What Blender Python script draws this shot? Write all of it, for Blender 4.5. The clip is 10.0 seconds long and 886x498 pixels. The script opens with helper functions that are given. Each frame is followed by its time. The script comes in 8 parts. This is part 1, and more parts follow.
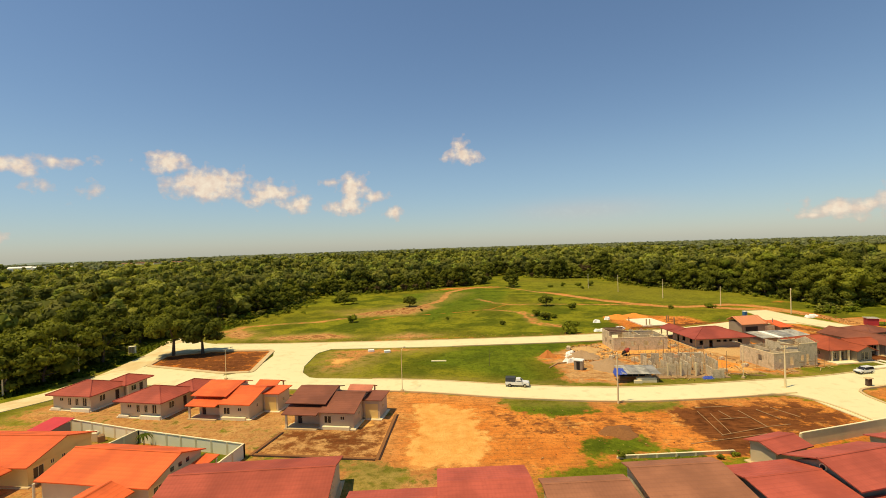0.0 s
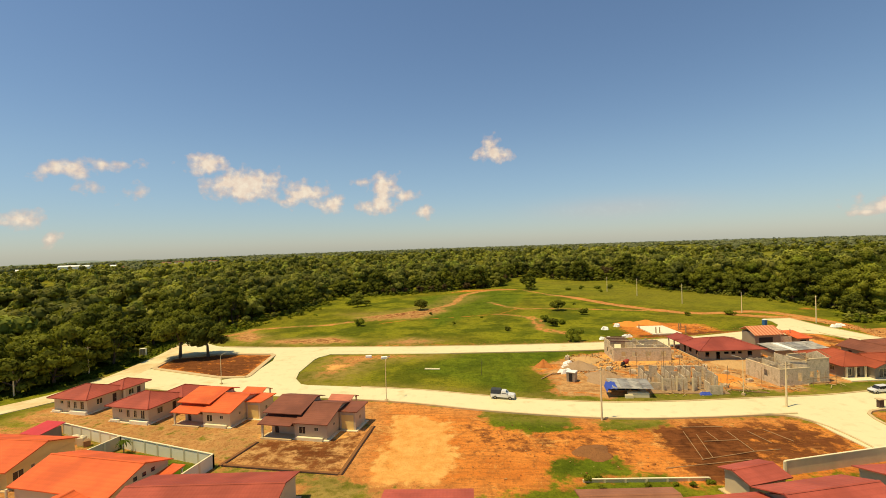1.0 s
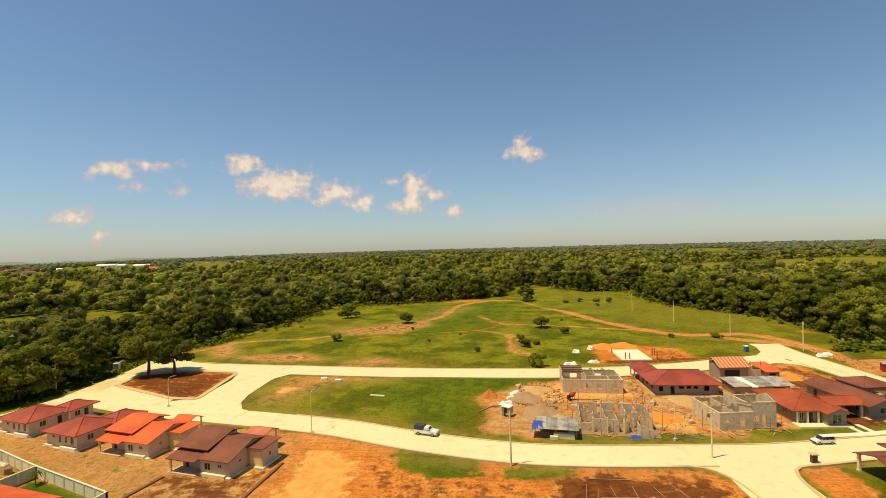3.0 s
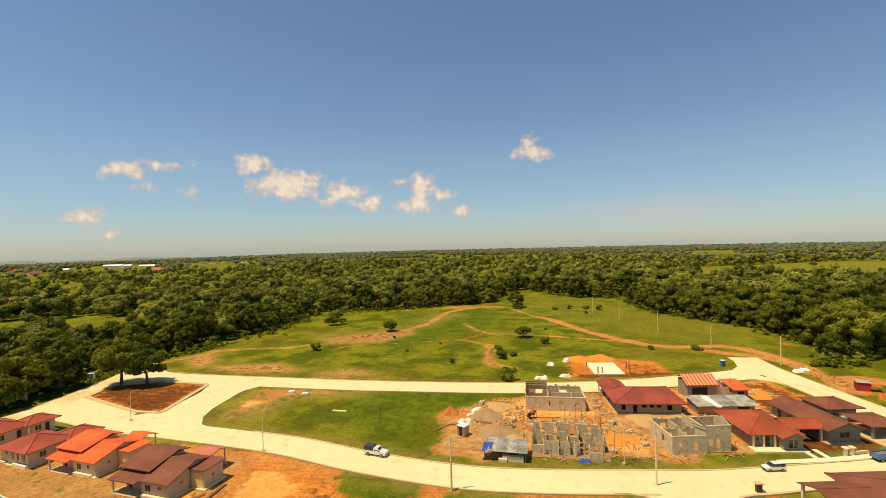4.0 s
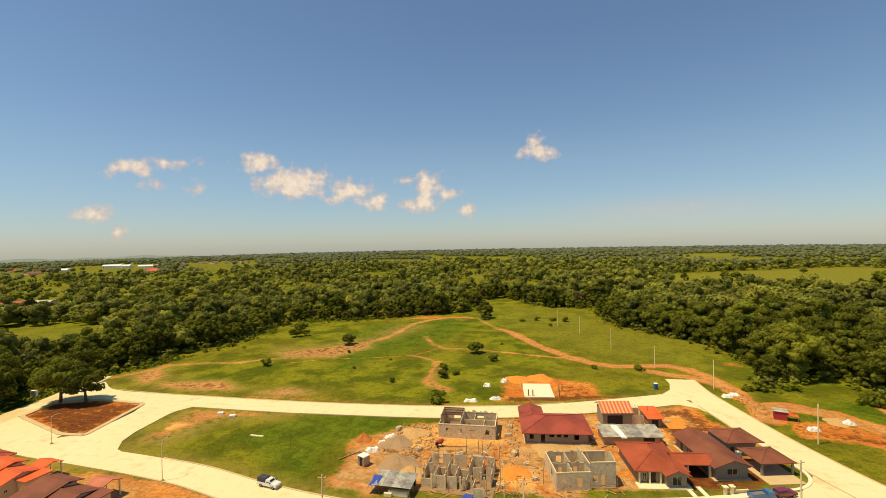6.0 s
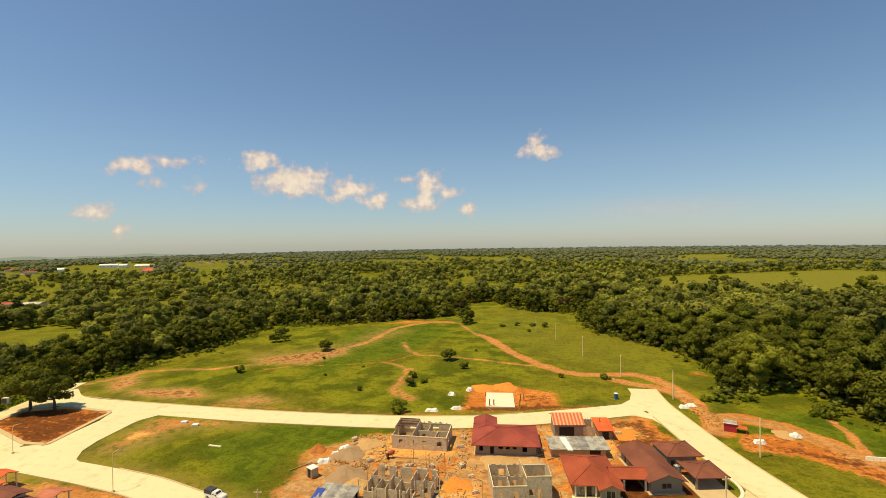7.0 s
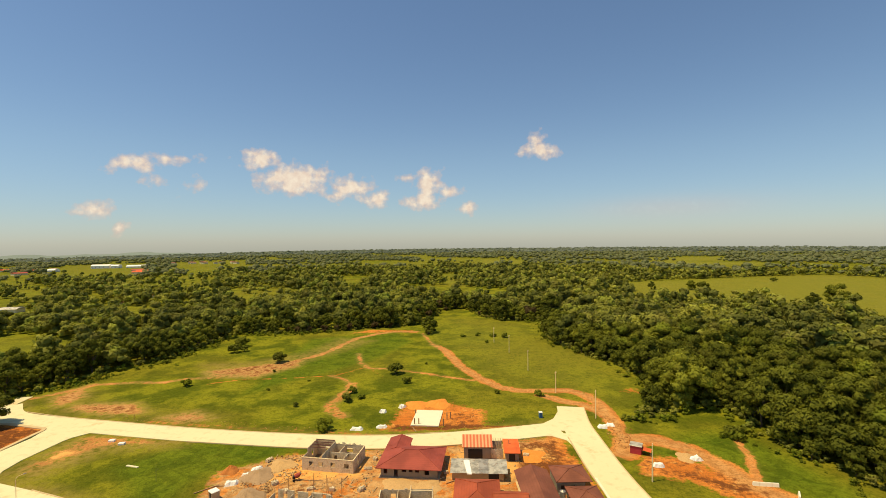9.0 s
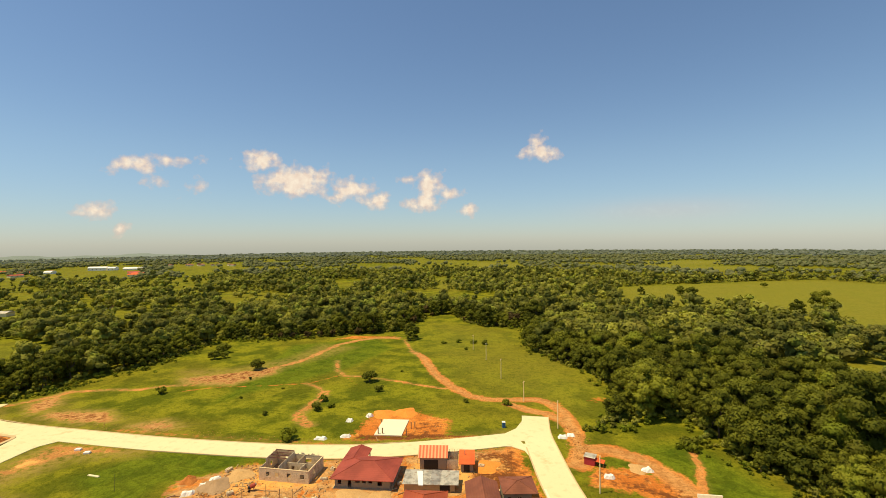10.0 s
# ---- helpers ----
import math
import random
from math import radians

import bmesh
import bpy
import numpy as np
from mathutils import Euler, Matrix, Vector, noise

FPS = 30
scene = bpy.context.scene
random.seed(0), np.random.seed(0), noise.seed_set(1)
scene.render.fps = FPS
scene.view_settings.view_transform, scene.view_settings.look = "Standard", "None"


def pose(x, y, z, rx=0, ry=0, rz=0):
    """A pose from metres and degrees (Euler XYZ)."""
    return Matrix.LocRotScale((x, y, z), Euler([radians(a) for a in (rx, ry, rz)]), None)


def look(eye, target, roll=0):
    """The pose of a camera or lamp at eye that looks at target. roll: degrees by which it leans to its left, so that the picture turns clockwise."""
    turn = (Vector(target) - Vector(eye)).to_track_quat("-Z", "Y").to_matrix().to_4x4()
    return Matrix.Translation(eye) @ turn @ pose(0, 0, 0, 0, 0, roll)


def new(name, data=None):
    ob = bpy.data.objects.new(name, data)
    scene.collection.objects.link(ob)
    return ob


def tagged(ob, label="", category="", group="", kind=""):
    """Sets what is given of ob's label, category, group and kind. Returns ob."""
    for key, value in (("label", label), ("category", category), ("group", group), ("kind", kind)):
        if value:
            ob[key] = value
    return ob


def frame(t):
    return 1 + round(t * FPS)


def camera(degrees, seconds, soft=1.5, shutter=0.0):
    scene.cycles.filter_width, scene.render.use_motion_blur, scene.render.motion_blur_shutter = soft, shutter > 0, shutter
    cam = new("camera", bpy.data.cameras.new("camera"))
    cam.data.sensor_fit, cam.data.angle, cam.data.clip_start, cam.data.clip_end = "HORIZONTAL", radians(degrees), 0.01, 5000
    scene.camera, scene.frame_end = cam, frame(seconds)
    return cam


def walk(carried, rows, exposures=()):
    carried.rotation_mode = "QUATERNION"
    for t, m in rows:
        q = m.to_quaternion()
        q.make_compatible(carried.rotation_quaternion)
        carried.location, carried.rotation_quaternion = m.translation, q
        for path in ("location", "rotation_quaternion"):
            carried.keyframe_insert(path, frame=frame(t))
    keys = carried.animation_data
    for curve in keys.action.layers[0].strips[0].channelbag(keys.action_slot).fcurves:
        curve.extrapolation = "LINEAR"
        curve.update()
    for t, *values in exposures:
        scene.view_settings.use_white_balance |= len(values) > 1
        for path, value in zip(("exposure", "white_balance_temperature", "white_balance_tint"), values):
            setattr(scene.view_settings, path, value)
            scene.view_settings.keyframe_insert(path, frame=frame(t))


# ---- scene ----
cam = camera(88.0, 10.0, soft=0.9)
PATH = [
    (0.0, 0.00, -0.02, 31.36, 0.02, -0.70, 1.93),
    (0.5, 4.66, 0.69, 31.89, 2.15, -0.72, 2.00),
    (1.0, 9.89, 1.51, 33.23, 3.83, -0.72, 1.97),
    (1.5, 15.02, 2.28, 34.56, 5.20, -0.72, 1.93),
    (2.0, 20.48, 2.98, 36.14, 6.24, -0.69, 1.85),
    (2.5, 26.10, 3.83, 37.88, 6.93, -0.69, 1.72),
    (4.0, 43.47, 7.27, 43.42, 8.40, -0.66, 1.41),
    (4.5, 49.20, 8.10, 45.24, 8.70, -0.65, 1.38),
    (5.0, 55.14, 8.86, 47.03, 8.91, -0.66, 1.22),
    (5.5, 61.14, 9.57, 48.86, 9.01, -0.71, 1.18),
    (7.0, 80.15, 9.26, 54.87, 9.13, -0.91, 0.93),
    (7.5, 86.44, 9.36, 56.85, 9.12, -0.98, 0.85),
    (8.0, 92.71, 9.21, 58.70, 9.13, -1.04, 0.77),
    (8.5, 99.10, 9.42, 60.68, 9.17, -1.06, 0.76),
    (9.0, 105.51, 9.83, 62.57, 9.16, -1.06, 0.74),
    (9.5, 112.12, 9.79, 64.44, 9.21, -0.99, 0.70),
    (10.0, 118.50, 9.46, 66.05, 9.24, -0.83, 0.58),
]
walk(cam, [(t, pose(x, y, z, 90 + pitch, roll, yaw)) for t, x, y, z, yaw, pitch, roll in PATH], exposures=[(0.0, 0.0), (8.5, 0.0), (10.0, 0.11)])

# ---- world and sun ----
TO_SUN = Vector((-0.32, -0.15, 0.93)).normalized()
SUN_ELEV = math.asin(TO_SUN.z)
SUN_ROT = math.atan2(TO_SUN.x, TO_SUN.y)

world = bpy.data.worlds.new("sky")
scene.world = world
world.use_nodes = True
wt = world.node_tree
wt.nodes.clear()


def wmath(op, a, b=None, c=None, clamp=False):
    n = wt.nodes.new("ShaderNodeMath")
    n.operation = op
    n.use_clamp = clamp
    for i, v in enumerate((a, b, c)):
        if v is None:
            continue
        if isinstance(v, (int, float)):
            n.inputs[i].default_value = v
        else:
            wt.links.new(v, n.inputs[i])
    return n.outputs[0]


sky = wt.nodes.new("ShaderNodeTexSky")
sky.sky_type = "NISHITA"
sky.sun_disc = False
sky.sun_elevation = SUN_ELEV
sky.sun_rotation = SUN_ROT
sky.altitude = 60
sky.air_density, sky.dust_density, sky.ozone_density = 1.15, 0.2, 2.3
tint = wt.nodes.new("ShaderNodeMix")
tint.data_type, tint.blend_type = "RGBA", "MULTIPLY"
tint.inputs["Factor"].default_value = 1.0
wt.links.new(sky.outputs[0], tint.inputs["A"])
low_air = wt.nodes.new("ShaderNodeMapRange")
low_air.interpolation_type = "SMOOTHSTEP"
low_air.inputs["From Min"].default_value, low_air.inputs["From Max"].default_value = 0.0, 0.20
haze = wt.nodes.new("ShaderNodeMix")
haze.data_type = "RGBA"
haze.inputs["A"].default_value, haze.inputs["B"].default_value = (0.755, 0.86, 1.04, 1), (0.95, 1.0, 1.03, 1)
wt.links.new(low_air.outputs["Result"], haze.inputs["Factor"])
wt.links.new(haze.outputs["Result"], tint.inputs["B"])
bg = wt.nodes.new("ShaderNodeBackground")
wt.links.new(tint.outputs["Result"], bg.inputs["Color"])
bg.inputs["Strength"].default_value = 0.094

# small fair-weather clouds: azimuth from +y towards +x, elevation, half width, half height (degrees), density
CLOUDS = [
    (-43.1, 8.2, 1.9, 0.75, 0.8), (-39.7, 9.1, 2.3, 0.5, 0.55), (-41.4, 6.9, 1.4, 0.5, 0.45),
    (-30.8, 9.6, 1.8, 1.1, 1.0), (-26.9, 7.4, 3.6, 1.5, 1.25), (-24.9, 8.2, 1.9, 0.8, 1.0),
    (-20.1, 6.6, 2.4, 1.1, 1.0), (-17.5, 5.2, 1.6, 0.9, 0.9), (-22.1, 5.6, 1.3, 0.6, 0.8),
    (-10.7, 7.0, 1.7, 1.4, 1.0), (-11.5, 4.9, 2.0, 1.0, 1.05), (-8.3, 6.1, 1.6, 0.6, 0.7), (-13.3, 7.8, 1.4, 0.45, 0.6),
    (-6.1, 3.9, 1.2, 0.65, 0.8), (2.8, 10.7, 2.0, 0.85, 1.05), (2.4, 12.1, 0.9, 0.9, 0.7),
    (-46.3, 3.5, 1.4, 0.75, 1.0), (-44.2, 1.8, 0.6, 0.6, 0.5), (-37.5, 6.4, 0.9, 0.6, 0.3),
    (41.6, 2.1, 3.2, 0.8, 0.9), (38.9, 1.5, 1.2, 0.4, 0.6), (44.6, 2.6, 1.5, 1.2, 0.8),
]
coord = wt.nodes.new("ShaderNodeTexCoord")
sep = wt.nodes.new("ShaderNodeSeparateXYZ")
wt.links.new(coord.outputs["Generated"], sep.inputs[0])
wt.links.new(sep.outputs[2], low_air.inputs["Value"])
az = wmath("MULTIPLY", wmath("ARCTAN2", sep.outputs[0], sep.outputs[1]), 57.2958)
el = wmath("MULTIPLY", wmath("ARCSINE", sep.outputs[2]), 57.2958)
comb = wt.nodes.new("ShaderNodeCombineXYZ")
wt.links.new(az, comb.inputs[0])
wt.links.new(el, comb.inputs[1])
puffs = wt.nodes.new("ShaderNodeTexNoise")
puffs.inputs["Scale"].default_value = 0.75
puffs.inputs["Detail"].default_value = 6.0
puffs.inputs["Roughness"].default_value = 0.52
wt.links.new(comb.outputs[0], puffs.inputs["Vector"])
ragged = wmath("MULTIPLY", wmath("SUBTRACT", puffs.outputs["Fac"], 0.52), 3.0)
total = None
for a, e, w, h, dens in CLOUDS:
    w, h = w * 0.98, h * 1.02
    dx = wmath("DIVIDE", wmath("SUBTRACT", az, a), w)
    dy = wmath("DIVIDE", wmath("SUBTRACT", el, e), h)
    d = wmath("SQRT", wmath("ADD", wmath("MULTIPLY", dx, dx), wmath("MULTIPLY", dy, dy)))
    m = wmath("MULTIPLY", wmath("SUBTRACT", 1.42, d), dens)
    total = m if total is None else wmath("MAXIMUM", total, m)
body = wmath("ADD", total, ragged)
inside = wmath("MULTIPLY", wmath("SMOOTH_MIN", body, 1.0, 0.2), wmath("GREATER_THAN", total, -0.6))
veil_x, veil_y = wmath("DIVIDE", wmath("SUBTRACT", az, 17.0), 9.0), wmath("DIVIDE", wmath("SUBTRACT", el, 3.4), 1.3)
veil = wmath("MULTIPLY", wmath("EXPONENT", wmath("MULTIPLY", wmath("ADD", wmath("MULTIPLY", veil_x, veil_x), wmath("MULTIPLY", veil_y, veil_y)), -1.0)), 0.22)
cover = wmath("MAXIMUM", wmath("MULTIPLY", wmath("MAXIMUM", inside, 0.0), 0.95, clamp=True), veil)
cloud_bg = wt.nodes.new("ShaderNodeBackground")
shade = wt.nodes.new("ShaderNodeMix")
shade.data_type = "RGBA"
billow = wt.nodes.new("ShaderNodeTexNoise")
billow.inputs["Scale"].default_value, billow.inputs["Detail"].default_value = 1.3, 3.0
wt.links.new(comb.outputs[0], billow.inputs["Vector"])
wt.links.new(wmath("MULTIPLY", wmath("SUBTRACT", wmath("ADD", cover, wmath("MULTIPLY", billow.outputs["Fac"], 1.6)), 1.0), 0.9, clamp=True), shade.inputs["Factor"])
shade.inputs["A"].default_value = (0.74, 0.53, 0.42, 1)
shade.inputs["B"].default_value = (1.0, 0.86, 0.66, 1)
wt.links.new(shade.outputs["Result"], cloud_bg.inputs["Color"])
cloud_bg.inputs["Strength"].default_value = 0.95
mixw = wt.nodes.new("ShaderNodeMixShader")
wt.links.new(cover, mixw.inputs[0])
wt.links.new(bg.outputs[0], mixw.inputs[1])
wt.links.new(cloud_bg.outputs[0], mixw.inputs[2])
wout = wt.nodes.new("ShaderNodeOutputWorld")
wt.links.new(mixw.outputs[0], wout.inputs[0])

sun_data = bpy.data.lights.new("sun", "SUN")
sun_data.energy = 4.7
sun_data.angle = radians(0.55)
sun_data.color = (1.0, 0.825, 0.485)
sun = new("sun", sun_data)
sun.matrix_world = look((0, 0, 300), Vector((0, 0, 300)) - TO_SUN)


# ---- materials ----
class Mat:
    """A small builder of node materials."""

    def __init__(self, name, rough=0.85, metal=0.0, spec=0.3):
        self.m = bpy.data.materials.new(name)
        self.m.use_nodes = True
        self.t = self.m.node_tree
        self.b = self.t.nodes["Principled BSDF"]
        self.b.inputs["Roughness"].default_value = rough
        self.b.inputs["Metallic"].default_value = metal
        self.b.inputs["Specular IOR Level"].default_value = spec
        self.pos = self.t.nodes.new("ShaderNodeTexCoord").outputs["Object"]

    def put(self, socket, v):
        if isinstance(v, (int, float)):
            socket.default_value = v
        elif isinstance(v, tuple):
            socket.default_value = (*v, 1) if len(v) == 3 else v
        else:
            self.t.links.new(v, socket)

    def math(self, op, a, b=0.0, c=0.0, clamp=False):
        n = self.t.nodes.new("ShaderNodeMath")
        n.operation, n.use_clamp = op, clamp
        for i, v in enumerate((a, b, c)):
            self.put(n.inputs[i], v)
        return n.outputs[0]

    def noise(self, scale, detail=4.0, rough=0.55, vector=None, distort=0.0):
        n = self.t.nodes.new("ShaderNodeTexNoise")
        n.inputs["Scale"].default_value, n.inputs["Detail"].default_value = scale, detail
        n.inputs["Roughness"].default_value, n.inputs["Distortion"].default_value = rough, distort
        self.t.links.new(vector or self.pos, n.inputs["Vector"])
        return n.outputs["Fac"]

    def ramp(self, v, lo, hi):
        n = self.t.nodes.new("ShaderNodeMapRange")
        n.interpolation_type = "SMOOTHSTEP"
        self.put(n.inputs["Value"], v)
        n.inputs["From Min"].default_value, n.inputs["From Max"].default_value = lo, hi
        return n.outputs["Result"]

    def mix(self, f, a, b, blend="MIX"):
        n = self.t.nodes.new("ShaderNodeMix")
        n.data_type, n.blend_type = "RGBA", blend
        self.put(n.inputs["Factor"], f)
        self.put(n.inputs["A"], a)
        self.put(n.inputs["B"], b)
        return n.outputs["Result"]

    def attr(self, name):
        n = self.t.nodes.new("ShaderNodeAttribute")
        n.attribute_name = name
        return n.outputs["Fac"]

    def island(self):
        return self.t.nodes.new("ShaderNodeNewGeometry").outputs["Random Per Island"]

    def chance(self):
        return self.t.nodes.new("ShaderNodeObjectInfo").outputs["Random"]

    def stretch(self, sx, sy, sz, rz=0.0):
        n = self.t.nodes.new("ShaderNodeMapping")
        n.inputs["Scale"].default_value = (sx, sy, sz)
        n.inputs["Rotation"].default_value = (0, 0, rz)
        self.t.links.new(self.pos, n.inputs["Vector"])
        return n.outputs[0]

    def wave(self, scale, vector=None, axis="X", distort=0.0):
        n = self.t.nodes.new("ShaderNodeTexWave")
        n.bands_direction = axis
        n.inputs["Scale"].default_value, n.inputs["Distortion"].default_value = scale, distort
        self.t.links.new(vector or self.pos, n.inputs["Vector"])
        return n.outputs["Fac"]

    def bump(self, height, dist=0.05, strength=0.6):
        n = self.t.nodes.new("ShaderNodeBump")
        n.inputs["Distance"].default_value, n.inputs["Strength"].default_value = dist, strength
        self.put(n.inputs["Height"], height)
        self.t.links.new(n.outputs[0], self.b.inputs["Normal"])
        return self

    def color(self, c):
        self.put(self.b.inputs["Base Color"], c)
        return self


def hue(c, k):
    return tuple(min(1.0, x * k) for x in c)


def plain(name, c, rough=0.8, vary=0.25, scale=1.2, metal=0.0, spec=0.3, dist=0.02):
    """Painted or cast stuff: a colour with stains and grain."""
    m = Mat(name, rough, metal, spec)
    big = m.noise(scale * 0.35, 3)
    fine = m.noise(scale * 6, 4)
    col = m.mix(big, hue(c, 1 - vary), hue(c, 1 + vary * 0.6))
    col = m.mix(m.math("MULTIPLY", fine, 0.35), col, hue(c, 0.7))
    m.color(col).bump(fine, dist)
    return m.m


def roofing(name, c, axis, rough=0.62):
    """Pressed metal roof tile: rows across the slope, ribs down it, sun-bleached patches."""
    m = Mat(name, rough, 0.0, 0.2)
    rows = m.wave(0.48, axis=("Y" if axis == "X" else "X"))
    ribs = m.wave(0.75, axis=axis)
    big = m.noise(0.22, 4)
    fine = m.noise(3.0, 5)
    col = m.mix(m.ramp(big, 0.3, 0.7), hue(c, 0.78), hue(c, 1.18))
    col = m.mix(m.math("MULTIPLY", m.ramp(rows, 0.72, 1.0), 0.22), col, hue(c, 0.66))
    col = m.mix(m.math("MULTIPLY", m.ramp(m.noise(1.1, 5, 0.65), 0.52, 0.72), 0.4), col, hue(c, 0.72))
    col = m.mix(m.math("MULTIPLY", m.ramp(fine, 0.55, 0.8), 0.3), col, hue(c, 0.7))
    col = m.mix(m.math("MULTIPLY", m.chance(), 0.18), col, hue(c, 0.75))
    m.color(col).bump(m.math("ADD", m.math("MULTIPLY", ribs, 0.6), rows), 0.04, 0.35)
    return m.m


ORANGE, MAROON, BROWN, RED = (0.74, 0.132, 0.030), (0.38, 0.078, 0.042), (0.23, 0.078, 0.040), (0.44, 0.094, 0.056)
TAN = (0.33, 0.135, 0.068)
ROOFS = {k: {ax: roofing("roof tile " + k + " " + ax, c, ax) for ax in "XY"}
         for k, c in dict(orange=ORANGE, maroon=MAROON, brown=BROWN, red=RED, tan=TAN, wine=(0.33, 0.068, 0.040), rust=(0.37, 0.080, 0.030), pink=(0.52, 0.17, 0.09)).items()}
M_WALL = plain("beige render", (0.76, 0.60, 0.36), 0.9, 0.12)
M_WALLG = plain("grey render", (0.66, 0.50, 0.31), 0.9, 0.15)
M_WALLB = plain("blue-grey render", (0.34, 0.28, 0.19), 0.9, 0.2)
M_YELLOW = plain("ochre render", (0.95, 0.66, 0.22), 0.9, 0.15)
M_TRIM = plain("cream trim", (0.88, 0.75, 0.45), 0.85, 0.12)
# near-black: stands for shade in openings, also a dark cabin door
M_DARK = plain("dark opening", (0.025, 0.022, 0.02), 0.6, 0.2)
M_WOOD = plain("dark door wood", (0.07, 0.04, 0.025), 0.6, 0.3)
M_TIMBER = plain("raw timber", (0.42, 0.25, 0.11), 0.85, 0.3)
M_FASCIA = plain("fascia board", (0.20, 0.08, 0.055), 0.7, 0.2)
# screed darkened so that the shells' window openings look shaded
M_FLOOR = plain("shade-toned floor screed", (0.34, 0.21, 0.10), 0.95, 0.35)
M_STEEL = plain("galvanised steel", (0.42, 0.38, 0.30), 0.45, 0.3, metal=0.6)
M_POLE = plain("concrete pole", (0.92, 0.72, 0.40), 0.9, 0.2)
M_PALE = plain("pale wall paint", (0.95, 0.87, 0.62), 0.85, 0.08)
M_WHITE = plain("white sheeting", (0.95, 0.90, 0.78), 0.6, 0.12)
M_TARP = plain("blue tarpaulin", (0.05, 0.09, 0.42), 0.5, 0.25)
M_TYRE = plain("tyre rubber", (0.02, 0.02, 0.02), 0.8, 0.2)
M_BLACKTRIM = plain("black plastic", (0.03, 0.03, 0.03), 0.5, 0.2)


def glass(name, c):
    m = Mat(name, 0.08, 0.0, 0.6)
    m.color(m.mix(m.noise(0.7, 2), hue(c, 0.6), hue(c, 1.5)))
    return m.m


M_PANE = glass("dark window glass", (0.03, 0.028, 0.028))


def block_material():
    """Bare concrete block with mortar courses."""
    m = Mat("concrete block", 0.95, 0.0, 0.2)
    b = m.t.nodes.new("ShaderNodeTexBrick")
    b.inputs["Scale"].default_value = 1.0
    b.inputs["Brick Width"].default_value, b.inputs["Row Height"].default_value = 0.4, 0.2
    b.inputs["Mortar Size"].default_value = 0.012
    b.inputs["Color1"].default_value, b.inputs["Color2"].default_value = (0.74, 0.59, 0.37, 1), (0.56, 0.44, 0.27, 1)
    b.inputs["Mortar"].default_value = (0.42, 0.34, 0.23, 1)
    s = m.t.nodes.new("ShaderNodeSeparateXYZ")
    m.t.links.new(m.pos, s.inputs[0])
    c = m.t.nodes.new("ShaderNodeCombineXYZ")
    m.t.links.new(m.math("ADD", s.outputs[0], s.outputs[1]), c.inputs[0])
    m.t.links.new(s.outputs[2], c.inputs[1])
    m.t.links.new(c.outputs[0], b.inputs["Vector"])
    big, fine = m.noise(0.5, 4), m.noise(5, 5)
    col = m.mix(m.math("MULTIPLY", big, 0.5), b.outputs["Color"], (0.78, 0.63, 0.39))
    col = m.mix(m.math("MULTIPLY", m.ramp(m.noise(0.9, 5, 0.65), 0.50, 0.66), 0.65), col, (0.36, 0.26, 0.145))
    col = m.mix(m.math("MULTIPLY", m.ramp(fine, 0.5, 0.8), 0.4), col, (0.46, 0.36, 0.22))
    m.color(col).bump(fine, 0.02)
    return m.m


M_BLOCK = block_material()


def concrete_road(name, dust):
    """Cast concrete with stains; dust: how far red earth has been carried over it."""
    m = Mat(name, 0.85, 0.0, 0.3)
    big, mid, fine = m.noise(0.035, 4), m.noise(0.4, 5), m.noise(4, 5)
    col = m.mix(big, (0.70, 0.61, 0.32), (0.84, 0.76, 0.44))
    col = m.mix(m.math("MULTIPLY", m.ramp(mid, 0.5, 0.75), 0.45), col, (0.54, 0.42, 0.20))
    col = m.mix(m.math("MULTIPLY", m.ramp(m.noise(0.09, 5, 0.7), 0.58, 0.72), 0.65), col, (0.60, 0.40, 0.16))
    col = m.mix(m.math("MULTIPLY", fine, 0.25), col, (0.44, 0.34, 0.18))
    if dust:
        col = m.mix(m.math("MULTIPLY", m.ramp(m.noise(0.12, 5, 0.65), 0.36, 0.60), dust), col, (0.60, 0.36, 0.13))
    m.color(col).bump(fine, 0.01)
    return m.m


M_ROAD = concrete_road("pale concrete road", 0.0)
M_DUSTROAD = concrete_road("dusty concrete road", 0.55)
M_KERB = plain("kerb concrete", (0.66, 0.48, 0.24), 0.9, 0.25)
M_SLAB = plain("fresh floor slab", (0.86, 0.76, 0.52), 0.8, 0.1)


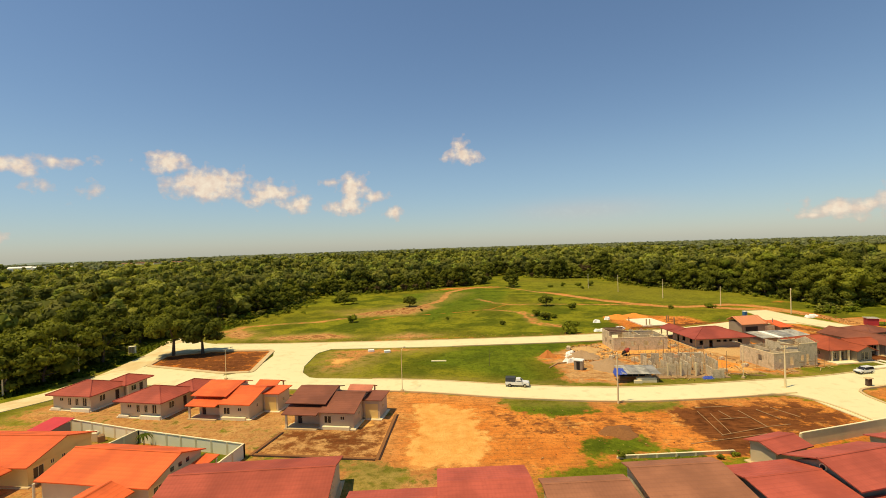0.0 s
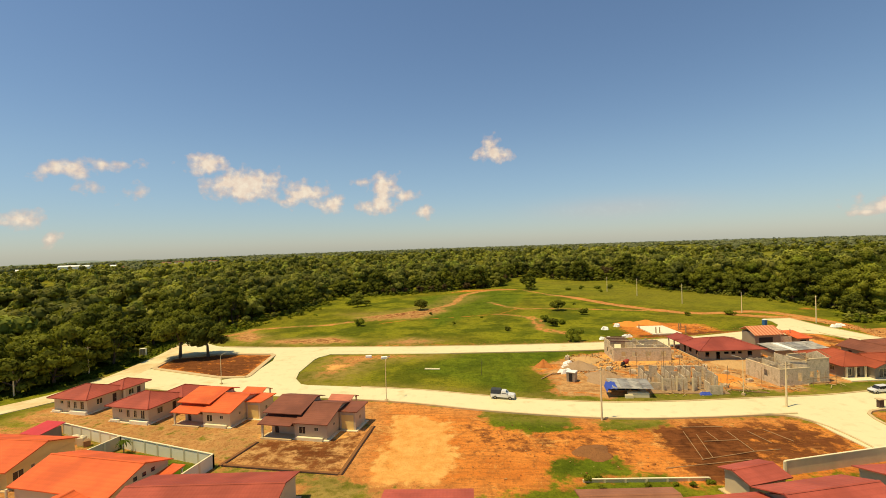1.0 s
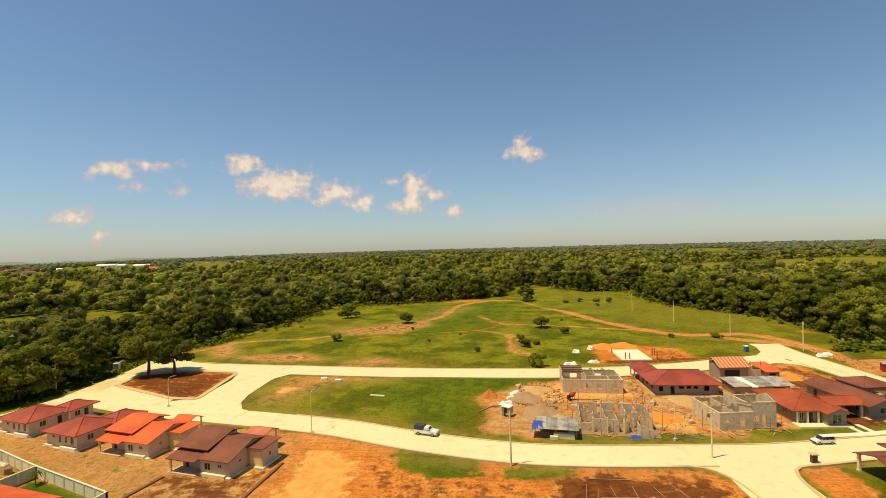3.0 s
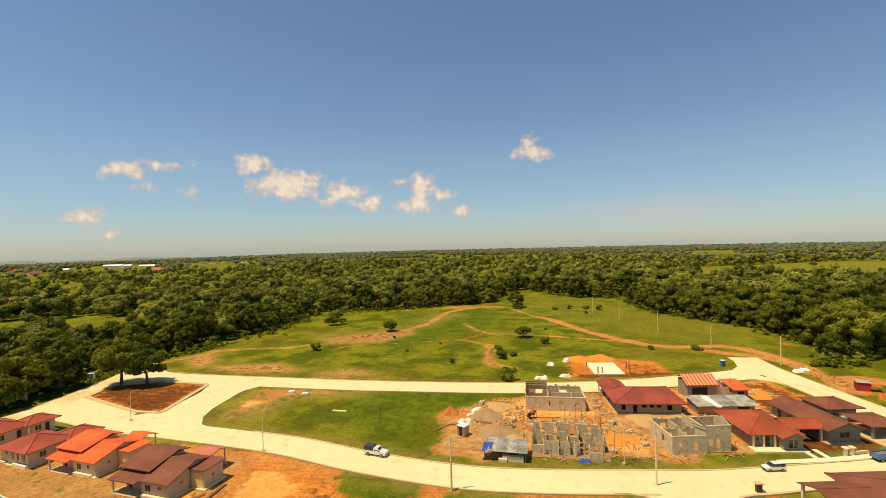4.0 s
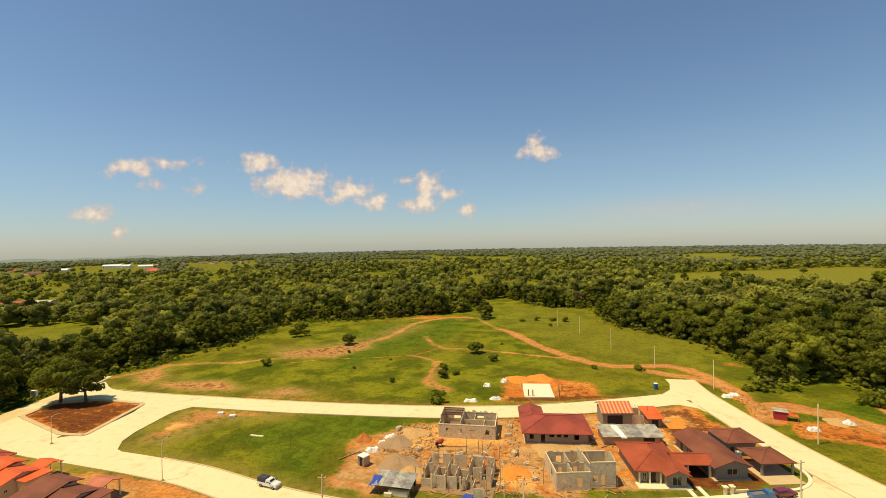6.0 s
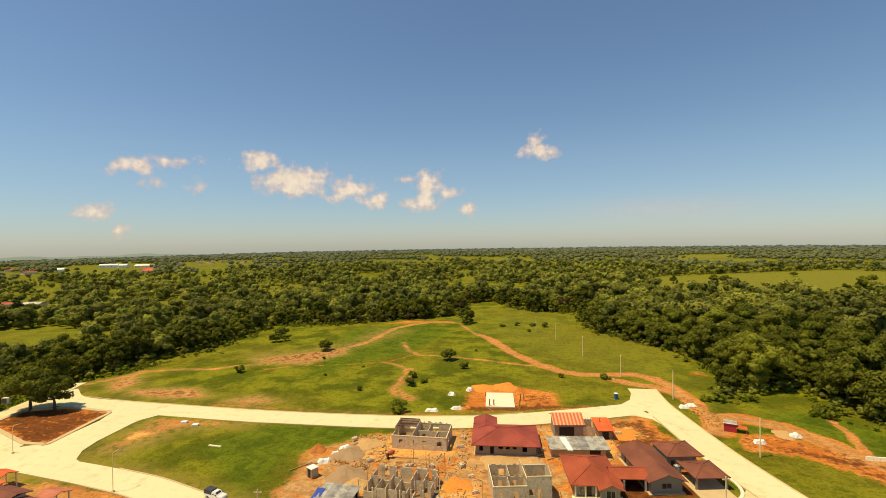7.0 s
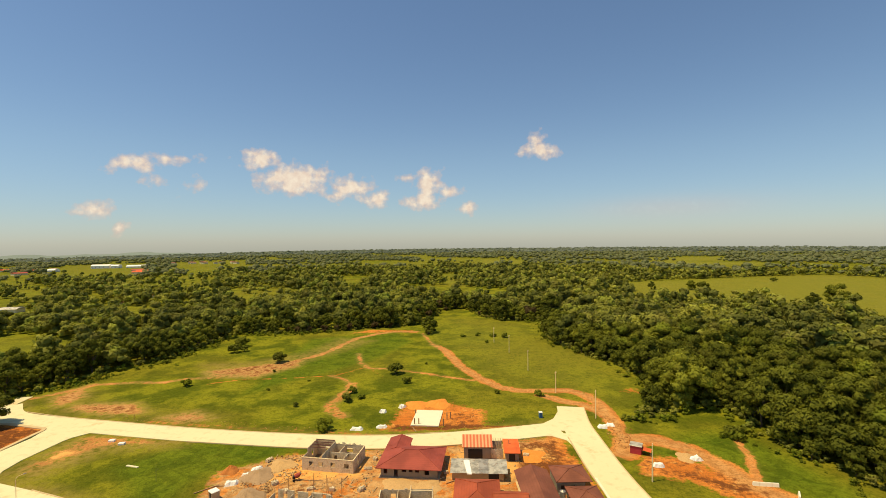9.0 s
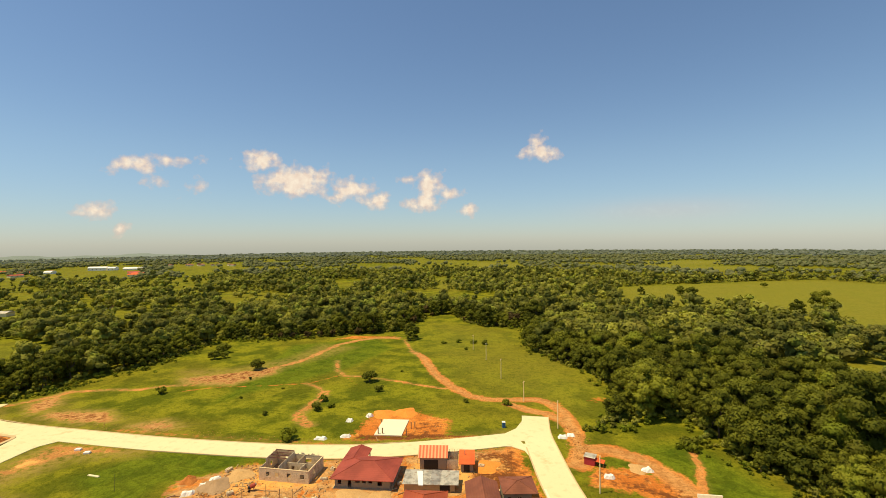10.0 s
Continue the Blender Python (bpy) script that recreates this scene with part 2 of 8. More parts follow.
def ground_material():
    """Grass, bare red earth, dark turned soil with some painted shadow, and pale sand, mixed by the ground's own maps.
    """
    m = Mat("ground", 1.0, 0.0, 0.04)
    n0, n1, n2, n3 = m.noise(0.012, 4), m.noise(0.07, 5, 0.6), m.noise(0.42, 6, 0.68), m.noise(1.5, 6, 0.72)
    blots = m.noise(0.14, 6, 0.7, distort=1.2)
    drag = m.noise(1.0, 5, 0.65, vector=m.stretch(0.16, 1.5, 1.0, 0.5))
    soil, dark, sand, lush, far, site, dry, lawn = (m.attr(k) for k in ("soil", "dark", "sand", "lush", "pasture", "site", "dry", "lawn"))
    # grass: yellow-green sward, rank dark patches, straw
    grass = m.mix(m.ramp(n1, 0.40, 0.60), (0.096, 0.112, 0.006), (0.244, 0.234, 0.012))
    grass = m.mix(m.math("MULTIPLY", m.ramp(n0, 0.42, 0.62), 0.45), grass, (0.225, 0.172, 0.015))
    grass = m.mix(m.math("MULTIPLY", lush, 0.95), grass, m.mix(m.ramp(blots, 0.40, 0.62), (0.054, 0.096, 0.005), (0.146, 0.204, 0.010)))
    grass = m.mix(m.math("MULTIPLY", m.ramp(blots, 0.54, 0.66), 0.5), grass, (0.060, 0.072, 0.004))
    grass = m.mix(m.math("MULTIPLY", far, 0.85), grass, m.mix(m.ramp(n1, 0.35, 0.65), (0.275, 0.242, 0.028), (0.205, 0.196, 0.022)))
    grass = m.mix(m.math("MULTIPLY", m.ramp(n2, 0.49, 0.62), 0.38), grass, (0.048, 0.066, 0.003))
    grass = m.mix(m.math("MULTIPLY", m.ramp(m.noise(0.5, 6, 0.7, distort=0.6), 0.56, 0.70), 0.5), grass, (0.23, 0.232, 0.016))
    grass = m.mix(m.math("MULTIPLY", m.ramp(n3, 0.49, 0.62), 0.34), grass, (0.040, 0.052, 0.003))
    grass = m.mix(m.math("MULTIPLY", m.ramp(m.noise(1.0, 3, 0.5), 0.54, 0.64), 0.28), grass, (0.040, 0.052, 0.003))
    straw = m.mix(m.ramp(n2, 0.35, 0.65), (0.28, 0.18, 0.040), (0.46, 0.31, 0.085))
    grass = m.mix(m.math("MULTIPLY", dry, m.ramp(m.math("ADD", n2, m.math("MULTIPLY", blots, 0.4)), 0.44, 0.74)), grass, straw)
    grass = m.mix(m.math("MULTIPLY", lawn, 0.9), grass, m.mix(m.ramp(n2, 0.35, 0.65), (0.050, 0.100, 0.004), (0.075, 0.125, 0.006)))
    # earth: orange clay, brown crust, pale dust
    earth = m.mix(m.ramp(n1, 0.32, 0.68), (0.60, 0.174, 0.026), (0.78, 0.280, 0.050))
    earth = m.mix(m.math("MULTIPLY", m.ramp(drag, 0.46, 0.64), 0.5), earth, (0.33, 0.115, 0.024))
    earth = m.mix(m.math("MULTIPLY", m.ramp(n2, 0.47, 0.66), 0.55), earth, (0.33, 0.118, 0.026))
    earth = m.mix(m.math("MULTIPLY", m.ramp(m.noise(0.16, 6, 0.7, distort=1.0), 0.55, 0.68), 0.6), earth, (0.78, 0.44, 0.12))
    rubbly = m.mix(m.ramp(n2, 0.38, 0.64), (0.62, 0.35, 0.13), (0.35, 0.165, 0.052))
    rubbly = m.mix(m.math("MULTIPLY", m.ramp(n3, 0.48, 0.66), 0.7), rubbly, (0.72, 0.51, 0.24))
    earth = m.mix(m.math("MULTIPLY", dry, 0.68), earth, m.mix(m.ramp(n2, 0.35, 0.65), (0.56, 0.365, 0.145), (0.36, 0.205, 0.072)))
    earth = m.mix(m.math("MULTIPLY", site, m.ramp(blots, 0.38, 0.54)), earth, rubbly)
    earth = m.mix(m.math("MULTIPLY", m.ramp(n3, 0.50, 0.64), 0.6), earth, (0.25, 0.10, 0.026))
    earth = m.mix(m.math("MULTIPLY", m.ramp(m.noise(2.3, 5, 0.7), 0.58, 0.70), 0.5), earth, (0.66, 0.36, 0.12))
    black = m.mix(m.ramp(n2, 0.35, 0.65), (0.095, 0.032, 0.010), (0.21, 0.070, 0.020))
    black = m.mix(m.math("MULTIPLY", m.ramp(drag, 0.52, 0.68), 0.6), black, (0.33, 0.125, 0.035))
    pale = m.mix(m.ramp(n2, 0.35, 0.65), (0.74, 0.34, 0.075), (0.86, 0.455, 0.125))
    edge = m.math("MULTIPLY", m.math("SUBTRACT", m.math("ADD", m.math("MULTIPLY", n1, 0.3), m.math("MULTIPLY", n2, 0.7)), 0.5), 1.9)

    def cut(v):
        return m.ramp(m.math("ADD", v, edge), 0.36, 0.64)

    earth = m.mix(cut(dark), earth, black)
    earth = m.mix(m.math("MULTIPLY", cut(sand), 0.85), earth, pale)
    m.color(m.mix(cut(soil), grass, earth))
    m.bump(m.math("ADD", m.math("MULTIPLY", n2, 1.0), m.math("MULTIPLY", n3, 0.6)), 0.5, 0.9)
    return m.m


M_GROUND = ground_material()


def foliage(name, lo, hi):
    """Leaves: tone by tree, by clump and by leaf, painted shade within, a little light coming through."""
    m = Mat(name, 0.7, 0.0, 0.08)
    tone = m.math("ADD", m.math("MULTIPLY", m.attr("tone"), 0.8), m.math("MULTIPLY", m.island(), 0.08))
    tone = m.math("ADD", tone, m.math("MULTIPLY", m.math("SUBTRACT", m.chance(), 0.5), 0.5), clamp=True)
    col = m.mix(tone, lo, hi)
    col = m.mix(m.math("MULTIPLY", m.ramp(m.noise(0.105, 2, 0.4), 0.54, 0.64), 0.36), col, (hi[0] * 0.60, hi[1] * 0.53, hi[2] * 0.8))
    col = m.mix(m.math("MULTIPLY", m.ramp(m.noise(0.088, 2, 0.4), 0.56, 0.66), 0.5), col, (hi[0] * 0.95, hi[1] * 1.12, hi[2]))
    # dark specks painted as the shaded gaps between leaves
    speck = m.noise(1.5, 5, 0.75)
    col = m.mix(m.math("MULTIPLY", m.ramp(speck, 0.48, 0.64), 0.16), col, hue(lo, 0.5))
    m.color(col)
    m.bump(speck, 0.5, 0.35)
    through_leaf = m.t.nodes.new("ShaderNodeBsdfTranslucent")
    m.put(through_leaf.inputs["Color"], m.mix(1.0, col, (1.0, 1.0, 0.45), "MULTIPLY"))
    both = m.t.nodes.new("ShaderNodeMixShader")
    both.inputs[0].default_value = 0.34
    m.t.links.new(m.b.outputs[0], both.inputs[1])
    m.t.links.new(through_leaf.outputs[0], both.inputs[2])
    m.t.links.new(both.outputs[0], m.t.nodes["Material Output"].inputs["Surface"])
    return m.m


# greyer, bluer leaf colour: distance haze is painted into it
M_LEAFHAZE = foliage("haze-tinted horizon leaves", (0.200, 0.225, 0.165), (0.265, 0.285, 0.200))
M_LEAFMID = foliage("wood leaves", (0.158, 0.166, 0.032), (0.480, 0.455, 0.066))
M_LEAF = foliage("tree leaves", (0.062, 0.074, 0.009), (0.325, 0.326, 0.032))
# paler, bluer green with a milder painted haze
M_LEAFFAR = foliage("haze-tinted far leaves", (0.205, 0.215, 0.090), (0.325, 0.325, 0.130))
M_LEAFDRY = foliage("dry leaves", (0.08, 0.055, 0.02), (0.20, 0.14, 0.05))
M_BUSH = foliage("shrub leaves", (0.100, 0.125, 0.008), (0.32, 0.33, 0.026))
M_BARK = plain("bark", (0.13, 0.095, 0.06), 0.95, 0.35, 3.0)


# ---- shapes ----
class Geo:
    """Collects corners and faces of one mesh."""

    def __init__(self):
        self.v, self.f = [], []

    def add(self, verts, faces):
        n = len(self.v)
        self.v += [tuple(p) for p in verts]
        self.f += [tuple(n + i for i in q) for q in faces]
        return self

    def hexa(self, p):
        """Eight corners: four below, four above, both anticlockwise."""
        return self.add(p, [(3, 2, 1, 0), (4, 5, 6, 7), (0, 1, 5, 4), (1, 2, 6, 5), (2, 3, 7, 6), (3, 0, 4, 7)])

    def box(self, x0, x1, y0, y1, z0, z1):
        return self.hexa([(x0, y0, z0), (x1, y0, z0), (x1, y1, z0), (x0, y1, z0), (x0, y0, z1), (x1, y0, z1), (x1, y1, z1), (x0, y1, z1)])

    def chamfer(self, x0, x1, y0, y1, z0, z1, c):
        """A box whose upper rim is cut back by c."""
        self.hexa([(x0, y0, z0), (x1, y0, z0), (x1, y1, z0), (x0, y1, z0), (x0, y0, z1 - c), (x1, y0, z1 - c), (x1, y1, z1 - c), (x0, y1, z1 - c)])
        self.f.pop(-5)
        n = len(self.v)
        self.v += [(x0 + c, y0 + c, z1), (x1 - c, y0 + c, z1), (x1 - c, y1 - c, z1), (x0 + c, y1 - c, z1)]
        self.f += [(n, n + 1, n + 2, n + 3)] + [(n - 4 + i, n - 4 + (i + 1) % 4, n + (i + 1) % 4, n + i) for i in range(4)]
        return self

    def prism(self, poly, z0, z1):
        """A flat outline, anticlockwise, raised from z0 to z1."""
        k = len(poly)
        return self.add([(x, y, z0) for x, y in poly] + [(x, y, z1) for x, y in poly],
                        [tuple(range(k - 1, -1, -1)), tuple(range(k, 2 * k))] + [(i, (i + 1) % k, k + (i + 1) % k, k + i) for i in range(k)])

    def tube(self, a, b, ra, rb=None, n=8):
        a, b = Vector(a), Vector(b)
        rb = ra if rb is None else rb
        q = (b - a).to_track_quat("Z", "Y")
        ring = [q @ Vector((math.cos(2 * math.pi * i / n), math.sin(2 * math.pi * i / n), 0)) for i in range(n)]
        return self.add([a + p * ra for p in ring] + [b + p * rb for p in ring],
                        [tuple(range(n - 1, -1, -1)), tuple(range(n, 2 * n))] + [(i, (i + 1) % n, n + (i + 1) % n, n + i) for i in range(n)])

    def mesh(self, name, mat=None, smooth=False):
        me = bpy.data.meshes.new(name)
        me.from_pydata(self.v, [], self.f)
        me.update()
        if mat:
            me.materials.append(mat)
        if smooth:
            me.polygons.foreach_set("use_smooth", [True] * len(me.polygons))
        return me


def part(name, geo, mat, parent=None, label="", smooth=False):
    """One mesh object under a thing or under a part."""
    ob = new(name, geo if isinstance(geo, bpy.types.Mesh) else geo.mesh(name, mat, smooth))
    ob.parent = parent
    if label:
        ob["label"] = label
    return ob


def root(name, m, label, category, group="", kind=""):
    """An Empty at the base of a thing."""
    ob = new(name)
    ob.empty_display_size = 0.2
    ob.matrix_basis = m
    return tagged(ob, label, category, group, kind)


def thing(name, geo, mat, label, category, group="", kind="", m=None, smooth=False):
    """A thing that is a single mesh."""
    ob = new(name, geo if isinstance(geo, bpy.types.Mesh) else geo.mesh(name, mat, smooth))
    if m is not None:
        ob.matrix_basis = m
    return tagged(ob, label, category, group, kind)


def curve_points(pts, step=2.0):
    """A smooth line through a few points, in even steps."""
    p = [Vector(q) for q in pts]
    p = [p[0] * 2 - p[1]] + p + [p[-1] * 2 - p[-2]]
    out = []
    for i in range(1, len(p) - 2):
        n = max(2, int((p[i + 1] - p[i]).length / step))
        for k in range(n):
            t = k / n
            a, b, c, d = p[i - 1], p[i], p[i + 1], p[i + 2]
            out.append(0.5 * (2 * b + (c - a) * t + (2 * a - 5 * b + 4 * c - d) * t * t + (3 * b - a - 3 * c + d) * t ** 3))
    out.append(p[-2])
    return out


def near_line(X, Y, pts):
    """Distance of every place to a line of points."""
    d = np.full(X.shape, 1e9)
    for (ax, ay), (bx, by) in zip(pts[:-1], pts[1:]):
        dx, dy = bx - ax, by - ay
        t = np.clip(((X - ax) * dx + (Y - ay) * dy) / (dx * dx + dy * dy + 1e-9), 0, 1)
        d = np.minimum(d, np.hypot(X - ax - t * dx, Y - ay - t * dy))
    return d


def inside_of(X, Y, poly):
    """Signed distance to an outline: positive inside."""
    odd = np.zeros(X.shape, bool)
    for (ax, ay), (bx, by) in zip(poly, poly[1:] + poly[:1]):
        hit = ((ay > Y) != (by > Y)) & (X < (bx - ax) * (Y - ay) / (by - ay + 1e-12) + ax)
        odd ^= hit
    d = near_line(X, Y, poly + poly[:1])
    return np.where(odd, d, -d)


def soft(d, width):
    return np.clip(d / width * 0.5 + 0.5, 0, 1)


# ---- plan ----
ROAD_A = [(-90, 117.3), (-74.3, 113.7), (-55.8, 108.9), (-35.3, 106), (-18.4, 103.5), (-4, 100.7), (13.6, 95.4), (32.6, 91.6), (48.5, 91.4), (67.3, 93), (80, 94.2), (94.9, 97.4), (111.9, 101.6), (123.6, 105.8), (135.7, 109.6)]
ROAD_B = [(-91.8, 158.1), (-78.7, 149.5), (-58.2, 146.8), (-37, 145.5), (1.8, 143.8), (39.7, 144.3), (64.3, 147), (82.7, 151.6), (101.4, 158), (118.2, 164.5)]
ROAD_C = [(-43.7, 106.8), (-44.3, 125.2), (-45.3, 145.5)]
ROAD_D = [(-119.7, 58), (-105.6, 79.5), (-95.2, 93.9), (-89.5, 103.5), (-87.2, 116.4), (-88.3, 131.3), (-90.5, 147.7), (-96.8, 168.3)]
ROAD_E = [(124.4, 184.9), (124.3, 170.7), (125.7, 158.5), (128.9, 137.5), (132.4, 121.9), (136.6, 107.7), (142.5, 91), (148.4, 70.7)]
ROAD_F = [(73.1, 90.9), (73.5, 78.6), (75.6, 60.8), (78, 38.2), (86, -20), (90, -90)]
OPEN_GROUND = [(-135, 30), (-121.6, 80), (-105, 104.2), (-99.4, 120.4), (-100.4, 131.7), (-100.4, 147.1), (-101.2, 168), (-94.5, 182.6), (-92.1, 198), (-90.5, 215), (-80, 227), (-80.4, 250), (-82.8, 277), (-84, 296), (-67, 299), (-42.7, 305), (-17.9, 312), (5.7, 325),
               (31.7, 339), (37.7, 377), (46.2, 414), (55.4, 422), (72, 387), (93.4, 362), (121.4, 366), (121.3, 307), (126, 290), (141, 261), (152, 247), (157.6, 214), (157, 200), (149, 186), (145, 175), (154, 176), (166, 187), (177, 190), (177, 172), (182, 160), (183.5, 151), (188.5, 141), (194, 132), (204, 110), (232, 30)]
DIRT_LOT = [(-11.9, 95.7), (14.6, 90), (46.8, 86.8), (65.4, 87.8), (68.7, 78.4), (69.6, 69.4), (46.7, 64.9), (24, 62.6), (8.8, 61), (-10.8, 63.5)]
DARK_LOT = [(38.3, 82), (40.2, 65.2), (68.7, 71.4), (68.8, 80.4), (63.5, 87.1), (48.7, 85.7)]
SITE = [(24.1, 96.7), (27.1, 110.7), (24.5, 121.9), (37.8, 134.6), (47.2, 138.1), (64.3, 142.1), (87.4, 148), (118.1, 158.6), (121.9, 142.2), (125.6, 122.9), (124.2, 115.6), (112.2, 110.4), (91.5, 104.4), (67.3, 100.2), (39.1, 98.3)]
YARDS = [(-87.2, 89.8), (-83.3, 105.7), (-55.8, 104), (-31.7, 99.6), (-10.1, 95.8), (-8.9, 63.9), (-29.8, 68.1), (-51.8, 75.3), (-76.7, 83.7)]
ISLAND = [(-83.2, 127), (-57.7, 117), (-50.1, 117.1), (-53.6, 141.5), (-72.4, 143.5), (-85.3, 139.2)]
PASTURES = [
    [(242, 595), (246, 640), (269, 703), (397, 759), (594, 835), (631, 758), (1500, 1200), (1500, 640), (611, 358), (340, 296), (334, 339), (350, 400), (352, 445), (351, 478), (310, 488), (262, 492), (224, 521)],
    [(412, 1138), (457, 1328), (696, 1247), (626, 1092)],
    [(179, 843), (265, 840), (290, 770), (175, 782)],
    [(-257, 270), (-215, 280), (-137, 244), (-128, 234), (-149, 222), (-151, 194), (-326, 209)],
    [(-671, 575), (-667, 638), (-577, 592), (-426, 459), (-378, 393), (-398, 377)],
    [(-450, 529), (-430, 535), (-301, 405), (-328, 416)],
    [(-277, 417), (-296, 459), (-292, 478), (-164, 327), (-179, 316)],
    [(-546, 814), (-485, 840), (-283, 546), (-297, 521), (-353, 564)],
    [(-298, 574), (-264, 602), (-193, 586), (-113, 430), (-133, 394), (-170, 419)],
    [(-313, 408), (-296, 436), (-199, 333), (-209, 314)],
    [(-166, 696), (-134, 715), (-81, 549), (-107, 548)],
    [(-52, 885), (20, 832), (32, 640), (-11, 663)],
    [(-1140, 1038), (-1257, 1242), (-1121, 1357), (-634, 823), (-630, 723), (-743, 724)],
    [(-989, 1313), (-903, 1600), (-672, 1231), (-789, 1096)],
    [(-821, 707), (-833, 751), (-638, 613), (-602, 550)],
    [(-250, 1627), (-130, 1702), (17, 1543), (19, 1399), (-181, 1390)],
    [(244, 232), (257, 254), (346, 309), (346, 272)],
    [(-425, 339), (-368, 400), (-280, 328), (-315, 279)],
    [(-567, 705), (-530, 751), (-391, 594), (-419, 563)],
]
far_rng = random.Random(77)
for k in range(26):
    ang, rad = radians(far_rng.uniform(-50, 38)), far_rng.uniform(1150, 2350)
    cx, cy, hw, hd = 50 + rad * math.sin(ang), rad * math.cos(ang), far_rng.uniform(70, 260), far_rng.uniform(25, 75)
    PASTURES.append([(cx - hw, cy - hd), (cx + hw * 0.9, cy - hd * 1.2), (cx + hw, cy + hd), (cx - hw * 1.1, cy + hd * 0.8)])
TRACKS = [
    ([(138.2, 168), (136.8, 180), (135.4, 191), (132, 199), (127, 204), (115, 202.5), (105.7, 201.4), (97.6, 205), (88.6, 216), (77.4, 234.8), (63.5, 269), (55, 281)], 1.9),
    ([(114.5, 197), (122, 191), (128.8, 188.6), (133.7, 183), (136.5, 176), (137.5, 160), (134.5, 148)], 1.7),
    ([(36, 318.5), (22.3, 317), (11, 307.6), (2.5, 293), (0, 275), (-1, 259), (-5, 246), (-12, 232), (-24, 219), (-38, 211)], 2.1),
    ([(17.3, 255), (25, 236), (32.7, 226.5), (41, 226.8)], 0.9), ([(41, 226.8), (62.5, 221), (75, 216.4), (86.6, 213)], 0.6), ([(-32.7, 193.2), (-20.7, 201.4), (0.5, 206.3), (20.8, 212.9), (29.2, 226.5)], 0.5), ([(32.7, 226), (47.4, 210.3)], 0.3),
    ([(18.7, 212.4), (27, 208), (31.6, 202.7), (33.7, 194.7), (33.2, 182.1), (33, 175.1), (36, 169.3), (43, 164)], 0.75), ([(33.8, 203), (36.4, 194), (35.6, 182), (35.4, 176), (38.6, 170.5), (45, 166)], 0.7),
    ([(-84, 186), (-66, 192), (-53, 193.5), (-46, 200), (-34, 203)], 1.25), ([(-83, 187), (-84, 180), (-91, 168)], 1.6),
    ([(55, 281), (48, 297), (42, 313)], 0.7),
    ([(136, 149), (140, 160), (146, 160), (154, 155), (160, 145), (164, 134), (174, 122), (197.2, 95)], 2.8), ([(173, 167), (171, 158), (170.5, 152), (167.5, 143), (166.5, 138)], 0.55),
]


def far_rise(X, Y):
    """The plain falls a little towards the horizon."""
    r = np.hypot(X, Y)
    west = np.clip((-X / np.maximum(r, 1) - 0.45) / 0.3, 0, 1)
    t = np.clip((r - 1400) / 3300, 0, 1)
    return t * t * (3 - 2 * t) * (-28 - 14 * west * (Y > 0)) - 0.03 * np.maximum(r - 4700, 0)


# ---- ground ----
def graded(lo, hi, step, out_lo, out_hi):
    """Places along one axis: even steps in the middle, wider and wider outside."""
    a = list(np.arange(lo, hi + 0.01, step))
    s, p = step, a[0]
    while p > out_lo:
        s *= 1.16
        p -= s
        a.insert(0, p)
    s, p = step, a[-1]
    while p < out_hi:
        s *= 1.12
        p += s
        a.append(p)
    return np.array(a)


